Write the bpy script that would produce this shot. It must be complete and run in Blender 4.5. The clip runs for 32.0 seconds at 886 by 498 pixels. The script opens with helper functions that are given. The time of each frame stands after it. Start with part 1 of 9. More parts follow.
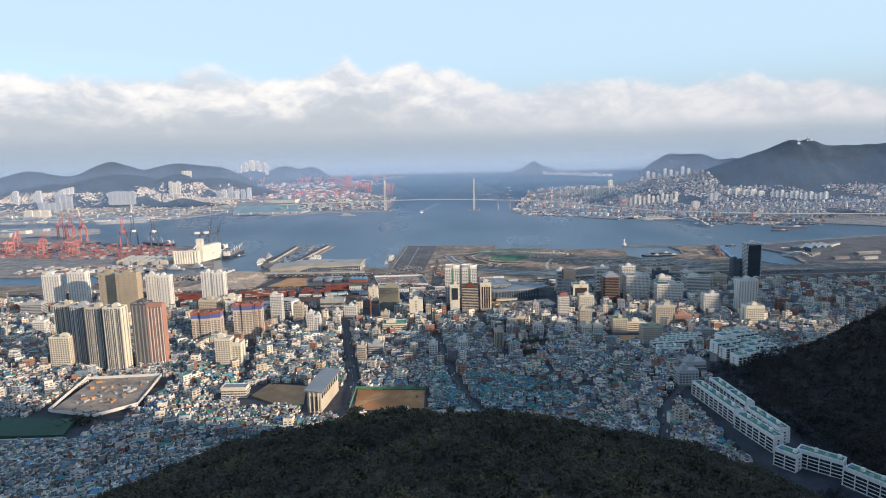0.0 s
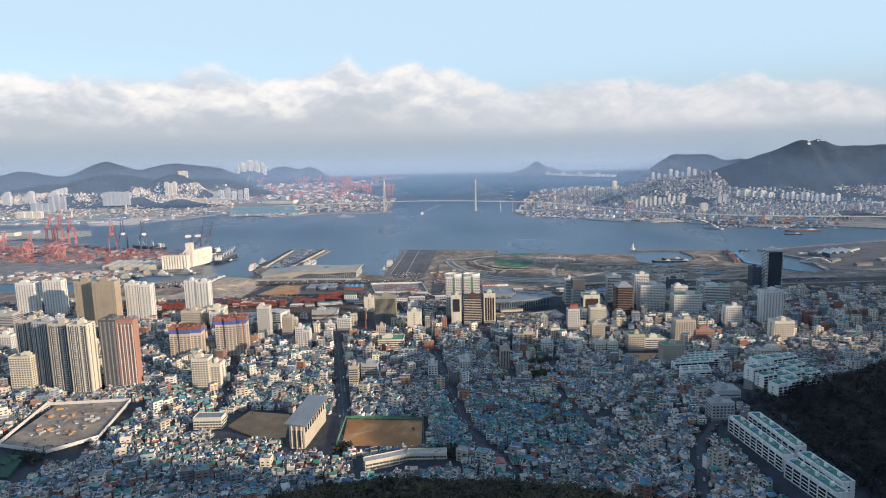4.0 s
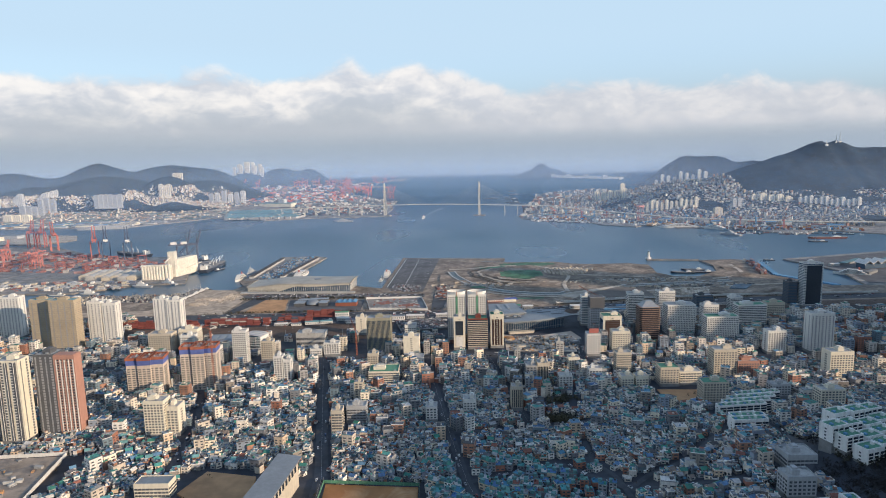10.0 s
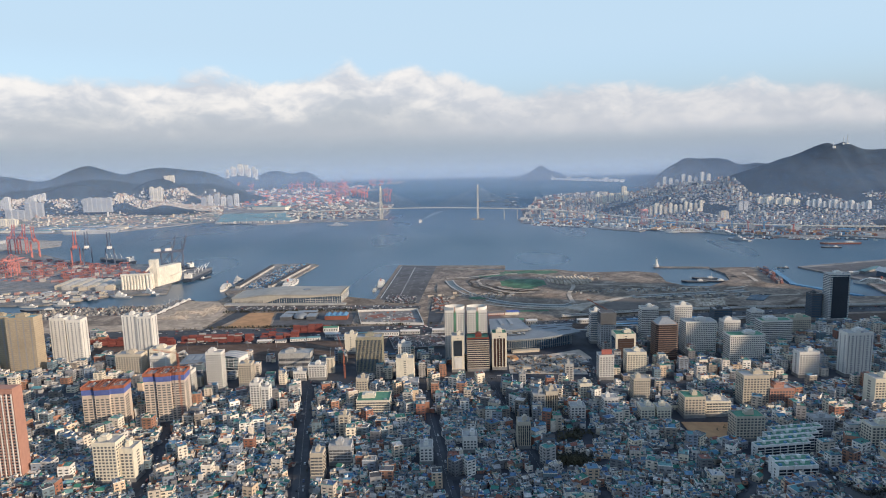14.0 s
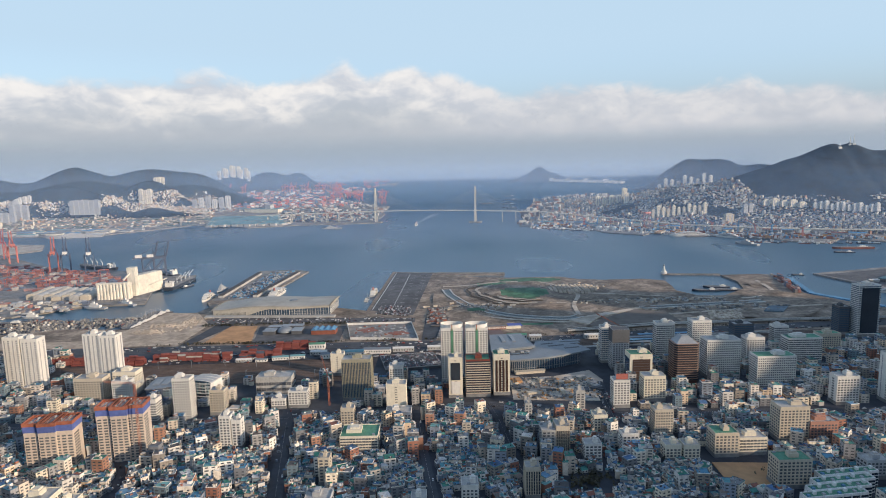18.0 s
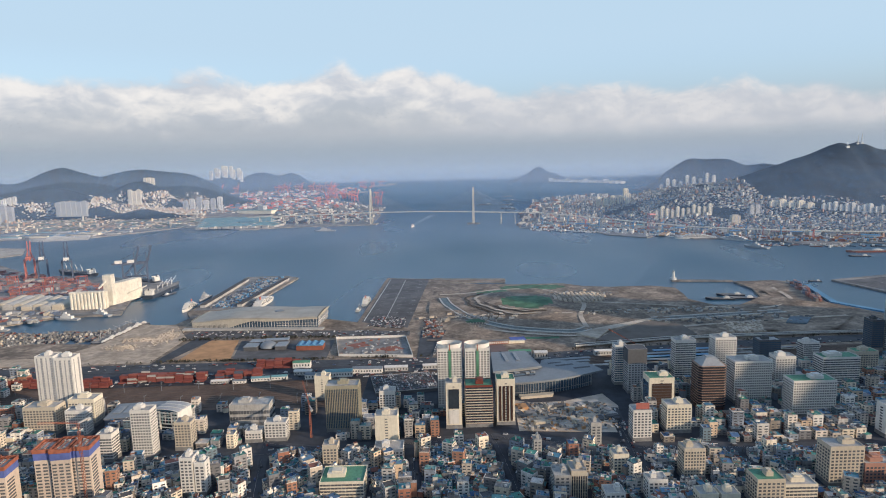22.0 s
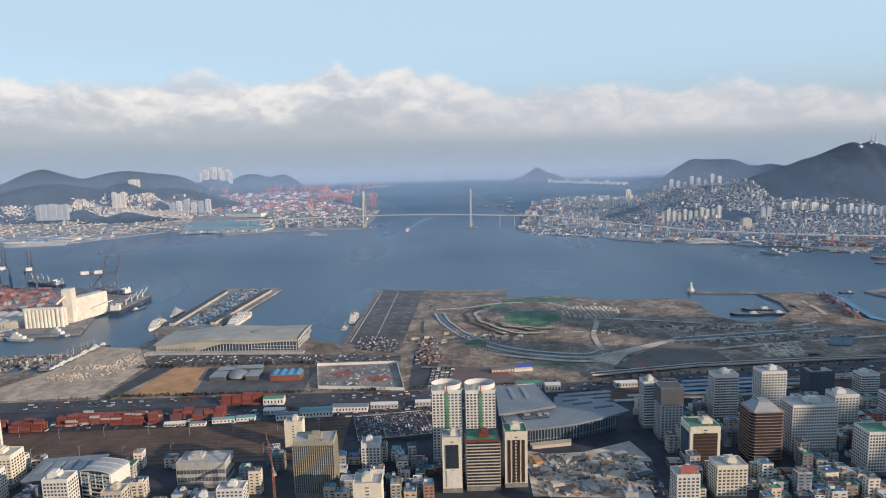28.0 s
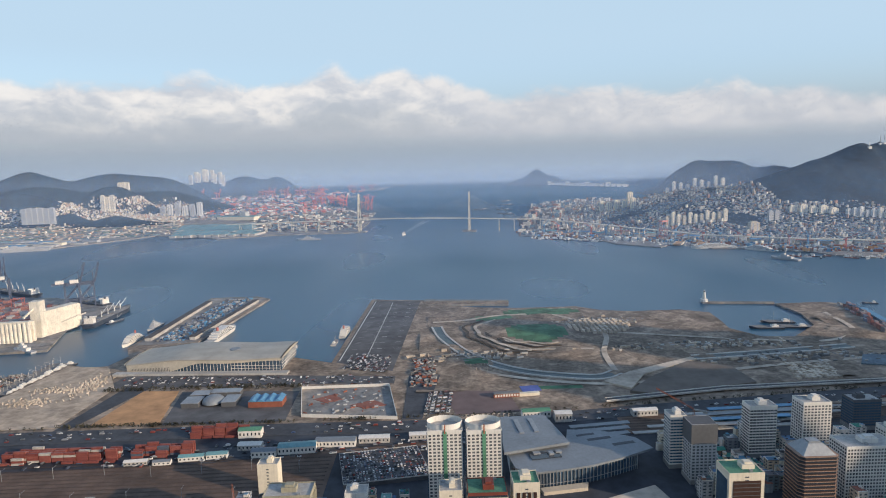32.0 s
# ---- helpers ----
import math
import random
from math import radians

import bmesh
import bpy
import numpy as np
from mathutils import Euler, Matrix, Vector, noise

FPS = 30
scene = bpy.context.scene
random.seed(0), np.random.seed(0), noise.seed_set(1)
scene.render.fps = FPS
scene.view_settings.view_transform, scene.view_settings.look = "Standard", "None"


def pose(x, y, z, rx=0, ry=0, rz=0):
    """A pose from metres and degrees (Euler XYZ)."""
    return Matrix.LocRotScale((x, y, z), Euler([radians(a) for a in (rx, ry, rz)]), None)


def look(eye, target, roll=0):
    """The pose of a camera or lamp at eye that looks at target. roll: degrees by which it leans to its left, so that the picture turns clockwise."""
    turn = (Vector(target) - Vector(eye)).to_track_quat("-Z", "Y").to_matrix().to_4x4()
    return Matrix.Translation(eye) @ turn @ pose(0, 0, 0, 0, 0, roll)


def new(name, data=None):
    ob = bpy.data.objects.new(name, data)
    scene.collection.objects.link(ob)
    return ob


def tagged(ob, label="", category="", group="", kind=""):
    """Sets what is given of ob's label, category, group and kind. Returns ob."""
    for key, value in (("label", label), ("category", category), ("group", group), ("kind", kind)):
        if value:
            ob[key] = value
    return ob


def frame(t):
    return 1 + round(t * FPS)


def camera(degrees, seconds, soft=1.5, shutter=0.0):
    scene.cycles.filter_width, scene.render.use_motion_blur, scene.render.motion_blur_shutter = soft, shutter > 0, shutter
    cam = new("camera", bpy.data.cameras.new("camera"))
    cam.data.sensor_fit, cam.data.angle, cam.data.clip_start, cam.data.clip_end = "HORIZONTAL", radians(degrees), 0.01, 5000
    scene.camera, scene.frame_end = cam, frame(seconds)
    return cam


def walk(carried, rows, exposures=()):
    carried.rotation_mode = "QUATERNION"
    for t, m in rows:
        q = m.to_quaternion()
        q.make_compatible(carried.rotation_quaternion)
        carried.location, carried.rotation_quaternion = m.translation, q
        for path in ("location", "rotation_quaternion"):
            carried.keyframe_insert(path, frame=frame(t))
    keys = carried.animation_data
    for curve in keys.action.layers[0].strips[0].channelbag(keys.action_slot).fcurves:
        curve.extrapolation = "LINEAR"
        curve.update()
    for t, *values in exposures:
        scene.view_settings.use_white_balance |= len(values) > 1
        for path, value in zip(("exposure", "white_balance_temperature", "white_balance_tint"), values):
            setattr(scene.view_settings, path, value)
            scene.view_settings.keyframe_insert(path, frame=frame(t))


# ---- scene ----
cam = camera(72.35, 32.0, soft=1.0)
PATH = [
    (0.0, look((-3.19, 3.05, 294.31), (-8.80, 992.49, 149.47), -1.445)),
    (2.0, look((-2.85, 44.47, 295.45), (-8.72, 1033.95, 150.94), -1.410)),
    (4.0, look((-2.49, 86.58, 296.55), (-9.85, 1076.01, 151.68), -1.383)),
    (6.0, look((-2.10, 129.32, 297.61), (-11.61, 1118.73, 152.79), -1.365)),
    (8.0, look((-1.69, 172.58, 298.61), (-12.79, 1162.10, 154.61), -1.354)),
    (10.0, look((-1.25, 216.30, 299.58), (-12.60, 1206.02, 157.00), -1.349)),
    (12.0, look((-0.79, 260.38, 300.50), (-10.94, 1250.36, 159.60), -1.351)),
    (14.0, look((-0.30, 304.75, 301.37), (-8.21, 1294.96, 161.99), -1.359)),
    (16.0, look((0.21, 349.31, 302.20), (-5.03, 1339.68, 163.86), -1.372)),
    (18.0, look((0.75, 393.99, 302.98), (-1.91, 1384.43, 165.06), -1.389)),
    (20.0, look((1.31, 438.69, 303.72), (0.94, 1429.12, 165.66), -1.410)),
    (22.0, look((1.89, 483.35, 304.41), (3.55, 1473.71, 165.92), -1.435)),
    (24.0, look((2.50, 527.86, 305.06), (6.11, 1518.17, 166.23), -1.463)),
    (26.0, look((3.14, 572.15, 305.66), (8.66, 1562.48, 166.99), -1.493)),
    (28.0, look((3.80, 616.14, 306.21), (11.08, 1606.58, 168.46), -1.526)),
    (30.0, look((4.48, 659.74, 306.73), (13.37, 1650.37, 170.48), -1.559)),
    (32.0, look((5.19, 702.86, 307.19), (16.56, 1693.65, 172.28), -1.593)),
]
SUN_AZ, SUN_EL = 119.0, 15.0          # degrees clockwise from +y, and above the horizon
walk(cam, PATH, exposures=((0.0, 0.13), (6.0, 0.05), (12.0, 0.0), (24.0, -0.1), (32.0, -0.1)))


# ---- world and sun ----
def nodes_of(tree):
    tree.nodes.clear()

    def add(kind, ins=None, **props):
        n = tree.nodes.new(kind)
        for k, v in props.items():
            setattr(n, k, v)
        for k, v in (ins or {}).items():
            if hasattr(v, "links"):
                tree.links.new(v, n.inputs[k])
            else:
                n.inputs[k].default_value = v
        return n
    return add


def make_world():
    w = bpy.data.worlds.new("sky")
    scene.world = w
    w.use_nodes = True
    add = nodes_of(w.node_tree)

    def op(kind, a, b=None, c=None, clamp=False):
        ins = {0: a}
        if b is not None:
            ins[1] = b
        if c is not None:
            ins[2] = c
        return add("ShaderNodeMath", ins, operation=kind, use_clamp=clamp).outputs[0]

    def mix(f, a, b):
        n = add("ShaderNodeMix", data_type="RGBA")
        for key, v in ((0, f), (6, a), (7, b)):
            if hasattr(v, "links"):
                w.node_tree.links.new(v, n.inputs[key])
            else:
                n.inputs[key].default_value = v
        return n.outputs[2]

    def step(x, lo, hi):
        n = add("ShaderNodeMapRange", {0: x, 1: lo, 2: hi}, interpolation_type="SMOOTHSTEP")
        return n.outputs[0]

    sky = add("ShaderNodeTexSky", sky_type="NISHITA", sun_disc=False, sun_elevation=radians(SUN_EL),
              sun_rotation=radians(SUN_AZ), altitude=300.0, air_density=1.0, dust_density=1.4, ozone_density=2.1)
    lit = add("ShaderNodeVectorMath", {0: sky.outputs[0], "Scale": SKY}, operation="SCALE").outputs[0]
    way = add("ShaderNodeTexCoord").outputs["Generated"]
    xyz = add("ShaderNodeSeparateXYZ", {0: way})
    az = op("MULTIPLY", op("ARCTAN2", xyz.outputs[0], xyz.outputs[1]), 57.2958)
    el = op("MULTIPLY", op("ARCSINE", xyz.outputs[2]), 57.2958)
    # haze at the horizon, thinning upward
    haze = step(el, 12.0, 1.5)
    lit = mix(op("MULTIPLY", haze, 0.98), lit, HAZE)
    top = op("MULTIPLY", step(el, 1.5, 11.0), step(el, 42.0, 24.0))
    lit = mix(op("MULTIPLY", top, 0.96), lit, ZENITH)
    # a bank of soft cumulus: an uneven crest, sunlit heads, grey-lavender bases that melt into the haze
    ramp = add("ShaderNodeValToRGB", {0: op("DIVIDE", op("ADD", az, 40.0), 80.0)})
    ramp.color_ramp.interpolation = "B_SPLINE"
    stops = ramp.color_ramp.elements
    while len(stops) < len(CREST):
        stops.new(1.0)
    for i, (a, h) in enumerate(CREST):
        stops[i].position, stops[i].color = (a + 40) / 80, (h / 10, h / 10, h / 10, 1)
    crest = op("MULTIPLY", ramp.outputs[0], 10.0)

    def billow(da, de):
        at = add("ShaderNodeCombineXYZ", {0: op("MULTIPLY", op("ADD", az, da), 0.115), 1: op("MULTIPLY", op("ADD", el, de), 0.19), 2: 2.35}).outputs[0]
        bend = add("ShaderNodeTexNoise", {"Vector": at, "Scale": 1.7, "Detail": 3.0, "Roughness": 0.5}).outputs[1]
        at2 = add("ShaderNodeVectorMath", {0: bend, 1: (0.42, 0.42, 0.0), 2: at}, operation="MULTIPLY_ADD").outputs[0]
        heap = add("ShaderNodeTexVoronoi", {"Vector": at2, "Scale": 1.7, "Smoothness": 0.9}, feature="SMOOTH_F1").outputs[0]
        lump = add("ShaderNodeTexNoise", {"Vector": at2, "Scale": 2.2, "Detail": 3.0, "Roughness": 0.5}).outputs[0]
        fine = add("ShaderNodeTexNoise", {"Vector": at2, "Scale": 7.5, "Detail": 5.0, "Roughness": 0.55}).outputs[0]
        b = op("ADD", op("MULTIPLY", op("SUBTRACT", 0.45, heap), 2.2), op("MULTIPLY", op("SUBTRACT", lump, 0.5), 3.2))
        return op("ADD", b, op("MULTIPLY", op("SUBTRACT", fine, 0.5), 1.5))
    body = billow(0.0, 0.0)
    below = op("SUBTRACT", crest, el)
    depth = op("ADD", below, op("MULTIPLY", body, 0.75))      # degrees below the cloud's top
    cover = op("MULTIPLY", step(depth, -0.35, 1.0), step(el, 0.4, 3.2))
    lean = op("SUBTRACT", body, billow(0.35, 0.85))           # faces turned up to the sun
    puff = step(op("ADD", lean, op("MULTIPLY", body, 0.35)), -1.1, 1.25)
    shade = step(op("ADD", below, op("MULTIPLY", body, -0.75)), 1.0, 5.4)
    east = op("MULTIPLY", step(az, -7.0, 9.0), 0.46)
    white = mix(puff, CLOUD_MID, CLOUD_LIT)
    tone = mix(op("MULTIPLY", shade, 0.92), white, CLOUD_LOW)
    tone = mix(east, tone, CLOUD_MID)
    lit = mix(op("MULTIPLY", cover, 0.90), lit, tone)
    bg = add("ShaderNodeBackground", {0: lit, 1: 1.0})
    add("ShaderNodeOutputWorld", {0: bg.outputs[0]})


SKY = 0.25
HAZE = (0.388, 0.457, 0.540, 1)
ZENITH = (0.56, 0.745, 0.915, 1)
CLOUD_LIT, CLOUD_MID, CLOUD_LOW = (0.99, 0.94, 0.90, 1), (0.63, 0.65, 0.71, 1), (0.488, 0.527, 0.585, 1)
# the cloud bank's crest: degrees east of +y, degrees above the horizon
CREST = ((-40, 7.0), (-32, 7.7), (-26, 7.5), (-22, 8.3), (-16, 7.5), (-12, 8.0), (-8.6, 9.1), (-6.6, 8.0), (-4, 8.9), (-1, 8.4), (3.5, 7.0), (7, 6.2), (11, 7.5), (15, 6.5), (23, 6.0), (29, 6.3), (32, 6.3), (36, 4.8))
make_world()
sun = new("sun", bpy.data.lights.new("sun", "SUN"))
sun.data.energy, sun.data.angle, sun.data.color = 5.0, radians(0.6), (1.0, 0.79, 0.58)
_a, _e = radians(SUN_AZ), radians(SUN_EL)
TO_SUN = Vector((math.sin(_a) * math.cos(_e), math.cos(_a) * math.cos(_e), math.sin(_e)))
sun.rotation_euler = TO_SUN.to_track_quat("Z", "Y").to_euler()


# ---- materials ----
MATS = {}


def mat(name, color=(0.5, 0.5, 0.5), rough=0.8, metal=0.0, vary=0.12, scale=0.3, ramp=None, by="", bump=0.0, spec=0.4, streak=0.0, big=0.03, second=None):
    """Worn surface: colour (or a ramp picked per object or per island), stains at two sizes, streaks down walls, relief."""
    if name in MATS:
        return MATS[name]
    m = bpy.data.materials.new(name)
    m.use_nodes = True
    add = nodes_of(m.node_tree)
    place = add("ShaderNodeTexCoord").outputs["Object"]
    if ramp:
        pick = add("ShaderNodeObjectInfo").outputs["Random"] if by == "object" else add("ShaderNodeNewGeometry").outputs["Random Per Island"]
        r = add("ShaderNodeValToRGB", {0: pick})
        r.color_ramp.interpolation = "CONSTANT"
        el = r.color_ramp.elements
        while len(el) < len(ramp):
            el.new(1.0)
        for i, c in enumerate(ramp):
            el[i].position, el[i].color = i / len(ramp), (*c, 1)
        col = r.outputs[0]
    else:
        col = add("ShaderNodeRGB").outputs[0]
        col.default_value = (*color, 1)
    if second:
        tone2, size, lo, hi = second
        patch = add("ShaderNodeTexNoise", {"Vector": place, "Scale": size, "Detail": 6.0, "Roughness": 0.6, "Distortion": 0.6}).outputs[0]
        blend = add("ShaderNodeMix", {0: add("ShaderNodeMapRange", {0: patch, 1: lo, 2: hi}).outputs[0], 6: col, 7: (*tone2, 1)}, data_type="RGBA")
        col = blend.outputs[2]
    n1 = add("ShaderNodeTexNoise", {"Vector": place, "Scale": scale, "Detail": 5.0, "Roughness": 0.62}).outputs[0]
    n2 = add("ShaderNodeTexNoise", {"Vector": place, "Scale": big, "Detail": 3.0}).outputs[0]
    both = add("ShaderNodeMath", {0: n1, 1: n2}, operation="ADD").outputs[0]
    f = add("ShaderNodeMapRange", {0: both, 1: 0.65, 2: 1.35, 3: 1 - 2 * vary, 4: 1 + 2 * vary}).outputs[0]
    if streak:
        st = add("ShaderNodeMapping", {"Vector": place, "Scale": (0.9, 0.9, 0.05)}).outputs[0]
        n3 = add("ShaderNodeTexNoise", {"Vector": st, "Scale": 1.0, "Detail": 3.0}).outputs[0]
        g = add("ShaderNodeMapRange", {0: n3, 1: 0.5, 2: 0.75, 3: 1.0, 4: 1 - streak}).outputs[0]
        f = add("ShaderNodeMath", {0: f, 1: g}, operation="MULTIPLY").outputs[0]
    tone = add("ShaderNodeVectorMath", {0: col, "Scale": f}, operation="SCALE").outputs[0]
    ins = {"Base Color": tone, "Roughness": rough, "Metallic": metal, "Specular IOR Level": spec}
    if bump:
        ins["Normal"] = add("ShaderNodeBump", {"Height": n1, "Strength": 0.6, "Distance": bump}).outputs[0]
    b = add("ShaderNodeBsdfPrincipled", ins)
    add("ShaderNodeOutputMaterial", {0: b.outputs[0]})
    MATS[name] = m
    return m


def make_water():
    m = bpy.data.materials.new("sea_water")
    m.use_nodes = True
    add = nodes_of(m.node_tree)
    place = add("ShaderNodeTexCoord").outputs["Object"]
    swell = add("ShaderNodeMapping", {"Vector": place, "Scale": (1.0, 0.45, 1.0), "Rotation": (0, 0, 0.5)}).outputs[0]
    slick = add("ShaderNodeTexNoise", {"Vector": swell, "Scale": 0.0022, "Detail": 1.0, "Roughness": 0.5}).outputs[0]
    rough = add("ShaderNodeMapRange", {0: slick, 1: 0.3, 2: 0.7, 3: 0.24, 4: 0.38}).outputs[0]
    tint = add("ShaderNodeMix", {0: slick}, data_type="RGBA")
    tint.inputs[6].default_value, tint.inputs[7].default_value = (0.012, 0.070, 0.134, 1), (0.022, 0.090, 0.158, 1)
    b = add("ShaderNodeBsdfPrincipled", {"Base Color": tint.outputs[2], "Roughness": rough, "IOR": 1.33, "Specular IOR Level": 0.55, "Specular Tint": (0.62, 0.84, 1.0, 1)})
    add("ShaderNodeOutputMaterial", {0: b.outputs[0]})
    MATS["water"] = m
    return m


WATER = make_water()
WALL = mat("house_wall", ramp=[(0.68, 0.61, 0.52), (0.30, 0.30, 0.31), (0.62, 0.48, 0.35), (0.80, 0.77, 0.71), (0.18, 0.185, 0.20), (0.33, 0.15, 0.105), (0.54, 0.47, 0.39), (0.26, 0.30, 0.36), (0.76, 0.67, 0.53), (0.36, 0.19, 0.13), (0.15, 0.21, 0.25), (0.40, 0.39, 0.38), (0.66, 0.63, 0.59), (0.27, 0.24, 0.21), (0.74, 0.66, 0.58), (0.56, 0.53, 0.49)], vary=0.18, streak=0.3)
ROOF = mat("house_roof", ramp=[(0.05, 0.21, 0.15), (0.25, 0.25, 0.25), (0.50, 0.46, 0.41), (0.07, 0.14, 0.26), (0.38, 0.36, 0.34), (0.09, 0.25, 0.28), (0.10, 0.19, 0.31), (0.27, 0.11, 0.08), (0.05, 0.19, 0.15), (0.12, 0.12, 0.13), (0.56, 0.54, 0.51), (0.08, 0.22, 0.32), (0.16, 0.33, 0.32), (0.13, 0.25, 0.36), (0.08, 0.27, 0.23), (0.09, 0.085, 0.085), (0.20, 0.165, 0.14), (0.33, 0.33, 0.33)], vary=0.24, scale=0.5)
CONC = mat("concrete", (0.42, 0.41, 0.39), vary=0.16, streak=0.2)
DARKC = mat("dark_concrete", (0.20, 0.20, 0.20), vary=0.2)
GLASS = mat("window_glass", (0.035, 0.045, 0.06), rough=0.12, vary=0.1, spec=0.6)
SOFTGLASS = mat("shaded_window", (0.26, 0.265, 0.28), rough=0.3, vary=0.1)
BLUEGLASS = mat("blue_glass", (0.05, 0.09, 0.14), rough=0.1, vary=0.1, spec=0.7)
FACADE = mat("facade_window", (0.095, 0.10, 0.112), rough=0.18, vary=0.25, scale=0.12)
WHITE = mat("white_paint", (0.68, 0.66, 0.62), vary=0.06, streak=0.15)
FLATWHITE = mat("fresh_white_plaster", (0.80, 0.79, 0.76), vary=0.08, streak=0.2)
CREAM = mat("cream_paint", (0.70, 0.64, 0.52), vary=0.06, streak=0.15)
BEIGE = mat("beige_stone", (0.52, 0.46, 0.37), vary=0.08, streak=0.15)
TAN = mat("tan_net", (0.40, 0.33, 0.24), vary=0.10, streak=0.12)
GREYW = mat("grey_wall", (0.40, 0.41, 0.42), vary=0.08, streak=0.15)
DKGREY = mat("charcoal_wall", (0.10, 0.105, 0.115), vary=0.1)
OLIVE = mat("olive_stone", (0.33, 0.31, 0.235), vary=0.1, streak=0.2)
SILO = mat("silo_paint", (0.72, 0.67, 0.57), vary=0.10, scale=0.15, streak=0.35)
PINK = mat("salmon_wall", (0.40, 0.215, 0.165), vary=0.06, streak=0.1)
BROWN = mat("brown_granite", (0.055, 0.030, 0.024), rough=0.5, vary=0.1)
REDBR = mat("dark_red_stone", (0.20, 0.055, 0.04), rough=0.5, vary=0.1)
ORANGE = mat("orange_formwork", (0.33, 0.115, 0.07), vary=0.25)
BLUENET = mat("blue_net", (0.10, 0.14, 0.38), vary=0.15)
GREENROOF = mat("green_roof_paint", (0.10, 0.26, 0.17), vary=0.22, scale=0.5)
STEEL = mat("painted_steel", (0.30, 0.32, 0.34), rough=0.5, metal=0.3)
ASPHALT = mat("asphalt", (0.062, 0.067, 0.078), vary=0.2, scale=0.15, bump=0.02)
MARK = mat("road_paint", (0.62, 0.62, 0.58), vary=0.15)
EARTH = mat("bare_earth", (0.185, 0.143, 0.110), vary=0.34, scale=0.16, big=0.018, second=((0.33, 0.262, 0.20), 0.045, 0.45, 0.64), bump=0.4)
FIELD = mat("orange_field_earth", (0.36, 0.165, 0.060), vary=0.16, scale=0.05, big=0.015, second=((0.46, 0.27, 0.13), 0.03, 0.50, 0.62))
SAND = mat("tan_earth", (0.47, 0.262, 0.128), vary=0.14, scale=0.08, big=0.02)
QUAY = mat("quay_concrete", (0.21, 0.205, 0.20), vary=0.25, scale=0.1, second=((0.30, 0.265, 0.23), 0.02, 0.5, 0.6))
CITYGROUND = mat("city_ground", (0.043, 0.048, 0.060), vary=0.25, scale=0.08, bump=0.05)
RAIL = mat("rail_ballast", (0.120, 0.082, 0.064), vary=0.24, scale=0.07, big=0.02, bump=0.05)
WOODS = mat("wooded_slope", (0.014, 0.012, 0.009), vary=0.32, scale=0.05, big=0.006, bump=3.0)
# Haze blue is mixed into both tones of this woods colour.
HAZEWOODS = mat("hazed_wooded_slope", (0.009, 0.026, 0.045), vary=0.42, scale=0.03, big=0.006, bump=9.0, second=((0.020, 0.030, 0.040), 0.006, 0.46, 0.64))
BARK = mat("bark", (0.09, 0.07, 0.05), vary=0.2, scale=3.0)
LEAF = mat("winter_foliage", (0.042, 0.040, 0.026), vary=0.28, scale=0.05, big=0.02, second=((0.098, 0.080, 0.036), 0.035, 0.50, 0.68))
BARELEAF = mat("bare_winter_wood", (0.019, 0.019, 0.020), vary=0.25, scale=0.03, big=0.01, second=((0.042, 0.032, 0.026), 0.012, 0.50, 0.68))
CARS = mat("car_paint", ramp=[(0.62, 0.62, 0.62), (0.03, 0.03, 0.035), (0.30, 0.31, 0.33), (0.66, 0.65, 0.63), (0.06, 0.065, 0.08), (0.16, 0.17, 0.18), (0.5, 0.5, 0.5), (0.04, 0.045, 0.05), (0.22, 0.05, 0.04), (0.07, 0.09, 0.14)], rough=0.35, vary=0.03)
# Reds are greyed and lightened to carry the haze over the port.
BOXES = mat("container_paint", ramp=[(0.28, 0.12, 0.10), (0.33, 0.16, 0.14), (0.22, 0.09, 0.08), (0.13, 0.16, 0.22), (0.31, 0.15, 0.12), (0.26, 0.10, 0.09), (0.40, 0.37, 0.35), (0.20, 0.18, 0.18), (0.36, 0.22, 0.20)], rough=0.6, vary=0.15, scale=0.6)
CRANERED = mat("crane_red", (0.42, 0.14, 0.115), rough=0.6)
CRANEBLUE = mat("crane_blue", (0.07, 0.09, 0.14), rough=0.6)
CRANEPINK = mat("pinkish_crane_red", (0.52, 0.20, 0.17), rough=0.6)
BRIDGE = mat("bridge_concrete", (0.56, 0.52, 0.43), vary=0.08, streak=0.1)
NETBEIGE = mat("pale_site_net", (0.58, 0.49, 0.41), vary=0.10, streak=0.15)
SHALLOW = mat("shallow_water", (0.07, 0.10, 0.11), rough=0.45, vary=0.1, scale=0.05)
BLUEROOF = mat("blue_sheet_roof", (0.10, 0.26, 0.42), rough=0.5, vary=0.15)
TEALROOF = mat("teal_sheet_roof", (0.16, 0.32, 0.34), rough=0.5, vary=0.15)
METALROOF = mat("pale_metal_roof", (0.21, 0.235, 0.26), rough=0.5, metal=0.15, vary=0.1)
HULL = mat("dark_hull", (0.05, 0.06, 0.08), rough=0.5)
REDHULL = mat("rust_hull", (0.25, 0.09, 0.06), rough=0.6)
GRASS = mat("green_cover", (0.07, 0.16, 0.09), vary=0.25, scale=0.06)


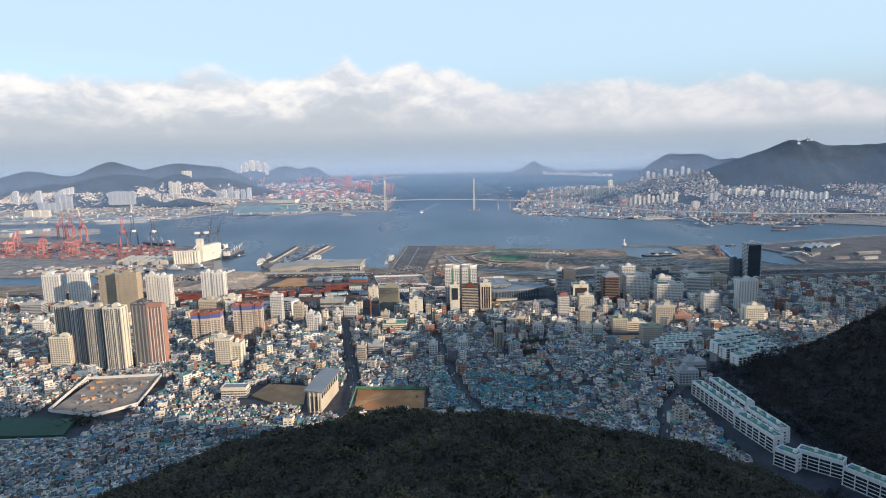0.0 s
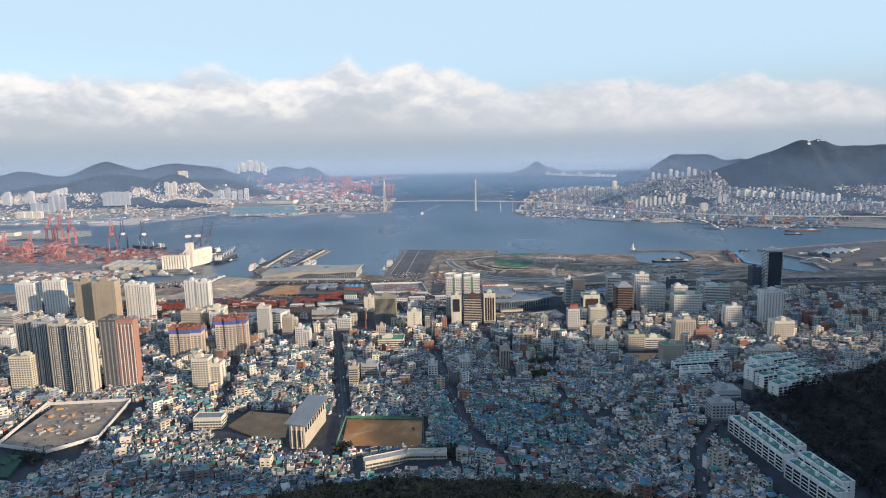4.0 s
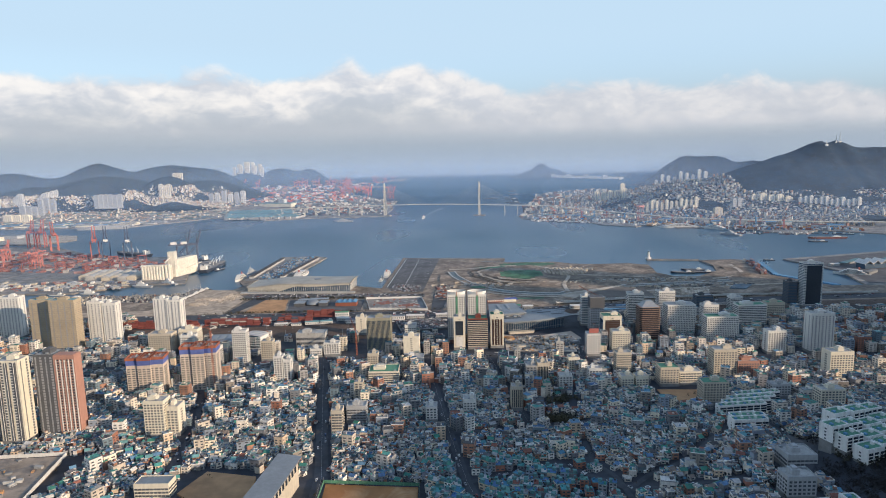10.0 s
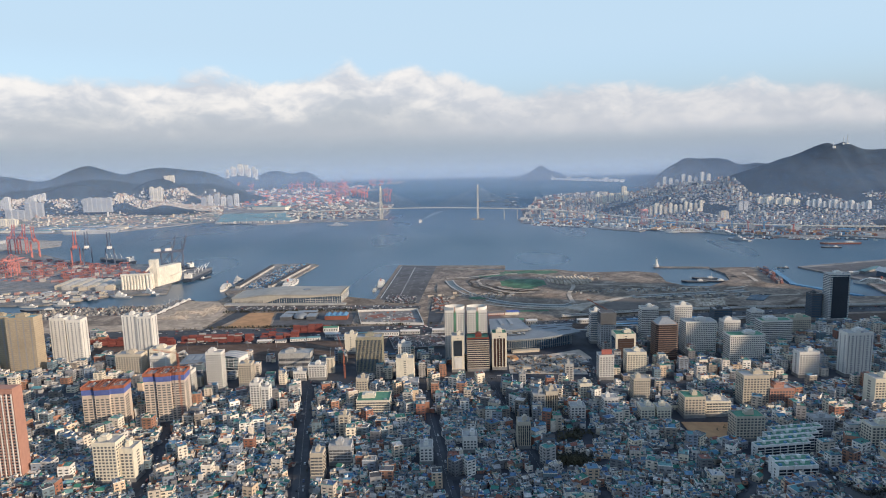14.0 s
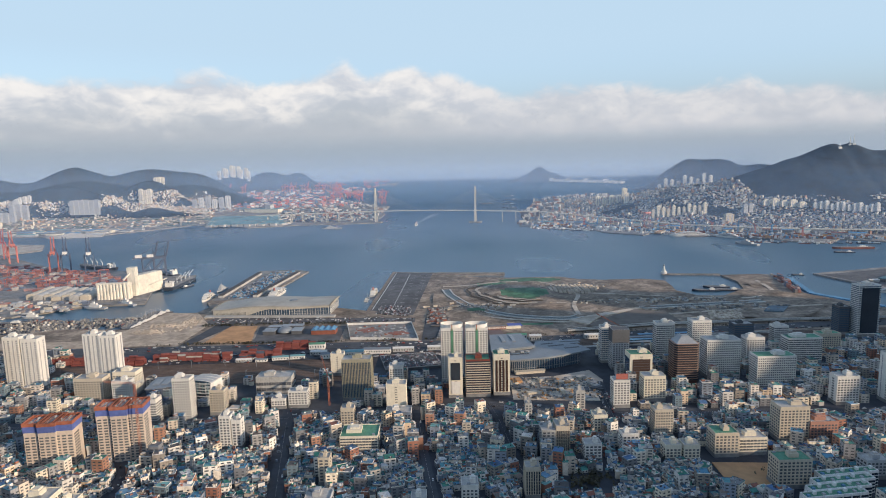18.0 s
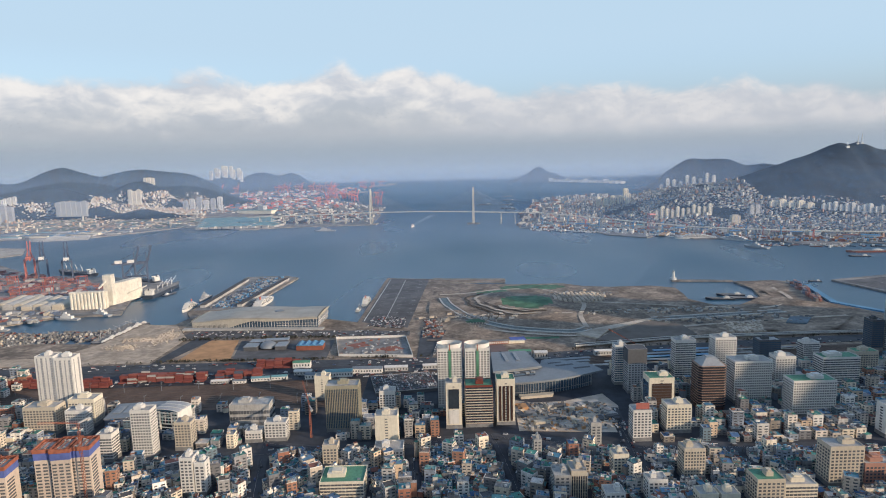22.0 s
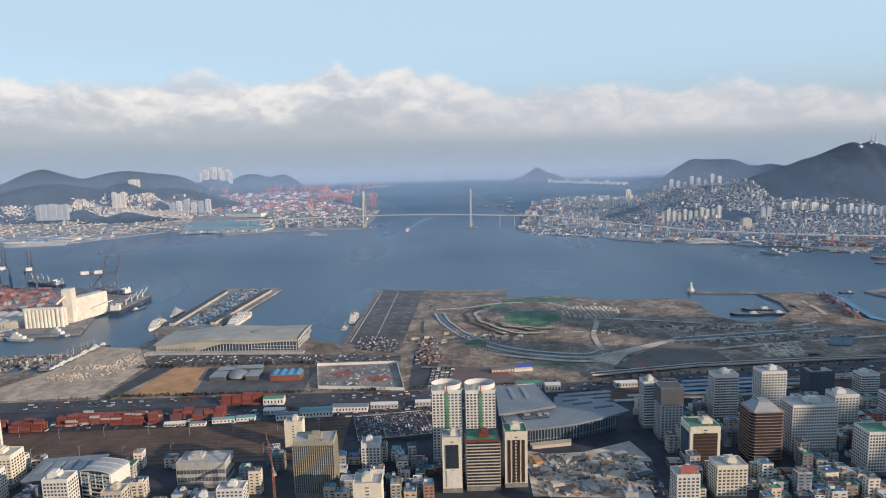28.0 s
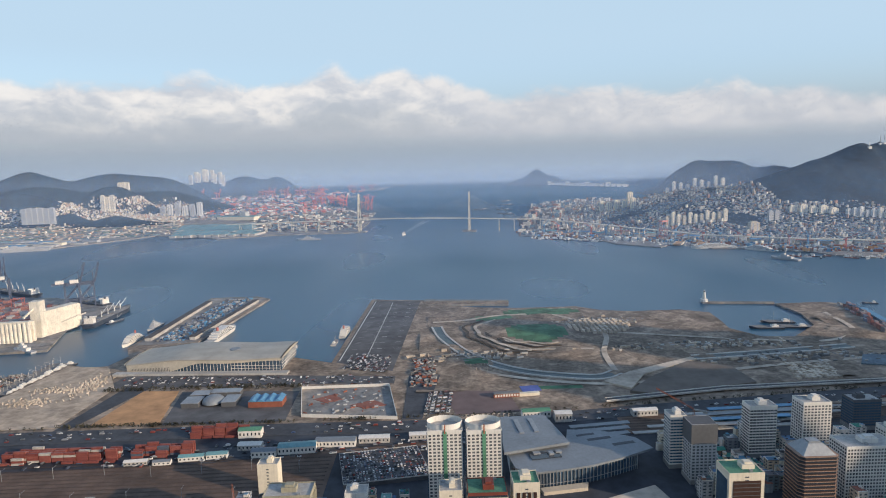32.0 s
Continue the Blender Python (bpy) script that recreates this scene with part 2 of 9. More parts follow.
# ---- building blocks ----
class Soup:
    """Faces gathered for one mesh."""

    def __init__(self):
        self.v, self.f, self.m = [], [], []

    def face(self, pts, m=0):
        n = len(self.v)
        self.v.extend(pts)
        self.f.append(tuple(range(n, n + len(pts))))
        self.m.append(m)

    def obox(self, cx, cy, z0, z1, w, d, a=0.0, m=0, top=None, taper=1.0, under=True):
        c, s = math.cos(a), math.sin(a)
        n = len(self.v)
        for z, k in ((z0, 1.0), (z1, taper)):
            for u, v in ((-.5, -.5), (.5, -.5), (.5, .5), (-.5, .5)):
                self.v.append((cx + (u * w * c - v * d * s) * k, cy + (u * w * s + v * d * c) * k, z))
        fs = [(n, n + 1, n + 5, n + 4), (n + 1, n + 2, n + 6, n + 5), (n + 2, n + 3, n + 7, n + 6), (n + 3, n, n + 4, n + 7), (n + 4, n + 5, n + 6, n + 7)]
        ms = [m, m, m, m, m if top is None else top]
        if under:
            fs.append((n + 3, n + 2, n + 1, n))
            ms.append(m)
        self.f += fs
        self.m += ms

    def box(self, x0, x1, y0, y1, z0, z1, m=0, top=None):
        self.obox((x0 + x1) / 2, (y0 + y1) / 2, z0, z1, x1 - x0, y1 - y0, 0.0, m, top)

    def prism(self, poly, z0, z1, m=0, top=None):
        n, k = len(self.v), len(poly)
        self.v += [(x, y, z0) for x, y in poly] + [(x, y, z1) for x, y in poly]
        for i in range(k):
            j = (i + 1) % k
            self.f.append((n + i, n + j, n + k + j, n + k + i))
            self.m.append(m)
        self.f.append(tuple(range(n + k, n + 2 * k)))
        self.m.append(m if top is None else top)

    def tube(self, cx, cy, z0, z1, r, n=10, m=0, r1=None, top=None):
        r1 = r if r1 is None else r1
        k = len(self.v)
        for z, q in ((z0, r), (z1, r1)):
            self.v += [(cx + q * math.cos(2 * math.pi * i / n), cy + q * math.sin(2 * math.pi * i / n), z) for i in range(n)]
        for i in range(n):
            j = (i + 1) % n
            self.f.append((k + i, k + j, k + n + j, k + n + i))
            self.m.append(m)
        self.f.append(tuple(range(k + n, k + 2 * n)))
        self.m.append(m if top is None else top)

    def beam(self, a, b, w, m=0, h=None):
        a, b = Vector(a), Vector(b)
        d = (b - a).normalized()
        side = d.cross(Vector((0, 0, 1)))
        side = side.normalized() if side.length > 1e-4 else Vector((1, 0, 0))
        up = side.cross(d) * ((h or w) / 2)
        side = side * (w / 2)
        n = len(self.v)
        for p in (a, b):
            self.v += [tuple(p - side - up), tuple(p + side - up), tuple(p + side + up), tuple(p - side + up)]
        self.f += [(n, n + 1, n + 5, n + 4), (n + 1, n + 2, n + 6, n + 5), (n + 2, n + 3, n + 7, n + 6), (n + 3, n, n + 4, n + 7), (n + 3, n + 2, n + 1, n), (n + 4, n + 5, n + 6, n + 7)]
        self.m += [m] * 6

    def mesh(self, name, mats, smooth=False):
        me = bpy.data.meshes.new(name)
        me.from_pydata(self.v, [], self.f)
        for m in mats:
            me.materials.append(m)
        if len(mats) > 1:
            me.polygons.foreach_set("material_index", self.m)
        if smooth:
            me.polygons.foreach_set("use_smooth", [True] * len(self.f))
        me.update()
        return me


def part(name, soup, mats, parent=None, label="", loc=None, smooth=False):
    ob = new(name, soup.mesh(name, mats if isinstance(mats, (list, tuple)) else [mats], smooth) if isinstance(soup, Soup) else soup)
    if parent:
        ob.parent = parent
    if loc:
        ob.location = loc
    return tagged(ob, label) if label else ob


def thing(name, x, y, z, rz, label, category, group=""):
    e = new(name)
    e.empty_display_size = 2
    e.location, e.rotation_euler = (x, y, z), (0, 0, rz)
    return tagged(e, label, category, group)


def sm(v):
    v = min(max(v, 0.0), 1.0)
    return v * v * (3 - 2 * v)


# ---- the lie of the land ----
CENTRE = Vector((0, 350, 300))
NEAR_R = 3600.0


def far_scale(p):
    r = (Vector(p) - CENTRE).length
    d = r - NEAR_R
    return 1.0 if d <= 0 else (NEAR_R + 850 * (1 - math.exp(-d / 900)) + 150 * d / (d + 6000)) / r


def far(p):
    """The far distance drawn in, so that it stays within the lens's reach."""
    p = Vector(p)
    k = far_scale(p)
    return tuple(CENTRE + (p - CENTRE) * k) if k < 1 else tuple(p)


def hill_n(x, y):
    """The spur below the start of the flight, and the ridge behind it."""
    along = 20 + 123 * sm((590 - y) / 265) + 0.16 * max(0, 325 - y) + 0.10 * max(0, -120 - y)
    fall = 0.0011 * (x + 8) ** 2 if y > 250 else 0.0011 * (x + 8) ** 2 * max(0.25, (y + 250) / 500)
    return along - fall


def hill_e(x, y):
    """The dark wooded hill, with an unseen hump added to shade the spur."""
    foot = 322 - 29 * sm((720 - y) / 90)
    u = (x - foot) - max(0.0, (y - 690)) * 1.35 if y > 690 else x - foot
    u = min(u, (900 - y) * 1.2 + 0.2 * (x - foot))
    rise = (163 * sm(u / 330) + 0.145 * max(0, u - 200)) * (.12 + .88 * sm((880 - y) / 330))
    # Hump added out of view, to throw its shadow on the spur.
    rise += 235 * math.exp(-((x - 800) / 260) ** 2 - ((y + 140) / 150) ** 2) * sm((x - 330) / 200)
    # Cut down out of view, so that sun reaches the towers behind.
    if y > 300:
        rise *= 1 - .75 * sm((x - 780) / 250)
    return rise if u > 0 else 0.0


def gz(x, y):
    z = 4 + 0.0245 * max(0.0, 1050 - max(y, 560))
    z += 30 * sm((x - 80) / 240) * sm((900 - y) / 250)
    z += hill_e(x, y) + 17 * math.exp(-((x - 352) / 48) ** 2 - ((y - 715) / 42) ** 2)
    if y < 640:
        h = hill_n(x, y)
        if h > z - 6:
            t = sm((h - z + 6) / 12)
            z = z * (1 - t) + max(h, z) * t
    return z


def rough_land(x, y, k):
    return noise.fractal((x * 0.02, y * 0.02, 1.3), 0.8, 2.0, 5) * k


def make_ground():
    s = Soup()
    xs = [-1500 + 20 * i for i in range(151)]
    ys = [-900 + 20 * i for i in range(116)]
    for y in ys:
        for x in xs:
            z = gz(x, y)
            wild = sm((hill_e(x, y) - 4) / 20) if y > 640 else max(sm((hill_e(x, y) - 4) / 20), sm((hill_n(x, y) - 30) / 30))
            s.v.append((x, y, z + rough_land(x, y, 5 * wild)))
    nx = len(xs)
    for j in range(len(ys) - 1):
        for i in range(nx - 1):
            x, y = xs[i] + 10, ys[j] + 10
            s.f.append((j * nx + i, j * nx + i + 1, j * nx + nx + i + 1, j * nx + nx + i))
            s.m.append(1 if hill_e(x, y) > 2 or (y < 600 and hill_n(x, y) > gz(x, 620) + 8) else 0)
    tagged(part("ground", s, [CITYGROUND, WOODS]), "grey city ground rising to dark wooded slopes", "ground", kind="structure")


def make_sea():
    s = Soup()
    rings = [0, 300, 700, 1200, 1800, 2400, 3000, 3400, 3600, 3800, 4000, 4300, 4700, 5200, 6000, 7500, 10000, 15000, 25000, 60000]
    n = 240
    for r in rings:
        for i in range(n):
            a = 2 * math.pi * i / n
            s.v.append(far((r * math.sin(a), 350 + r * math.cos(a), 0.0)))
    for k in range(len(rings) - 1):
        for i in range(n):
            j = (i + 1) % n
            s.f.append((k * n + i, k * n + n + i, k * n + n + j, k * n + j))
            s.m.append(0)
    tagged(part("water", s, [WATER], smooth=True), "blue-grey harbour water with faint ripples", "sea", kind="structure")


def flat_land(name, poly, z, top, side, label, category="ground", cells=0):
    """Level land with quay walls; far ones are cut into cells and drawn in with the distance."""
    bm = bmesh.new()
    f = bm.faces.new([bm.verts.new((x, y, z)) for x, y in poly])
    f.normal_update()
    if f.normal.z < 0:
        f.normal_flip()
    ext = bmesh.ops.extrude_face_region(bm, geom=[f])
    low = [g for g in ext["geom"] if isinstance(g, bmesh.types.BMVert)]
    for v in low:
        v.co.z = -4
    if cells:
        for axis in (0, 1):
            at = [v.co[axis] for v in bm.verts]
            c = min(at) + cells
            while c < max(at):
                no = Vector((1, 0, 0)) if axis == 0 else Vector((0, 1, 0))
                bmesh.ops.bisect_plane(bm, geom=bm.verts[:] + bm.edges[:] + bm.faces[:], plane_co=no * c, plane_no=no)
                c += cells
        for v in bm.verts:
            v.co = far(v.co)
    bmesh.ops.recalc_face_normals(bm, faces=bm.faces[:])
    me = bpy.data.meshes.new(name)
    for m in (top, side):
        me.materials.append(m)
    for f in bm.faces:
        f.material_index = 0 if abs(f.normal.z) > 0.6 else 1
    bm.to_mesh(me)
    bm.free()
    return tagged(new(name, me), label, category, kind="structure")


HARBOUR = [(-1500, 1400), (-1500, 1530), (-830, 1505), (-740, 1536), (-610, 1525), (-598, 1664), (-562, 1648), (-528, 1650), (-519, 1700), (-546, 1750),
           (-547, 2163), (-437, 2166), (-397, 2134), (-432, 1766), (-258, 1725), (-242, 1671), (-166, 1632), (-148, 2089), (-26, 2066), (165, 2037), (160, 2000), (94, 2012), (-20, 2022)]
HARBOUR2 = [(-20, 2021.9), (92, 1981), (174, 1964), (299, 1963), (343, 1923), (399, 1907), (500, 1908), (547, 1877), (539, 1806), (530, 1760), (559, 1703), (612, 1697),
            (687, 1764), (714, 1848), (711, 1934), (809, 1936), (844, 1916), (790, 1700), (860, 1560), (1500, 1540), (1500, 1400)]
make_ground()
make_sea()
flat_land("ground_harbour", HARBOUR + HARBOUR2, 4.0, EARTH, QUAY, "brown reclaimed harbour land with concrete quay walls")
flat_land("breakwater", [(574, 1968), (716, 1944), (720, 1956), (576, 1982)], 3.5, QUAY, QUAY, "low grey concrete breakwater", "breakwater")
flat_land("ground_port", [(-2300, 1690), (-2300, 2640), (-1850, 2600), (-1590, 2590), (-1200, 2262), (-962, 2226), (-809, 2139), (-742, 2110), (-742, 1900), (-690, 1755), (-815, 1740), (-924, 1652), (-1250, 1661)], 4.0, QUAY, QUAY, "grey concrete container terminal ground")
flat_land("ground_far_shore", [(-4200, 3300), (-2214, 3334), (-1680, 3283), (-1500, 3540), (-1394, 3726), (-1160, 3631), (-1014, 3517), (-759, 3601), (-369, 3611), (-370, 4200), (-440, 4850), (-640, 5350), (-900, 5980), (-980, 6500), (-900, 7300), (-760, 8800), (-730, 11300), (-900, 11500), (-1250, 9300), (-1700, 9600), (-6000, 9600), (-6500, 5000)], 4.0, QUAY, QUAY, "grey built-up shore across the harbour", cells=150)
flat_land("ground_island", [(361, 3290), (417, 3402), (500, 4048), (620, 4452), (720, 5074), (902, 5375), (1300, 5700), (2500, 6200), (4500, 5200), (4500, 2300), (1700, 2300), (1427, 2560), (1314, 2470), (1237, 2531), (1208, 2626), (1075, 2723), (952, 2750), (883, 2905), (800, 2814), (677, 2937), (653, 3085)], 4.0, QUAY, QUAY, "grey built-up island shore", cells=150)


def bumps(rows, sharp=.8):
    def f(x, y):
        return sum((h * math.exp(-(((x - a) / p) ** 2 + ((y - b) / q) ** 2) ** (more[0] if more else sharp))) ** 6 for a, b, h, p, q, *more in rows) ** (1 / 6)
    return f


island_rise = bumps([(2700, 3450, 330, 700, 420), (1350, 3900, 100, 420, 480), (1850, 4480, 150, 760, 420, 1.0), (1000, 3720, 62, 160, 130), (2300, 3050, 80, 900, 420)])


def mountain(x, y):
    """A long even ridge that climbs to two close rounded tops."""
    top = min(357 - .295 * max(0, 2000 - x), 358 - .25 * min(100, max(0, x - 2090)) - .085 * max(0, x - 2190)) - 14 * math.exp(-((x - 2045) / 24) ** 2)
    return max(0, top) * math.exp(-(abs(y - 3540) / (330 + .1 * max(0, 2000 - x))) ** 1.55)


def island_h(x, y):
    return max(0.0, (island_rise(x, y) ** 6 + mountain(x, y) ** 6) ** (1 / 6) - 16) * 1.05


west_h = bumps([(-3093, 5560, 345, 560, 480), (-3700, 5300, 285, 700, 420), (-2700, 5750, 262, 480, 350), (-2640, 5880, 318, 520, 330, 1.1), (-2330, 5950, 288, 430, 320, 1.2), (-4600, 5000, 260, 900, 500), (-2800, 4900, 212, 480, 190), (-2420, 5420, 235, 260, 220, 1.2), (-1950, 4480, 64, 190, 95)])
point_h = bumps([(-2440, 9000, 262, 430, 250, 1.0), (-2060, 9050, 244, 290, 230, 1.0), (-2900, 8850, 226, 420, 250, 1.0)], 1.0)
isle_h = bumps([(1575, 10400, 235, 240, 300), (1800, 10380, 135, 200, 240), (1330, 10400, 100, 170, 220)])
cape_h = bumps([(2430, 6450, 312, 280, 320), (2680, 6350, 292, 400, 320), (3000, 6230, 240, 400, 320), (3400, 6000, 200, 400, 400)], 1.0)


def hill_mesh(name, f, x0, x1, y0, y1, step, label, lo=8.0, k=24):
    s = Soup()
    nx, ny = int((x1 - x0) / step) + 1, int((y1 - y0) / step) + 1
    hs = []
    for j in range(ny):
        for i in range(nx):
            x, y = x0 + i * step, y0 + j * step
            h = f(x, y)
            h += noise.fractal((x * 0.004, y * 0.004, 4.2), 0.9, 2.0, 6) * k * sm(h / 120)
            hs.append(h)
            s.v.append(far((x, y, h)))
    for j in range(ny - 1):
        for i in range(nx - 1):
            q = (j * nx + i, j * nx + i + 1, j * nx + nx + i + 1, j * nx + nx + i)
            if max(hs[c] for c in q) > lo:
                s.f.append(q)
                s.m.append(0)
    return tagged(part(name, s, [HAZEWOODS], smooth=True), label, "hill", kind="structure")


hill_mesh("hill_island", island_h, 600, 4300, 2750, 5300, 24, "wooded mountain coloured haze blue, with two rounded peaks", k=13)
# Ridge added out of view, only to cast shade over the eastern city.
shade_ridge_h = bumps([(1440, 650, 440, 200, 110), (1450, 850, 450, 200, 200), (1470, 1090, 450, 200, 200), (1800, 900, 440, 250, 220)])
hill_mesh("hill_south", shade_ridge_h, 1040, 2300, 250, 1700, 30, "unseen wooded ridge added to shade the harbour city")
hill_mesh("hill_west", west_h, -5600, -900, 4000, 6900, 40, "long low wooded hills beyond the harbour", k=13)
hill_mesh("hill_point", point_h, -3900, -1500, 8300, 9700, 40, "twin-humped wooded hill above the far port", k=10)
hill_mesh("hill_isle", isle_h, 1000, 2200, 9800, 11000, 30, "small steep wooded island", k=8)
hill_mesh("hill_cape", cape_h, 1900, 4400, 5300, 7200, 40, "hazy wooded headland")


# ---- high buildings ----
USED = []          # plots already built on: x, y, half width, half depth


def roof_parts(e, w, d, h, rim, deck, pent=True, seed=0, rimh=1.2):
    rnd = random.Random(seed)
    s = Soup()
    for a in ((-w / 2, w / 2, -d / 2, -d / 2 + .4), (-w / 2, w / 2, d / 2 - .4, d / 2), (-w / 2, -w / 2 + .4, -d / 2 + .4, d / 2 - .4), (w / 2 - .4, w / 2, -d / 2 + .4, d / 2 - .4)):
        s.box(*a, h, h + rimh)
    part("parapet", s, rim, e)
    s = Soup()
    s.box(-w / 2 + .4, w / 2 - .4, -d / 2 + .4, d / 2 - .4, h, h + .25)
    part("roof", s, deck, e)
    if pent:
        s = Soup()
        pw, pd, px = w * rnd.uniform(.25, .42), d * rnd.uniform(.35, .55), w * rnd.uniform(-.18, .18)
        s.box(px - pw / 2, px + pw / 2, -pd / 2, pd / 2, h + .25, h + 4.2)
        s.box(px - pw / 4, px + pw / 3, -pd / 3, pd / 3, h + 4.2, h + 5.8)
        part("penthouse", s, rim, e)
        s = Soup()
        x, y = rnd.uniform(-w * .4, w * .4), rnd.choice((-1, 1)) * d * rnd.uniform(.3, .38)
        s.box(x - 1.4, x + 1.4, y - .9, y + .9, h + .25, h + rnd.uniform(1.4, 2.2))
        part("roof_unit", s, STEEL, e)


def row_soup(w, d, style, fh):
    """The windows of one storey, on all four sides."""
    s = Soup()
    p = .12
    for length, depth, turn in ((w, d, 0), (d, w, 1), (w, d, 2), (d, w, 3)):
        c, q = [(1, 0), (0, 1), (-1, 0), (0, -1)][turn]

        def put(u0, u1, z0, z1, m=0, out=p):
            cu, cv, l = (u0 + u1) / 2, -depth / 2 - out / 2 + .02, u1 - u0
            s.obox(cu * c - cv * q, cu * q + cv * c, z0, z1, l, out + .04, math.atan2(q, c), m)
        if style == "band":
            put(-length / 2 + .5, length / 2 - .5, fh * .32, fh * .86)
            n = max(2, int(length / 3.2))
            for i in range(1, n):
                u = -length / 2 + length * i / n
                put(u - .12, u + .12, fh * .30, fh * .88, 1, p + .06)
        elif style == "blank":
            if turn == 0:
                put(-length * .06, length * .06, fh * .35, fh * .7)
        elif style == "net":
            put(-length / 2, length / 2, fh * .02, fh * .10, 1, p + .2)
            if turn == 0:
                n = max(2, int(length / 9))
                for i in range(n):
                    u = -length / 2 + length * (i + .5) / n
                    put(u - 1.2, u + 1.2, fh * .3, fh * .8)
        elif style == "fin":
            n = max(3, int(length / 1.9))
            for i in range(n):
                u = -length / 2 + length * (i + .5) / n
                put(u - .55, u + .55, 0, fh * .9)
                put(u + .62, u + .9, 0, fh, 1, p + .55)
        elif style == "strip":
            n = max(2, round(length / (5.2 if turn in (0, 2) else 9)))
            for i in range(n):
                u = -length / 2 + length * (i + .5) / n
                k = 1.25 if i % 2 else .7
                put(u - k, u + k, fh * .06, fh * .94)
                if i % 2:
                    put(u - k, u + k, fh * .0, fh * .28, 1, p + .3)
        elif style == "ledge":
            put(-length / 2 + .3, length / 2 - .3, fh * .36, fh * .9)
            put(-length / 2 - .2, length / 2 + .2, fh * .02, fh * .36, 1, p + .35)
        elif style == "solid_side" and turn in (1, 3):
            put(-length * .12, length * .12, fh * .3, fh * .75)
        else:
            step = {"grid": 3.4, "solid_side": 3.4, "apt": 4.2, "fine": 2.6}.get(style, 3.4)
            n = max(2, int((length - 1.0) / step))
            g = (length - 1.0) / n
            for i in range(n):
                u = -length / 2 + .5 + g * (i + .5)
                k = .36 if style == "apt" else .30
                put(u - g * k, u + g * k, fh * .28, fh * .82)
                if style in ("apt", "solid_side"):
                    put(u - g * k, u + g * k, fh * .12, fh * .24, 1, p + .25)
                else:
                    put(u - g * k - .1, u + g * k + .1, fh * .22, fh * .27, 1, p + .12)
    return s


def tower(x, y, w, d, h, wall, style, label, category="tower block", name="tower_block", rz=0.0, fh=3.1, deck=None, pent=True, base=None, trim=None, glass=None, group="high buildings of the city", z=None, plot=True, lobby=True):
    if len(label.split()) < 5:
        label += " under a flat roof"
    if plot:
        USED.append((x, y, w / 2 + 4, d / 2 + 4))
    z = min(gz(x + u * w / 2, y + v * d / 2) for u in (-1, 0, 1) for v in (-1, 0, 1)) if z is None else z
    e = thing(name, x, y, z, rz, label, category, group)
    s = Soup()
    s.box(-w / 2, w / 2, -d / 2, d / 2, -2, h)
    part("wall", s, wall, e)
    roof_parts(e, w, d, h, wall, deck or CONC, pent, int(x * 7 + y))
    first = 4.6 if lobby else 0.8
    if lobby:
        s = Soup()
        s.box(-w / 2 - .35, w / 2 + .35, -d / 2 - .35, d / 2 + .35, -1.8, 4.2)
        part("ground_storey", s, base or DARKC, e)
    n = int((h - first - .6) / fh)
    me = row_soup(w, d, style, fh).mesh("window_band", [glass or (SOFTGLASS if style in ("strip", "net") else GLASS if style in ("fin", "ledge") else FACADE), trim or wall])
    for k in range(n):
        part("window_band", me, None, e, loc=(0, 0, first + k * fh))["kind"] = "stuff"
    if style == "apt":
        for u in [-w / 2 + w * i / max(2, round(w / 11)) for i in range(max(2, round(w / 11)) + 1)]:
            s = Soup()
            s.box(u - .45, u + .45, -d / 2 - .7, -d / 2, 4.3, h + 1.6)
            part("pilaster", s, trim or wall, e)
    return e


def stripes(e, w, d, h, n):
    """Charcoal window bays up the front of a tower, and a charcoal panel over its west side with pale piers."""
    for i in range(n):
        u = -w / 2 + w * (i + .5) / n
        s = Soup()
        s.box(u - w / n * .20, u + w / n * .20, -d / 2 - .75, -d / 2 - .3, 4, h - 1.5)
        b = part("window_bay", s, DKGREY, e, "charcoal window bay")
        s = Soup()
        s.box(u - .28, u + .28, -d / 2 - .95, -d / 2 - .76, 4, h - .5)
        part("pier", s, WHITE, b)
    s = Soup()
    s.box(-w / 2 - .55, -w / 2 - .3, -d / 2 + 1.6, d / 2 - 1.6, 3, h - .8)
    part("side_cladding", s, DKGREY, e, "charcoal panel over the west side")
    for v in (-d * .18, d * .18):
        s = Soup()
        s.box(-w / 2 - .75, -w / 2 - .56, v - .5, v + .5, 3, h - .8)
        part("side_pier", s, GREYW, e)


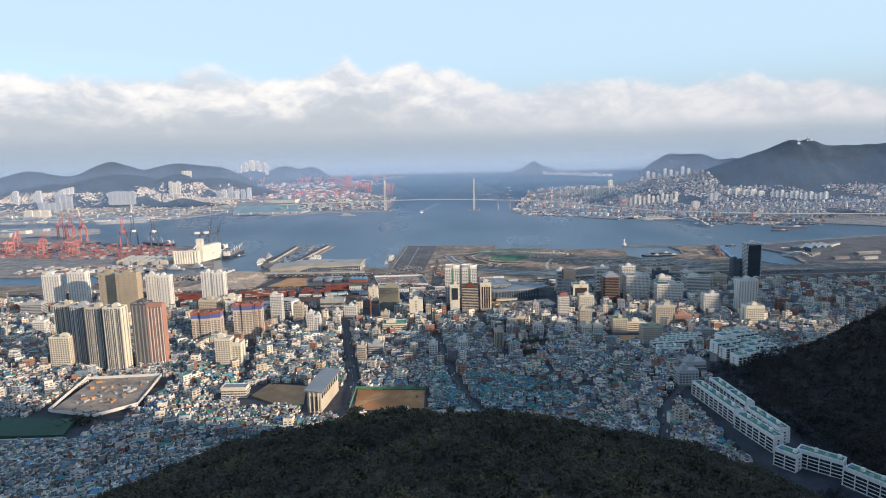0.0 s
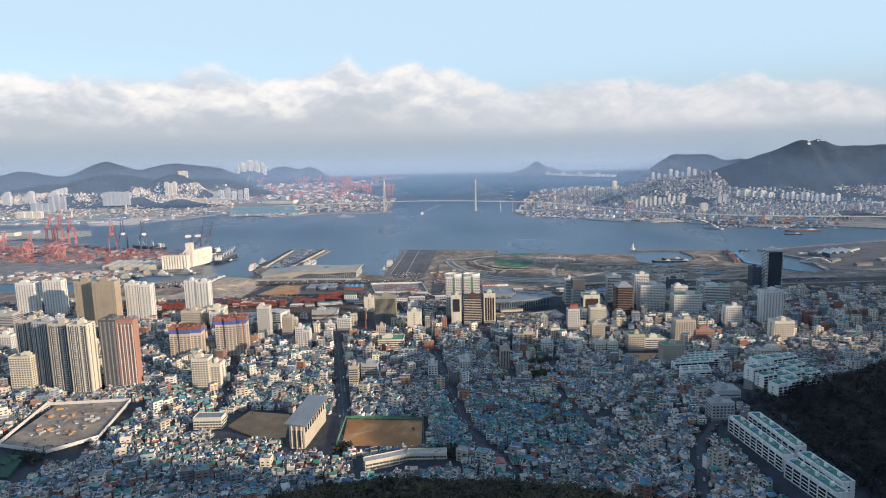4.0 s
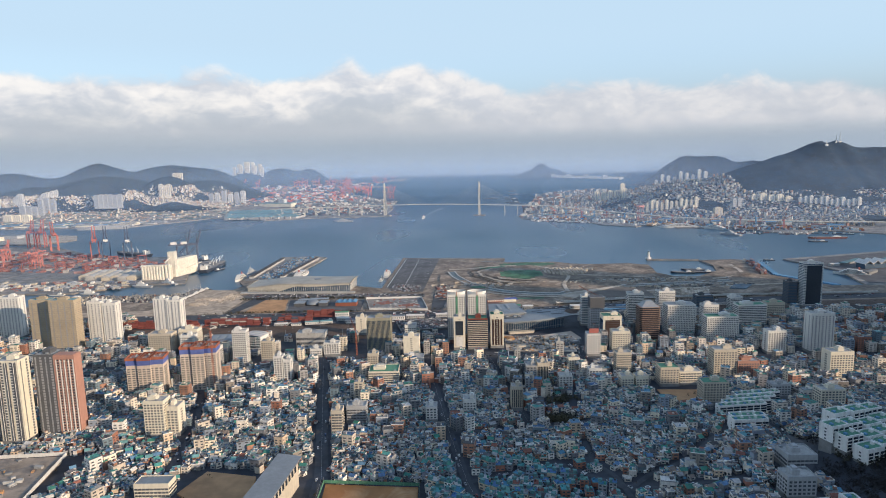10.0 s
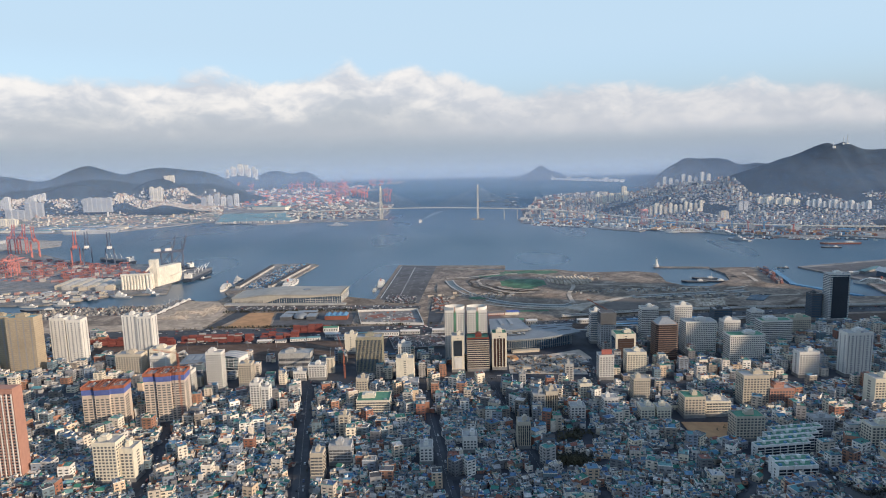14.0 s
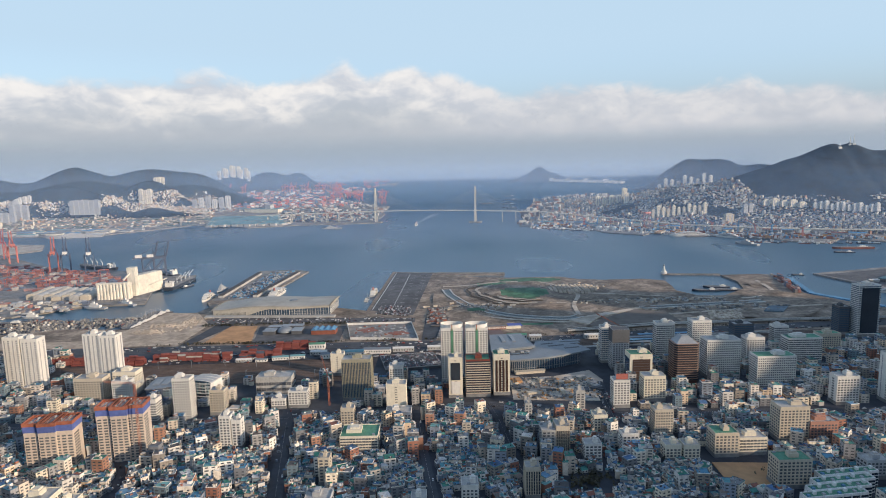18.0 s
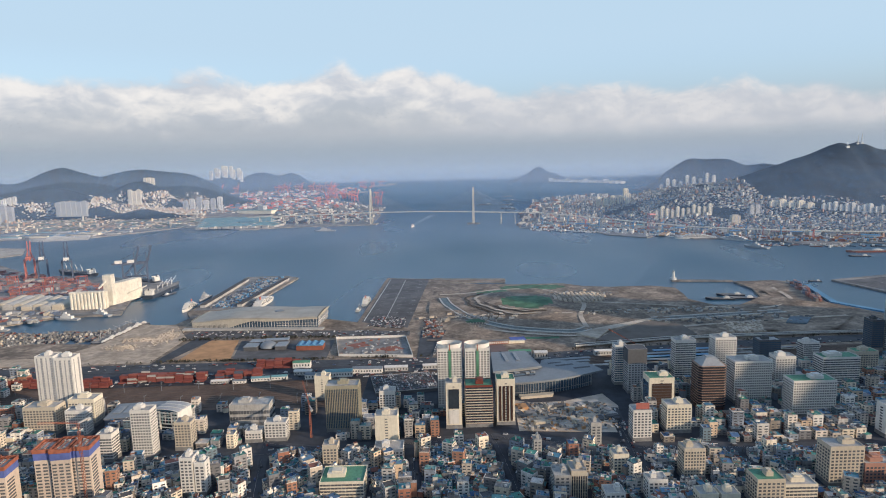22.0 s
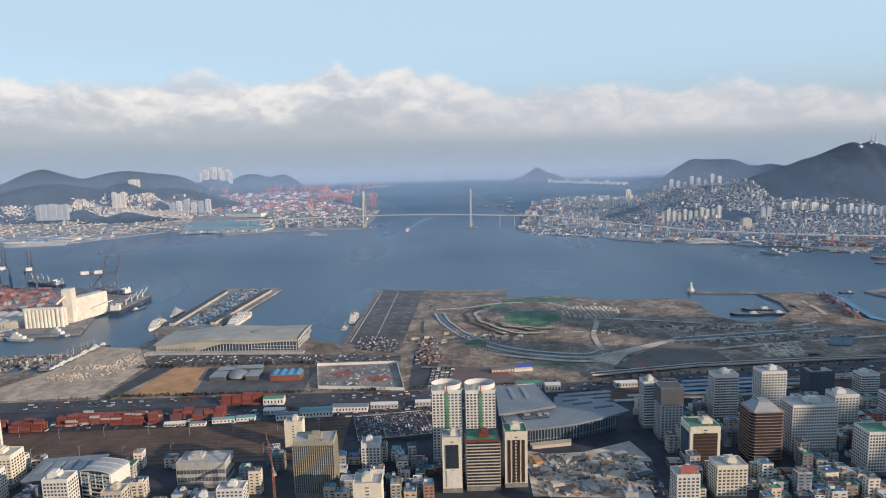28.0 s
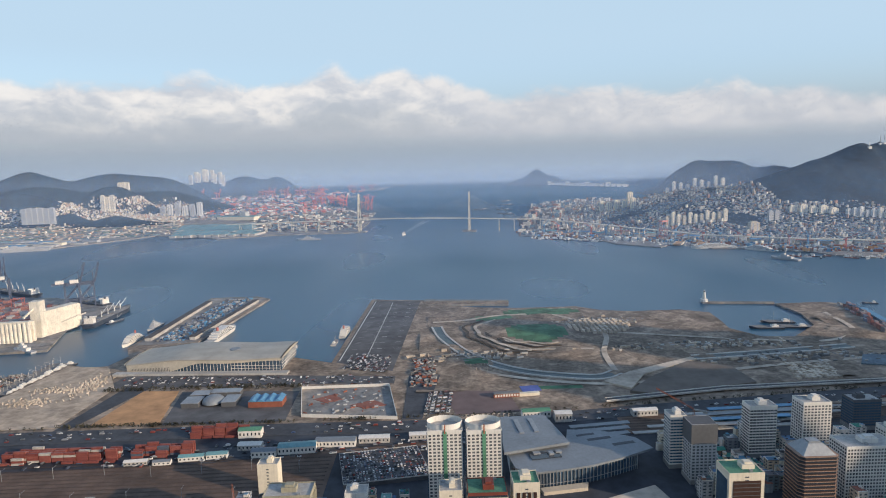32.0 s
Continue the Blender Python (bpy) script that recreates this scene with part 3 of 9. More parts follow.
def city_towers():
    T = tower
    A = dict(category="apartment tower", name="apartment_tower", group="apartment towers of the city")
    stripes(T(-574, 886, 27, 20, 88, BEIGE, "strip", "tall beige apartment tower with pale vertical bands", trim=CREAM, glass=DKGREY, **A), 27, 20, 88, 3)
    T(-566, 856, 29, 16, 46, CREAM, "grid", "mid-height cream block with a tight window grid")
    stripes(T(-537, 866, 28, 18, 90, GREYW, "strip", "tall grey apartment tower with white bands", trim=WHITE, glass=DKGREY, **A), 28, 18, 90, 4)
    stripes(T(-505, 848, 27, 18, 91, BEIGE, "strip", "tall apartment tower with beige and white bands", trim=WHITE, glass=DKGREY, **A), 27, 18, 91, 3)
    stripes(T(-474, 838, 26, 18, 92, CREAM, "strip", "tall cream apartment tower with white vertical bands", trim=WHITE, glass=DKGREY, **A), 26, 18, 92, 3)
    e = T(-446, 858, 22, 22, 93, DKGREY, "strip", "tall apartment slab, half charcoal and half salmon", **A)
    s = Soup()
    s.box(11.02, 34, -11, 2, -2, 92)
    p = part("salmon_wing", s, PINK, e, "salmon-painted wing with white window frames")
    s = Soup()
    s.box(11.5, 33.5, -10.5, 1.5, 92, 93.2)
    part("parapet", s, PINK, p)
    me = row_soup(19, 13, "grid", 3.1).mesh("window_band", [GLASS, WHITE])
    for k in range(27):
        part("window_band", me, None, p, loc=(23, -4.5, 5 + k * 3.1))["kind"] = "stuff"
    for u in (14, 18.6, 23.2, 27.8, 32.4):
        s = Soup()
        s.box(u - .5, u + .5, -11.45, -11, 3, 88)
        part("white_band", s, WHITE, p)
    T(-846, 1274, 37, 18, 70, WHITE, "strip", "white apartment tower with stepped faces", **A)
    T(-787, 1268, 38, 18, 75, WHITE, "strip", "white apartment tower with stepped faces", **A)
    T(-676, 1195, 42, 20, 85, TAN, "net", "unfinished tan tower wrapped in net", deck=TEALROOF, trim=DARKC, **A)
    T(-633, 1179, 42, 20, 87, TAN, "net", "unfinished tan tower wrapped in net", deck=TEALROOF, trim=DARKC, **A)
    for x, y, h in ((-602, 1214, 76), (-577, 1214, 73)):
        T(x, y, 23, 18, h, WHITE, "strip", "pale white apartment tower with a cream side", **A)
    for x, y, h in ((-486, 1206, 80), (-463, 1205, 78)):
        T(x, y, 22.6, 18, h, WHITE, "strip", "white apartment tower with grey recesses", trim=GREYW, **A)
    T(-831, 1184, 43, 20, 30, GREYW, "band", "low grey office block with ribbon windows")
    T(-712, 1027, 20, 15, 32, WHITE, "grid", "plain white block")
    T(-470, 1165, 38, 20, 32, BEIGE, "grid", "beige block with a dense window grid")
    T(-433, 1185, 31, 20, 33, CREAM, "grid", "cream office block with square windows")
    T(-421, 1150, 23, 14, 32, WHITE, "fine", "white block with thin window bands")
    T(-318, 1095, 21, 15, 53, WHITE, "fine", "slender white office tower with small windows", category="office tower", name="office_tower")
    T(-355, 1090, 16, 16, 30, WHITE, "band", "white block with dark recessed front")
    T(-283, 1112, 18, 14, 31, BEIGE, "grid", "beige block with ribbon balconies")
    vaulted_block(-318, 1160)
    T(-326, 847, 22, 18, 41, CREAM, "grid", "cream apartment block with small windows", **A)
    T(-308, 851, 13, 18, 33, CREAM, "solid_side", "cream block with a blind side wall", **A)
    T(-239, 1017, 12, 15, 37, WHITE, "solid_side", "white block with three stepped fins")
    T(-227, 1016, 10, 12, 32, WHITE, "solid_side", "white block with stepped fins")
    T(-230, 1177, 47, 24, 25, CONC, "band", "wide low hall with a flat pale roof and tall columns", fh=7.5, category="public hall", name="public_hall")
    T(-188, 1129, 24, 14, 21, WHITE, "grid", "low white block with a window grid")
    T(-212, 1126, 18, 13, 13, WHITE, "grid", "low white annexe")
    T(-116, 1152, 37, 21, 54, OLIVE, "fin", "olive-grey office block behind vertical fins", category="office tower", name="office_tower", glass=BLUEGLASS)
    T(-158, 1244, 19, 14, 32, CREAM, "blank", "blank cream block")
    T(-62, 1104, 24, 18, 37, CREAM, "blank", "blank cream tower above a white base")
    T(-58, 1078, 30, 20, 13, WHITE, "grid", "white classical low block")
    T(-69, 1192, 19, 15, 30, WHITE, "grid", "small grey-white block")
    T(-116, 1066, 15, 14, 23, BEIGE, "grid", "tan block with a flat roof")
    T(-117, 933, 11, 12, 27, BEIGE, "solid_side", "slim beige block")
    T(102, 988, 14, 20, 27, CONC, "grid", "plain tan-grey block")
    T(117, 990, 14, 20, 30, BEIGE, "fin", "ribbed tan block")
    T(74, 902, 13, 14, 29, BEIGE, "fin", "slim brown-grey block with ribbed face")
    T(92, 1057, 8, 12, 27, CONC, "grid", "slim grey block")
    T(158, 1088, 11, 12, 29, CONC, "grid", "slim grey block")
    T(167, 1031, 15, 14, 23, CREAM, "grid", "cream block with balconies")
    T(144, 970, 17, 14, 18, WHITE, "grid", "low white block")
    T(18, 897, 15, 16, 17, WHITE, "grid", "white flat-roofed block")
    T(-111, 875, 22, 16, 20, GREYW, "band", "grey school block with ribbon windows")
    T(-128, 846, 12, 14, 26, BEIGE, "band", "tan-orange block with balconies")
    T(-94, 1010, 40, 30, 18, CREAM, "band", "cream municipal block with a green roof", deck=GREENROOF)
    T(-26, 873, 13, 16, 18, WHITE, "grid", "pale block on a corner")
    # round the station
    for x, y in ((8, 1215), (42, 1213)):
        e = T(x, y, 31, 24, 75, WHITE, "grid", "white twin tower with a green glass strip and curved crown", pent=False, category="apartment tower", name="twin_tower", group="twin towers", base=GREYW)
        s = Soup()
        for a in range(15):
            t0, t1 = math.pi * (1 + a / 15), math.pi * (1 + (a + 1) / 15)
            s.face([(15.5 * math.cos(t0), 12 * math.sin(t0) * .9, 75), (15.5 * math.cos(t1), 12 * math.sin(t1) * .9, 75), (15.5 * math.cos(t1), 12 * math.sin(t1) * .9, 80.5), (15.5 * math.cos(t0), 12 * math.sin(t0) * .9, 80.5)])
            t0, t1 = t0 - math.pi, t1 - math.pi
            s.face([(15.5 * math.cos(t0), 12 * math.sin(t0) * .9, 75), (15.5 * math.cos(t1), 12 * math.sin(t1) * .9, 75), (15.5 * math.cos(t1), 12 * math.sin(t1) * .9, 80.5), (15.5 * math.cos(t0), 12 * math.sin(t0) * .9, 80.5)])
        part("crown", s, WHITE, e, "curved white crown wall")
        s = Soup()
        s.box(-1.6, 1.6, -12.5, -12.02, 6, 75)
        part("glass_strip", s, GREENROOF, e, "green glass strip")
        s = Soup()
        s.box(-.5, .5, -12.7, -12.1, 73, 81.5)
        part("red_marker", s, ORANGE, e)
        for sx in (-1, 1):
            s = Soup()
            s.box(sx * 15.52 - .3, sx * 15.52 + .3, -12.3, -6, 4.5, 75)
            part("corner_glass", s, BLUEGLASS, e)
    e = T(11, 1152, 18, 18, 53, CREAM, "blank", "slim cream tower with a tall black screen", category="office tower", name="office_tower")
    s = Soup()
    s.box(-6, 6, -9.6, -9.3, 24, 47)
    part("screen", s, GLASS, e, "tall black screen")
    s = Soup()
    s.box(-5.5, 5.5, -9.6, -9.3, 6, 22)
    part("banner", s, WHITE, e)
    T(40, 1157, 31, 24, 49, REDBR, "ledge", "dark red office tower with pale ribbon ledges", trim=BEIGE, deck=GREENROOF, category="office tower", name="office_tower")
    e = T(71, 1159, 21, 20, 54, CREAM, "blank", "cream office tower with dark vertical stripes", deck=GREENROOF, category="office tower", name="office_tower")
    for u in (-6.6, -2.2, 2.2, 6.6):
        s = Soup()
        s.box(u - 1.3, u + 1.3, -10.5, -10.1, 5, 47)
        part("dark_strip", s, BROWN, e, "dark brown window strip")
    T(238, 1274, 16, 16, 54, WHITE, "band", "blue-white striped tower", category="office tower", name="office_tower", glass=BLUEGLASS)
    e = T(250, 1245, 24, 20, 58, GREYW, "grid", "unfinished grey tower with dark netting on top", pent=False)
    s = Soup()
    s.box(-12.3, 12.3, -10.3, 10.3, 40, 59)
    part("net", s, DKGREY, e, "dark safety net")
    e = T(261, 1190, 30, 24, 40, CREAM, "blank", "cream office block with a black glass front and green roof", deck=GREENROOF, category="office tower", name="office_tower")
    s = Soup()
    s.box(-11.5, 12, -12.4, -12.02, 4, 34)
    f = part("dark_front", s, BROWN, e, "dark brown glazed front")
    for k in range(8):
        s = Soup()
        s.box(-11.5, 12, -12.6, -12.42, 6.2 + k * 3.6, 6.8 + k * 3.6)
        part("rail_band", s, DKGREY, f)
    s = Soup()
    s.box(-15.35, -15.05, -9, 10, 6, 34)
    part("side_glazing", s, BLUEGLASS, e, "blue-grey glazed side")
    brown_tower(322, 1190)
    T(386, 1292, 29, 20, 56, WHITE, "grid", "white square apartment tower", **A)
    T(331, 1290, 28, 16, 54, WHITE, "band", "white hotel with stepped dark bands", category="hotel", name="hotel")
    T(379, 1206, 46, 24, 52, WHITE, "fine", "broad white office slab with square windows", category="office tower", name="office_tower")
    T(427, 1160, 50, 22, 43, WHITE, "fine", "broad grey-beige slab with a tight grid", deck=GREENROOF, category="office tower", name="office_tower")
    T(477, 1346, 31, 20, 34, DKGREY, "band", "dark glass office block", glass=BLUEGLASS)
    T(456, 1268, 27, 18, 35, WHITE, "grid", "white block with stepped roof")
    T(521, 1256, 49, 22, 37, WHITE, "band", "pale office block with ribbon windows", deck=GREENROOF)
    T(534, 1339, 23, 16, 31, WHITE, "band", "pale block")
    T(584, 1296, 32, 18, 30, BEIGE, "grid", "yellow-beige block with a green roof", deck=GREENROOF)
    e = T(697, 1378, 36, 20, 86, WHITE, "band", "tall white office tower with a black glass face", category="office tower", name="office_tower", glass=BLUEGLASS, group="harbour high-rise")
    s = Soup()
    s.box(-13, 15, -10.55, -10.05, 6, 82)
    part("dark_face", s, GLASS, e, "black glass face")
    T(667, 1392, 18, 20, 47, DKGREY, "band", "dark office tower with ribbon windows", category="office tower", name="office_tower", glass=BLUEGLASS)
    T(548, 1101, 35, 18, 60, WHITE, "strip", "pale apartment tower", **A)
    T(482, 1100, 27, 16, 35, WHITE, "solid_side", "white block with a red sign stripe")
    T(502, 984, 30, 20, 39, CREAM, "solid_side", "cream apartment block with stepped roof", **A)
    T(363, 1007, 31, 20, 38, BEIGE, "grid", "orange-beige stepped apartment block", **A)
    T(393, 1003, 29, 16, 22, PINK, "grid", "salmon apartment block", **A)
    T(309, 911, 30, 18, 27, BEIGE, "grid", "beige block with a green roof", deck=GREENROOF)
    T(278, 976, 24, 20, 25, BEIGE, "grid", "school block with a green roof", deck=GREENROOF)
    T(306, 978, 28, 18, 18, CREAM, "band", "long cream school wing")
    T(258, 1125, 27, 18, 32, CREAM, "grid", "cream hotel block with small windows")
    e = T(212, 1107, 20, 16, 34, WHITE, "grid", "white block under a red rooftop sign")
    s = Soup()
    s.box(-7, 7, -7.5, -6.9, 36, 43)
    part("sign", s, CRANERED, e, "red rooftop sign")
    T(233, 1023, 20, 16, 31, BEIGE, "fine", "tan block")
    T(185, 983, 17, 14, 22, WHITE, "grid", "pale block")
    T(222, 966, 16, 14, 17, CREAM, "grid", "small cream block")
    T(240, 965, 16, 14, 17, CREAM, "grid", "small cream block")
    T(432, 887, 28, 16, 24, CREAM, "grid", "cream block with balconies", **A)
    T(393, 922, 22, 14, 18, GREYW, "grid", "grey block")
    T(262, 655, 22, 15, 19, GREYW, "grid", "white school block")
    T(288, 702, 25, 20, 14, GREYW, "band", "pale grey school hall")


def vaulted_block(x, y):
    """White block with a lattice front and a tall dark opening, and the dark hall behind it."""
    USED.extend([(x, y, 20, 16), (-370, 1182, 34, 28)])
    e = thing("office_block", x, y, gz(x, y), -.25, "white office block with a lattice front and a shallow curved roof", "office block", "high buildings of the city")
    for a, b in ((-17, -8), (8, 17)):
        s = Soup()
        s.box(a, b, -12, 12, -2, 27)
        part("wall", s, WHITE, e)
    s = Soup()
    s.box(-8, 8, -10, 12, -2, 27)
    part("dark_recess", s, GLASS, e, "tall dark glazed recess")
    for k in range(6):
        s = Soup()
        s.box(-8, 8, -12, -11.4, 3 + k * 4.2, 4 + k * 4.2)
        part("cross_beam", s, WHITE, e)
        for q in (-12.5, 12.5):
            s = Soup()
            s.box(q - 3.6, q + 3.6, -12.15, -11.9, 1.5 + k * 4.2, 3.4 + k * 4.2)
            part("window", s, GLASS, e)
    s = Soup()
    n = 12
    for i in range(n):
        a0, a1 = math.pi * i / n, math.pi * (i + 1) / n
        s.face([(17 * math.cos(a), v, 27 + 2.4 * math.sin(a)) for a, v in ((a0, -12), (a0, 12), (a1, 12), (a1, -12))])
    part("vault", s, GREYW, e, "curved grey roof")
    for v in (-12.2, -4, 4, 12.2):
        s = Soup()
        for i in range(n):
            a0, a1 = math.pi * i / n, math.pi * (i + 1) / n
            s.beam((17.3 * math.cos(a0), v, 27 + 2.7 * math.sin(a0)), (17.3 * math.cos(a1), v, 27 + 2.7 * math.sin(a1)), .7)
        part("rib", s, WHITE, e)
    s = Soup()
    s.face([(17 * math.cos(math.pi * i / n), -11.9, 27 + 2.4 * math.sin(math.pi * i / n)) for i in range(n + 1)])
    part("gable_glass", s, BLUEGLASS, e)
    for k in range(9):
        s = Soup()
        s.box(-16 + k * 4 - .25, -16 + k * 4 + .25, -12.7, -12.2, 12, 27)
        part("lattice_bar", s, TEALROOF if k % 2 else WHITE, e)
    for k in range(5):
        s = Soup()
        s.box(-16.5, 16.5, -12.9, -12.72, 13 + k * 3.2, 13.5 + k * 3.2)
        part("lattice_rail", s, WHITE, e)
    e = thing("exhibition_hall", -370, 1184, gz(-370, 1184), .1, "low hall with dark blue-grey cladding and a flat grey roof", "hall")
    s = Soup()
    s.box(-30, 30, -22, 22, -1, 15)
    part("wall", s, mat("navy_cladding", (0.10, 0.12, 0.17), vary=0.12, streak=0.2), e)
    s = Soup()
    s.box(-31, 31, -23, 23, 15, 16)
    part("roof", s, METALROOF, e)
    for i in range(5):
        s = Soup()
        s.box(-26 + i * 12, -18 + i * 12, -10, 12, 16, 17)
        part("roof_light", s, STEEL, e)


def brown_tower(x, y):
    USED.append((x, y, 24, 18))
    e = thing("office_tower", x, y, gz(x, y), 0, "dark brown office tower with chamfered top and ribbon windows", "office tower", "high buildings of the city")
    w, d = 33, 27
    s = Soup()
    s.prism([(-w / 2 + 3.5, -d / 2), (w / 2 - 3.5, -d / 2), (w / 2, -d / 2 + 3.5), (w / 2, d / 2 - 3.5), (w / 2 - 3.5, d / 2), (-w / 2 + 3.5, d / 2), (-w / 2, d / 2 - 3.5), (-w / 2, -d / 2 + 3.5)], -2, 54)
    part("wall", s, BROWN, e)
    s = Soup()
    s.obox(0, 0, 54, 62, w - 5, d - 3, 0, 0, None, .45)
    part("roof", s, STEEL, e, "grey sloping hipped roof")
    s = Soup()
    s.obox(0, 0, 62, 63.2, 10, 8, 0, 0)
    part("roof_cap", s, STEEL, e)
    r = Soup()
    pts = [(-w / 2 + 3.5, -d / 2), (w / 2 - 3.5, -d / 2), (w / 2, -d / 2 + 3.5), (w / 2, d / 2 - 3.5), (w / 2 - 3.5, d / 2), (-w / 2 + 3.5, d / 2), (-w / 2, d / 2 - 3.5), (-w / 2, -d / 2 + 3.5)]
    r.prism([(a * 1.012, b * 1.015) for a, b in pts], 1.0, 2.5)
    me = r.mesh("window_band", [GLASS])
    lip = Soup()
    lip.prism([(a * 1.03, b * 1.035) for a, b in pts], 2.55, 3.1)
    lm = lip.mesh("ledge", [mat("rust_ledge", (0.30, 0.20, 0.15), vary=0.1)])
    for k in range(16):
        part("window_band", me, None, e, loc=(0, 0, 3 + k * 3.2))
        part("ledge", lm, None, e, loc=(0, 0, 3 + k * 3.2))


def unfinished(x, y, w, d, h):
    USED.append((x, y, w / 2 + 4, d / 2 + 4))
    e = thing("unfinished_tower", x, y, gz(x, y), 0.12, "unfinished beige tower with blue netting and orange formwork on top", "tower block", "unfinished towers")
    s = Soup()
    for cx, cw, cd in ((-w * .3, w * .36, d * .8), (0, w * .34, d), (w * .3, w * .36, d * .8)):
        s.obox(cx, 0, -2, h - 9, cw, cd, 0, 0)
    part("wall", s, NETBEIGE, e)
    s = Soup()
    for cx, cw, cd in ((-w * .3, w * .37, d * .83), (0, w * .35, d * 1.03), (w * .3, w * .37, d * .83)):
        s.obox(cx, 0, h - 9, h - 2, cw, cd, 0, 0)
    part("safety_net", s, BLUENET, e, "blue safety net")
    s = Soup()
    rnd = random.Random(int(x))
    for cx, cw, cd in ((-w * .3, w * .38, d * .85), (0, w * .36, d * 1.05), (w * .3, w * .38, d * .85)):
        s = Soup()
        for q in ((-cd / 2), (cd / 2)):
            s.box(cx - cw / 2, cx + cw / 2, q - .4, q + .4, h - 2.5, h + 1)
        for q in (-cw / 2, cw / 2):
            s.box(cx + q - .4, cx + q + .4, -cd / 2, cd / 2, h - 2.5, h + 1)
        for k in range(3):
            u = cx - cw / 2 + cw * (k + 1) / 4
            s.beam((u, -cd / 2, h + .6), (u, cd / 2, h + .6), .5)
        part("formwork", s, ORANGE, e, "orange formwork")["kind"] = "stuff"
    s = Soup()
    for cx, cw, cd in ((-w * .3, w * .36, d * .8), (0, w * .34, d), (w * .3, w * .36, d * .8)):
        s.obox(cx, 0, h - 2.5, h - 1.6, cw - .6, cd - .6)
        for _ in range(6):
            s.obox(cx + rnd.uniform(-.35, .35) * cw, rnd.uniform(-.35, .35) * cd, h - 1.6, h + rnd.uniform(-.8, 1.4), 2.4, 1.2, rnd.uniform(0, 3))
    part("top_slab", s, CONC, e)
    me = Soup()
    for cx, cw, cd in ((-w * .3, w * .36, d * .8), (0, w * .34, d), (w * .3, w * .36, d * .8)):
        n = 3
        for i in range(n):
            u = cx - cw / 2 + cw * (i + .5) / n
            me.box(u - cw * .11, u + cw * .11, -cd / 2 - .1, -cd / 2 + .02, .8, 2.3)
    me.box(w * .48, w * .482 + .1, -d * .3, d * .1, .8, 2.3)
    mm = me.mesh("window_band", [DKGREY])
    for k in range(int((h - 13) / 3)):
        part("window_band", mm, None, e, loc=(0, 0, 2 + k * 3))["kind"] = "stuff"


city_towers()
unfinished(-402, 980, 48, 26, 51)
unfinished(-340, 1000, 48, 26, 59)


# ---- bridge ----
def make_bridge():
    a, b = Vector((-364, 3654, 0)), Vector((166, 3551, 0))
    u = (b - a).normalized()
    v = Vector((-u.y, u.x, 0))
    e = thing("cable_stayed_bridge", 0, 0, 0, 0, "pale concrete cable-stayed bridge with two tall pylons", "bridge")
    deck = Soup()
    p0, p1 = a - u * 700, b + u * 330

    def dz(p):
        t = (p - (a + b) / 2).length / 270
        return 66 - 3.5 * t * t if t < 1 else 62.5 - 7 * (t - 1)
    n = 40
    prev = None
    for i in range(n + 1):
        p = p0.lerp(p1, i / n)
        p = Vector((p.x, p.y, max(20, dz(p))))
        if prev:
            deck.beam(prev, p, 26, 0, 3.4)
        prev = p
    part("deck", deck, BRIDGE, e)
    for c in (a, b):
        s = Soup()
        for k in (-1, 1):
            f, m, t = c + v * (k * 16), c + v * (k * 20) + Vector((0, 0, 62)), c + v * (k * 5) + Vector((0, 0, 184))
            s.beam(f, m, 6.5, 0, 7)
            s.beam(m, t, 5, 0, 6)
        s.beam(c + v * 20 + Vector((0, 0, 58)), c - v * 20 + Vector((0, 0, 58)), 6, 0, 5)
        s.beam(c + Vector((0, 0, 140)), c + Vector((0, 0, 187)), 7, 0, 8)
        t = part("pylon", s, BRIDGE, e)
        s = Soup()
        s.obox(c.x, c.y, -3, 6, 62, 40, math.atan2(u.y, u.x))
        part("pylon_base", s, QUAY, t)
        for k in (-1, 1):
            for side in (-1, 1):
                for i in range(12):
                    q = c + u * (side * (30 + 20 * i)) + v * (k * 12)
                    s = Soup()
                    s.beam(c + v * (k * 2) + Vector((0, 0, 118 + 5.2 * i)), (q.x, q.y, dz(q) + 2), .55)
                    part("stay_cable", s, STEEL, e)
    for q in [a - u * (70 * i) for i in (2, 3, 4, 5, 6, 7, 8, 9)] + [b + u * (70 * i) for i in (2, 3, 4)]:
        s = Soup()
        for k in (-1, 1):
            s.obox(q.x + v.x * 9 * k, q.y + v.y * 9 * k, -3, max(22, dz(q)) - 2, 2.4, 3.4, math.atan2(u.y, u.x))
        part("pier", s, BRIDGE, e)
    # the viaduct ashore
    e = thing("elevated_road", 0, 0, 0, 0, "pale elevated motorway on slim piers", "elevated road")
    s = Soup()
    pts = [p1, Vector((640, 3330, 48)), Vector((820, 3100, 40)), Vector((1000, 2900, 32)), Vector((1250, 2780, 26)), Vector((1500, 2700, 22)), Vector((1900, 2600, 20))]
    pts[0].z = max(20, dz(p1))
    for q, r in zip(pts, pts[1:]):
        s.beam(q, r, 24, 0, 2.8)
    part("deck", s, BRIDGE, e)
    for q, r in zip(pts, pts[1:]):
        m = int((r - q).length / 60)
        for i in range(m):
            w = q.lerp(r, i / m)
            s = Soup()
            s.obox(w.x, w.y, 0, w.z - 1.3, 3, 6)
            part("pier", s, BRIDGE, e)


make_bridge()


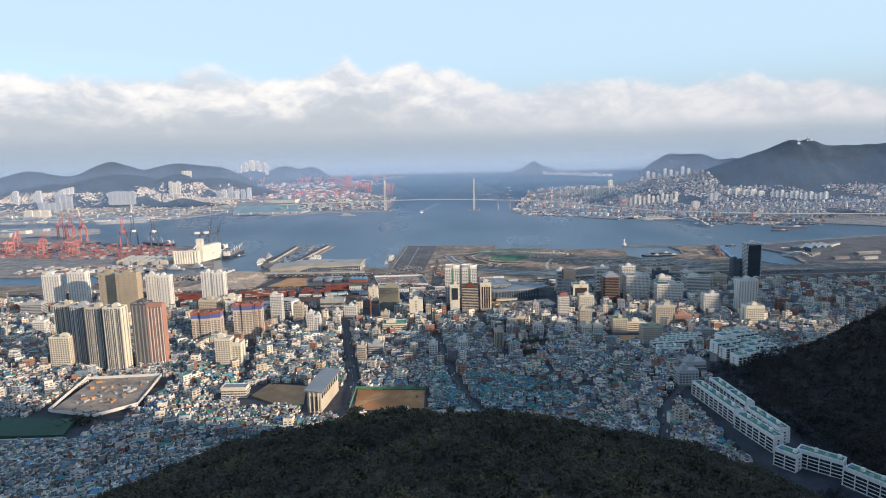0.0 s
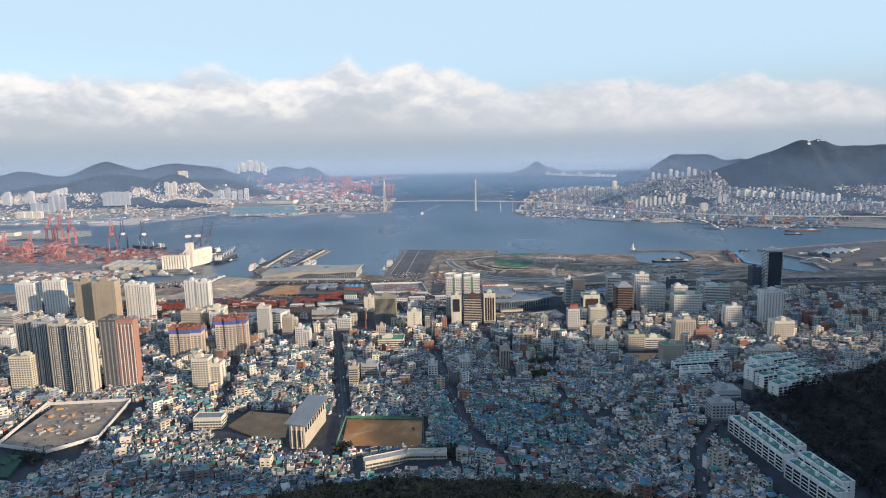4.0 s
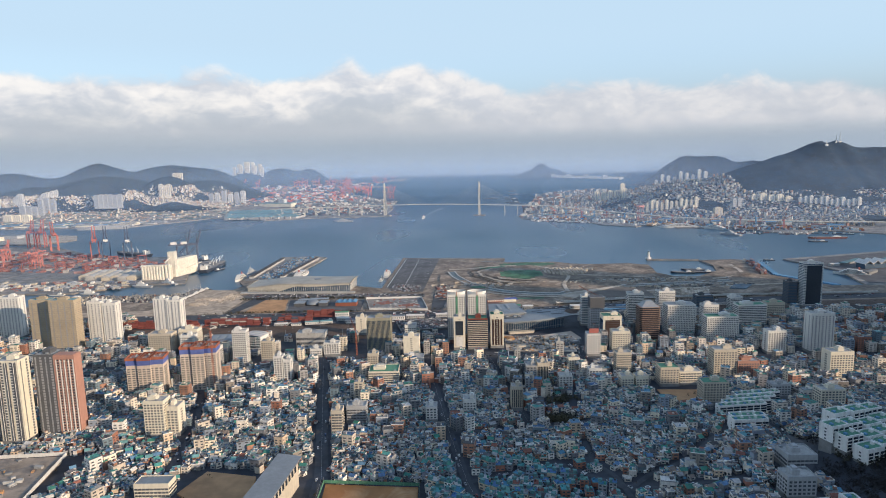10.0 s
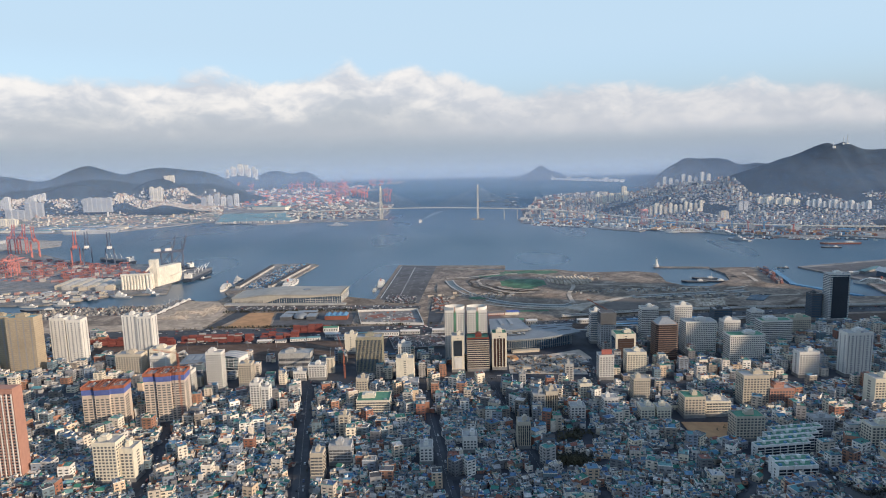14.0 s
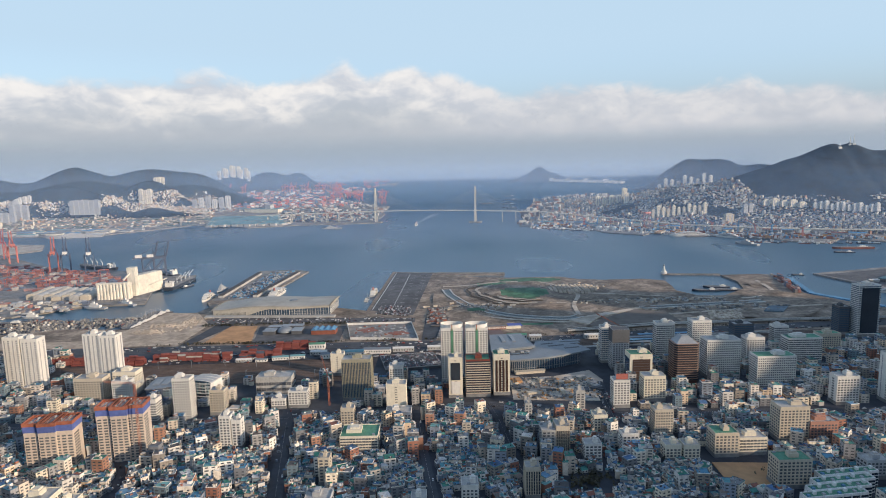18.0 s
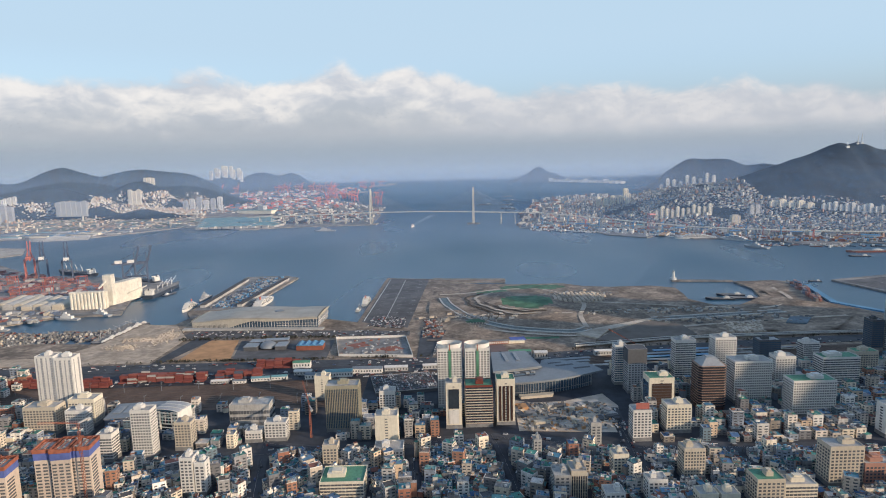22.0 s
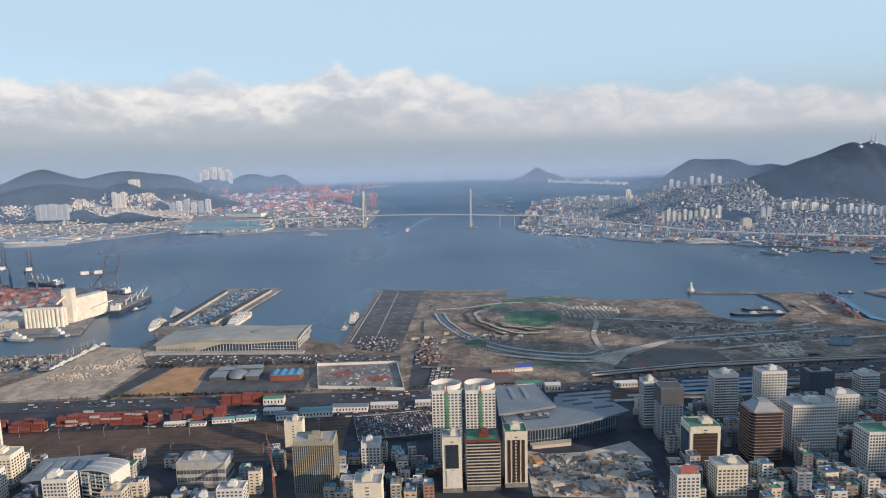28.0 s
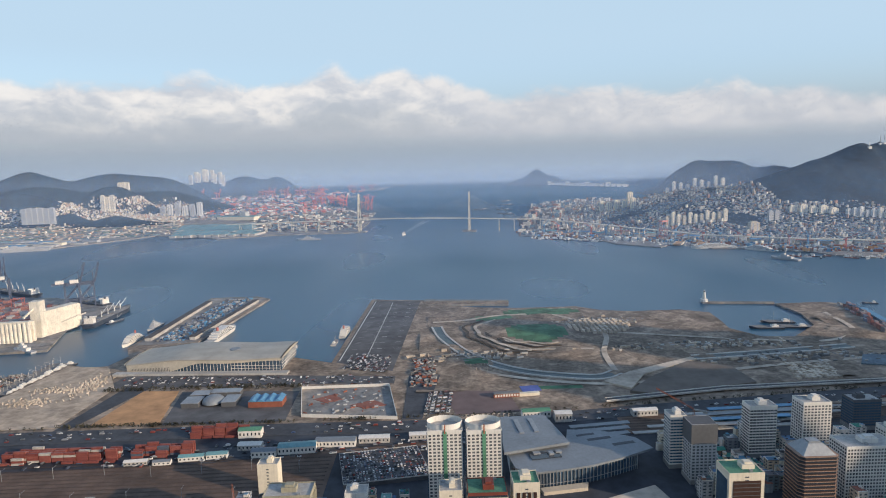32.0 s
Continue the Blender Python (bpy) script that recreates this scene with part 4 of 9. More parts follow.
# ---- low houses ----
STREETS = [((-205, 1160), (-200, 1118), (-170, 966), (-147, 850), (-125, 741), (-118, 640)),
           ((-34, 1075), (-28, 1008), (-6, 836), (10, 728), (29, 652), (55, 600)),
           ((52, 1125), (60, 1075), (71, 948), (84, 850)),
           ((-760, 1085), (-420, 1078), (-200, 1090), (52, 1118), (200, 1085), (420, 1075), (800, 1060)),
           ((-340, 1000), (-290, 860), (-276, 760)),
           ((300, 1060), (330, 900), (330, 800), (300, 700), (225, 610), (190, 520), (215, 440)),
           ((-6, 836), (90, 842), (180, 870), (230, 880)),
           ((10, 728), (100, 760), (150, 700), (240, 690)),
           ((-200, 1118), (-120, 1095)),
           ((205, 1190), (196, 1085), (190, 1000)),
           ((133, 806), (131, 759), (144, 724), (146, 687), (165, 640)),
           ((146, 700), (172, 722), (215, 741), (262, 795), (250, 834), (221, 885))]
WIDTHS = [13, 9, 9, 22, 8, 8, 6, 6, 12, 14, 5, 6]
OPEN = [(-76, 690, 43, 36), (-154, 695, 20, 46), (-212, 716, 42, 40), (-268, 718, 22, 14), (-430, 716, 56, 76), (-455, 628, 60, 32), (-44, 618, 46, 17),
        (150, 1150, 75, 60), (131, 1290, 100, 90), (-60, 1290, 60, 50), (285, 930, 34, 26), (276, 530, 28, 104), (130, 920, 22, 18), (118, 865, 18, 13)]


def near_street(x, y, pad):
    for line, w in zip(STREETS, WIDTHS):
        for (ax, ay), (bx, by) in zip(line, line[1:]):
            dx, dy = bx - ax, by - ay
            t = max(0, min(1, ((x - ax) * dx + (y - ay) * dy) / (dx * dx + dy * dy)))
            if (x - ax - dx * t) ** 2 + (y - ay - dy * t) ** 2 < (w / 2 + pad) ** 2:
                return True
    return False


def free(x, y, r):
    return not any(abs(x - a) < p + r and abs(y - b) < q + r for a, b, p, q in USED) and not any(abs(x - a) < p + r and abs(y - b) < q + r for a, b, p, q in OPEN)


def house_into(s, x, y, z, w, d, h, a, rnd, deep=3.0, wall=0, roof=1, glass=2, trim=3):
    """A flat-roofed house: walls, parapet, painted roof, stair head, water tank, windows."""
    c, q = math.cos(a), math.sin(a)
    s.obox(x, y, z - deep, z + h, w, d, a, wall, under=False)
    gable = h < 7 and rnd.random() < .22
    if gable:
        def at(u, v, zz):
            return (x + u * c - v * q, y + u * q + v * c, zz)
        e, r = z + h + .02, z + h + 1.7
        for k in (-1, 1):
            s.face([at(-w * .54, k * d * .56, e - .15), at(w * .54, k * d * .56, e - .15), at(w * .54, 0, r), at(-w * .54, 0, r)][::k], roof)
            s.face([at(k * w * .5, -d * .5, e), at(k * w * .5, d * .5, e), at(k * w * .5, 0, r - .1)], wall)
    else:
        s.obox(x, y, z + h + .004, z + h + .18, w - .7, d - .7, a, roof, under=False)
        for u, v, ww, dd in ((0, -d / 2 + .17, w, .3), (0, d / 2 - .17, w, .3), (-w / 2 + .17, 0, .3, d - .7), (w / 2 - .17, 0, .3, d - .7)):
            s.obox(x + u * c - v * q, y + u * q + v * c, z + h, z + h + .6, ww, dd, a, trim, under=False)
    u, v = rnd.choice((-1, 1)) * w * .25, rnd.choice((-1, 1)) * d * .22
    if not gable and rnd.random() < .7:
        s.obox(x + u * c - v * q, y + u * q + v * c, z + h + .18, z + h + 2.6, w * .30, d * .34, a, wall, roof, under=False)
    if not gable:
        for _ in range(rnd.choice((1, 2, 3))):
            # sheds, awnings and stored things on the roof
            pu, pv = rnd.uniform(-.36, .36) * w, rnd.uniform(-.36, .36) * d
            s.obox(x + pu * c - pv * q, y + pu * q + pv * c, z + h + .18, z + h + rnd.uniform(.5, 1.9), rnd.uniform(.6, 2.2), rnd.uniform(.5, 1.6), a, rnd.choice((roof, trim, glass, wall)), under=False)
    if not gable and rnd.random() < .45:
        u, v = -u, -v
        s.obox(x + u * c - v * q, y + u * q + v * c, z + h + .18, z + h + 1.7, 1.8, 1.6, a, rnd.choice((roof, trim)), under=False)
    if rnd.random() < .55:
        # a lower wing or lean-to
        u, v = rnd.choice((-1, 1)) * w * .5, rnd.choice((-1, 1)) * d * .5
        hh, ww, dd, tw = h * rnd.choice((.45, .6, .75)), w * rnd.uniform(.4, .7), d * rnd.uniform(.4, .7), a + rnd.choice((0, 0, .15))
        px, py = x + u * c - v * q, y + u * q + v * c
        s.obox(px, py, z - deep, z + hh, ww, dd, tw, wall, under=False)
        s.obox(px, py, z + hh, z + hh + .25, ww + .3, dd + .3, tw, rnd.choice((roof, roof, trim)), under=False)
    n = max(1, int(h / 3.0))
    for k in range(n):
        zz = z + .9 + k * 3.0
        for side, length, depth in ((0, w, d), (1, d, w), (3, d, w)):
            cc, qq = math.cos(a + side * math.pi / 2), math.sin(a + side * math.pi / 2)
            m = 2 if length > 6 else 1
            for i in range(m):
                u0 = -length / 2 + length * (i + .5) / m
                hw = length / m * rnd.uniform(.18, .33)
                v0 = -depth / 2 - .03
                s.face([(x + (u0 + du) * cc - v0 * qq, y + (u0 + du) * qq + v0 * cc, zz + dz) for du, dz in ((-hw, 0), (hw, 0), (hw, 1.35), (-hw, 1.35))], glass)


def town(x0, x1, y0, y1, step, skip=None, tall=0.08, seed=3):
    rnd = random.Random(seed)
    y = y0
    while y < y1:
        x = x0 + rnd.uniform(0, step)
        while x < x1:
            px, py = x + rnd.uniform(-1.8, 1.8), y + rnd.uniform(-1.8, 1.8)
            a = noise.noise((px * .006, py * .006, .4)) * 1.1 + rnd.choice((0, 0, 0, .25, -.3, .5))
            px += 9 * noise.noise((px * .01, py * .01, 5.1))
            py += 9 * noise.noise((px * .01, py * .01, 9.1))
            x += step * rnd.uniform(.92, 1.15)
            if near_street(px, py, 4.2) or not free(px, py, 4.2) or hill_e(px, py) > 6 or (px > 291 and py < 705) or (py < 610 and hill_n(px, py) > gz(px, 620) + 6):
                continue
            if skip and skip(px, py):
                continue
            yield px, py, a, rnd
        y += step * rnd.uniform(.95, 1.1)


def size_of(x, y, rnd):
    """Lower and smaller up the slope, taller toward the boulevard."""
    k = sm((y - 700) / 350)
    w, d = rnd.uniform(4.6, 7.2) + 3 * k * rnd.random(), rnd.uniform(4.6, 7.0) + 3 * k * rnd.random()
    h = rnd.choice((2.8, 3.1, 3.3, 5.6, 5.8, 6.2)) + k * rnd.choice((0, 0, 3, 3, 6))
    if rnd.random() < .02 + .085 * k:
        h, w, d = rnd.uniform(11, 16) + rnd.random() * 9 * k, rnd.uniform(9, 13), rnd.uniform(8, 11)
    return w, d, h


HOUSEGLASS = mat("house_window", (0.085, 0.092, 0.105), rough=0.25, vary=0.15)
TRIM = mat("parapet_paint", ramp=[(0.80, 0.77, 0.72), (0.30, 0.30, 0.30), (0.72, 0.65, 0.55), (0.12, 0.12, 0.13), (0.12, 0.26, 0.26), (0.62, 0.61, 0.60), (0.14, 0.13, 0.13), (0.11, 0.19, 0.27)], vary=0.12)


def near_patch(x, y):
    return -20 < x < 135 and 640 < y < 770


def make_houses():
    # the houses by the second street, one by one
    kinds = []
    rnd = random.Random(11)
    for i in range(14):
        w, d, h = rnd.uniform(5.5, 11.0), rnd.uniform(5.5, 9.5), rnd.choice((3.1, 3.4, 5.8, 6.2, 6.4, 9.0))
        kinds.append((w, d, h))
    count = 0
    wallm = mat("own_wall", ramp=[(0.68, 0.61, 0.52), (0.36, 0.36, 0.37), (0.62, 0.50, 0.37), (0.80, 0.77, 0.71), (0.22, 0.22, 0.24), (0.36, 0.16, 0.11), (0.32, 0.38, 0.46), (0.70, 0.67, 0.62)], by="object", vary=0.15, streak=0.25)
    roofm = mat("own_roof", ramp=[(0.06, 0.25, 0.18), (0.28, 0.28, 0.29), (0.10, 0.34, 0.34), (0.08, 0.18, 0.36), (0.42, 0.42, 0.43), (0.54, 0.51, 0.48), (0.22, 0.08, 0.06), (0.06, 0.22, 0.34), (0.10, 0.10, 0.105), (0.13, 0.30, 0.26)], by="object", vary=0.24, scale=0.5)
    protos = []
    for i, (w, d, h) in enumerate(kinds):
        parts = {}
        s = Soup()
        s.obox(0, 0, -3, h, w, d, 0, under=False)
        parts["wall"] = s.mesh("wall", [wallm])
        s = Soup()
        s.obox(0, 0, h + .004, h + .18, w - .7, d - .7, 0, under=False)
        parts["roof"] = s.mesh("roof", [roofm])
        s = Soup()
        for u, v, ww, dd in ((0, -d / 2 + .17, w, .3), (0, d / 2 - .17, w, .3), (-w / 2 + .17, 0, .3, d - .7), (w / 2 - .17, 0, .3, d - .7)):
            s.obox(u, v, h, h + .55, ww, dd, 0, under=False)
        parts["parapet"] = s.mesh("parapet", [TRIM])
        s = Soup()
        u, v = rnd.choice((-1, 1)) * w * .25, rnd.choice((-1, 1)) * d * .22
        s.obox(u, v, h + .18, h + 2.7, w * .32, d * .36)
        s.obox(u, v, h + 2.7, h + 2.9, w * .36, d * .4)
        parts["stair_head"] = s.mesh("stair_head", [TRIM])
        s = Soup()
        s.tube(-u, -v, h + .18, h + 1.8, .9, 8)
        parts["water_tank"] = s.mesh("water_tank", [roofm])
        s = Soup()
        for k in range(max(1, int(h / 3))):
            for m in range(2):
                cx = -w / 2 + w * (m + .5) / 2
                s.box(cx - w * .14, cx + w * .14, -d / 2 - .06, -d / 2 + .02, .9 + 3 * k, 2.3 + 3 * k)
                cy = -d / 2 + d * (m + .5) / 2
                for sx in (-1, 1):
                    s.box(sx * w / 2 - .05, sx * w / 2 + .05, cy - d * .12, cy + d * .12, .9 + 3 * k, 2.3 + 3 * k)
        parts["glazing"] = s.mesh("glazing", [HOUSEGLASS])
        protos.append(parts)
    words = ["one-storey house with a painted flat roof and stair head", "two-storey house with a parapet roof and a water tank", "three-storey walk-up with a parapet roof and a water tank", "four-storey walk-up with a flat painted roof"]
    for px, py, a, r in town(-25, 140, 638, 772, 9.3, lambda x, y: not near_patch(x, y), seed=5):
        if count >= 160:
            break
        i = r.randrange(len(protos))
        e = thing("house", px, py, gz(px, py), a, words[min(3, int(kinds[i][2] / 3.1) - 1)], "house", "houses on the lower slope")
        for k, me in protos[i].items():
            ob = part(k, me, None, e)
            if k == "glazing":
                ob["kind"] = "stuff"
        count += 1
    # the rest of the town
    zones = {}
    for px, py, a, r in town(-820, 760, 470, 1085, 7.2, near_patch, seed=9):
        key = ("west" if px < -150 else "middle" if px < 230 else "east")
        s = zones.setdefault(key, Soup())
        w, d, h = size_of(px, py, r)
        house_into(s, px, py, gz(px, py), w, d, h, a, r)
    for key, s in zones.items():
        tagged(part("houses", s, [WALL, ROOF, HOUSEGLASS, TRIM]), "dense low houses with green, blue and grey flat roofs", "houses", kind="stuff")
    # larger blocks between the boulevard and the railway
    s = Soup()
    rnd = random.Random(21)
    y = 1098
    while y < 1350:
        x = -1000
        while x < 1100:
            px, py = x + rnd.uniform(-3, 3), y + rnd.uniform(-3, 3)
            x += rnd.uniform(12, 18)
            rail = (px < 45 and py > 1215) or (45 <= px < 215 and py > 1120) or (px > 215 and py > 1320)
            if rail and not px < -600 or (-310 < px < -128 and py > 1118 and rnd.random() < .7):
                continue
            if near_street(px, py, 6) or not free(px, py, 6):
                continue
            tall = 6 + 17 * rnd.random() ** 2
            house_into(s, px, py, 4, rnd.uniform(8, 13), rnd.uniform(8, 12), tall, rnd.uniform(-.06, .06), rnd)
        y += 14
    tagged(part("city_blocks", s, [WALL, ROOF, HOUSEGLASS, TRIM]), "mid-height city blocks with flat roofs", "buildings", kind="stuff")




# ---- streets ----
def ribbon(s, line, w, lift, m, cut=18):
    pts = []
    for (ax, ay), (bx, by) in zip(line, line[1:]):
        n = max(1, int(math.hypot(bx - ax, by - ay) / cut))
        pts += [(ax + (bx - ax) * i / n, ay + (by - ay) * i / n) for i in range(n)]
    pts.append(line[-1])
    rows = []
    for i, (x, y) in enumerate(pts):
        px, py = pts[max(0, i - 1)]
        qx, qy = pts[min(len(pts) - 1, i + 1)]
        l = math.hypot(qx - px, qy - py)
        nx, ny = -(qy - py) / l * w / 2, (qx - px) / l * w / 2
        rows.append(((x + nx, y + ny, gz(x + nx, y + ny) + lift), (x - nx, y - ny, gz(x - nx, y - ny) + lift)))
    for a, b in zip(rows, rows[1:]):
        s.face([a[1], b[1], b[0], a[0]], m)


def make_streets():
    for i, (line, w) in enumerate(zip(STREETS, WIDTHS)):
        s = Soup()
        ribbon(s, line, w, .45 + .012 * i, 0)
        if w > 8:
            for k in (-.02, .02):
                ribbon(s, line, w * .012, .46 + .012 * i + abs(k), 1)
        tagged(part("road_%d" % (i + 1), s, [ASPHALT, MARK]), "dark asphalt street with worn paint", "road", kind="structure")




# ---- woods ----
def crown_soup(rnd, r, h, n):
    s = Soup()
    for _ in range(n):
        t, a = rnd.random(), rnd.uniform(0, 2 * math.pi)
        z = h * (.30 + .70 * t)
        rr = r * math.sqrt(rnd.random()) * (1.0 - .75 * abs(t - .35))
        p = Vector((rr * math.cos(a), rr * math.sin(a), z))
        k = rnd.uniform(.35, .8)
        u = Vector((rnd.uniform(-1, 1), rnd.uniform(-1, 1), rnd.uniform(-.5, .8))).normalized() * k
        v = u.cross(Vector((rnd.uniform(-1, 1), rnd.uniform(-1, 1), 1))).normalized() * k
        s.face([tuple(p - u), tuple(p + v * .8), tuple(p + u), tuple(p - v * .7)])
    return s


def trunk_soup(rnd, h):
    s = Soup()
    s.tube(0, 0, -1, h * .5, .22, 6, 0, .14)
    s.tube(0, 0, h * .5, h * .9, .14, 5, 0, .04)
    for _ in range(5):
        a, z = rnd.uniform(0, 6.28), h * rnd.uniform(.3, .7)
        l = h * rnd.uniform(.18, .3)
        s.beam((0, 0, z), (l * math.cos(a), l * math.sin(a), z + l * .7), .1)
    return s


def make_woods():
    rnd = random.Random(31)
    kinds = []
    for i in range(6):
        h = rnd.uniform(4.0, 6.5)
        kinds.append((trunk_soup(rnd, h).mesh("trunk", [BARK]), crown_soup(rnd, rnd.uniform(2.0, 2.9), h, 230).mesh("crown", [LEAF])))
    n = 0
    while n < 150:
        x, y = rnd.uniform(-150, 165), rnd.uniform(190, 400)
        if hill_n(x, y) < 60:
            continue
        t, c = kinds[rnd.randrange(6)]
        e = thing("tree", x, y, gz(x, y) + rough_land(x, y, 5) - .8, rnd.uniform(0, 6), "dark winter tree on the wooded spur", "tree", "trees on the spur")
        part("trunk", t, None, e)
        part("crown", c, None, e)
        n += 1
    s = Soup()

    def clump(x, y, z, k, m=0):
        for _ in range(16):
            p = Vector((x + rnd.gauss(0, 1.3) * k, y + rnd.gauss(0, 1.3) * k, z + rnd.uniform(.5, 6) * k))
            u = Vector((rnd.uniform(-1, 1), rnd.uniform(-1, 1), rnd.uniform(-.4, .8))).normalized() * rnd.uniform(.55, 1.15) * k
            v = u.cross(Vector((rnd.uniform(-1, 1), rnd.uniform(-1, 1), 1))).normalized() * rnd.uniform(.5, 1.0) * k
            s.face([tuple(p - u), tuple(p + v), tuple(p + u), tuple(p - v)], m)
    for _ in range(24000):
        x, y = rnd.uniform(-260, 250), rnd.uniform(130, 520)
        if hill_n(x, y) > gz(x, 620) + 10 and hill_e(x, y) < 3:
            clump(x, y, gz(x, y) + rough_land(x, y, 5) - 1, rnd.uniform(.55, .9))
    for _ in range(260):
        x, y = rnd.gauss(118, 9), rnd.gauss(865, 6)
        clump(x, y, gz(x, y), rnd.uniform(.6, 1.0))
    for _ in range(23000):
        x, y = rnd.uniform(290, 800), rnd.uniform(300, 900)
        if hill_e(x, y) > .3:
            clump(x, y, gz(x, y) + rough_land(x, y, 5) - 1, rnd.uniform(.6, 1.05), 1)
    for _ in range(4500):
        x, y = rnd.uniform(222, 345), rnd.uniform(370, 800)
        if free(x, y, 1) and not near_street(x, y, 2):
            clump(x, y, gz(x, y) - 1, rnd.uniform(.5, .9), 1)
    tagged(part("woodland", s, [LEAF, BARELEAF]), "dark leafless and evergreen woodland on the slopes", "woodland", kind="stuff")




# ---- harbour land, railway and port ----
def slab(name, poly, z0, z1, m, label, category="ground", side=None, kind="structure"):
    s = Soup()
    s.prism(poly, z0, z1, 0, 1)
    return tagged(part(name, s, [side or m, m]), label, category, kind=kind)


LOTGREY = mat("worn_lot_asphalt", (0.105, 0.103, 0.106), vary=0.25, scale=0.06, big=0.02)
PURPLE = mat("purple_brown_lot", (0.16, 0.115, 0.11), vary=0.1, scale=0.08)
PALE = mat("pale_gravel", (0.47, 0.40, 0.325), vary=0.2, scale=0.08, big=0.02)
PITCH = mat("dark_green_turf", (0.03, 0.08, 0.055), vary=0.15)


def make_reclaimed():
    """Uneven earth of the reclaimed land, with tracks, pits and green netting."""
    s = Soup()
    x0, y0, st = -40, 1490, 12
    nx, ny = 74, 40
    low = [(-40, 1490), (-20, 2012), (92, 1970), (174, 1954), (299, 1952), (343, 1912), (399, 1896), (490, 1898), (534, 1872), (527, 1806), (518, 1760), (550, 1690), (612, 1684), (697, 1755), (726, 1848), (724, 1924), (805, 1925), (832, 1912), (776, 1700), (800, 1600), (700, 1500), (300, 1480)]

    def inside(x, y):
        c = False
        for (ax, ay), (bx, by) in zip(low, low[1:] + low[:1]):
            if (ay > y) != (by > y) and x < (bx - ax) * (y - ay) / (by - ay) + ax:
                c = not c
        return c
    keep = {}
    for j in range(ny):
        for i in range(nx):
            x, y = x0 + i * st, y0 + j * st
            k = inside(x, y)
            hump = max(0, noise.fractal((x * .012, y * .012, 7), .9, 2, 5)) * 5 + 3.5 * math.exp(-((x - 175) / 70) ** 2 - ((y - 1800) / 70) ** 2)
            canal = min(abs(y - (1520 + (230 - x) ** 2 * .0055)) if -5 < x < 250 else 99, 99)
            hump *= sm((canal - 12) / 25) * (1 if y < 1880 or x < 300 else .5)
            keep[i, j] = k
            s.v.append((x, y, 4.05 + (hump if k else 0)))
    for j in range(ny - 1):
        for i in range(nx - 1):
            if all(keep[a] for a in ((i, j), (i + 1, j), (i, j + 1), (i + 1, j + 1))):
                x, y = x0 + (i + .5) * st, y0 + (j + .5) * st
                green = ((x - 182) / 52) ** 2 + ((y - 1765) / 55) ** 2 < 1 or ((x - 215) / 80) ** 2 + ((y - 1925) / 28) ** 2 < 1 or ((x - 168) / 42) ** 2 + ((y - 1487) / 20) ** 2 < 1 or ((x - 118) / 46) ** 2 + ((y - 1880) / 24) ** 2 < 1 or ((x - 66) / 20) ** 2 + ((y - 1612) / 14) ** 2 < 1
                s.f.append((j * nx + i, j * nx + i + 1, j * nx + nx + i + 1, j * nx + nx + i))
                s.m.append(1 if green else 0)
    tagged(part("ground_earthworks", s, [EARTH, GRASS], smooth=True), "uneven brown earthworks with green netting and pale gravel", "ground", kind="structure")


def flat_ribbon(s, line, w, z, m=0, h=0.0):
    for k, ((ax, ay), (bx, by)) in enumerate(zip(line, line[1:])):
        s.beam((ax, ay, z + h / 2), (bx, by, z + h / 2), w, m, max(h, .05) + .002 * (k % 2))


def curve(line, n=6):
    out = []
    for i in range(len(line) - 1):
        p0, p1, p2, p3 = (line[max(0, min(len(line) - 1, i + k))] for k in (-1, 0, 1, 2))
        for j in range(n):
            t = j / n
            out.append(tuple(.5 * (2 * b + (c - a) * t + (2 * a - 5 * b + 4 * c - d) * t * t + (3 * b - a - 3 * c + d) * t ** 3) for a, b, c, d in zip(p0, p1, p2, p3)))
    return out + [line[-1]]


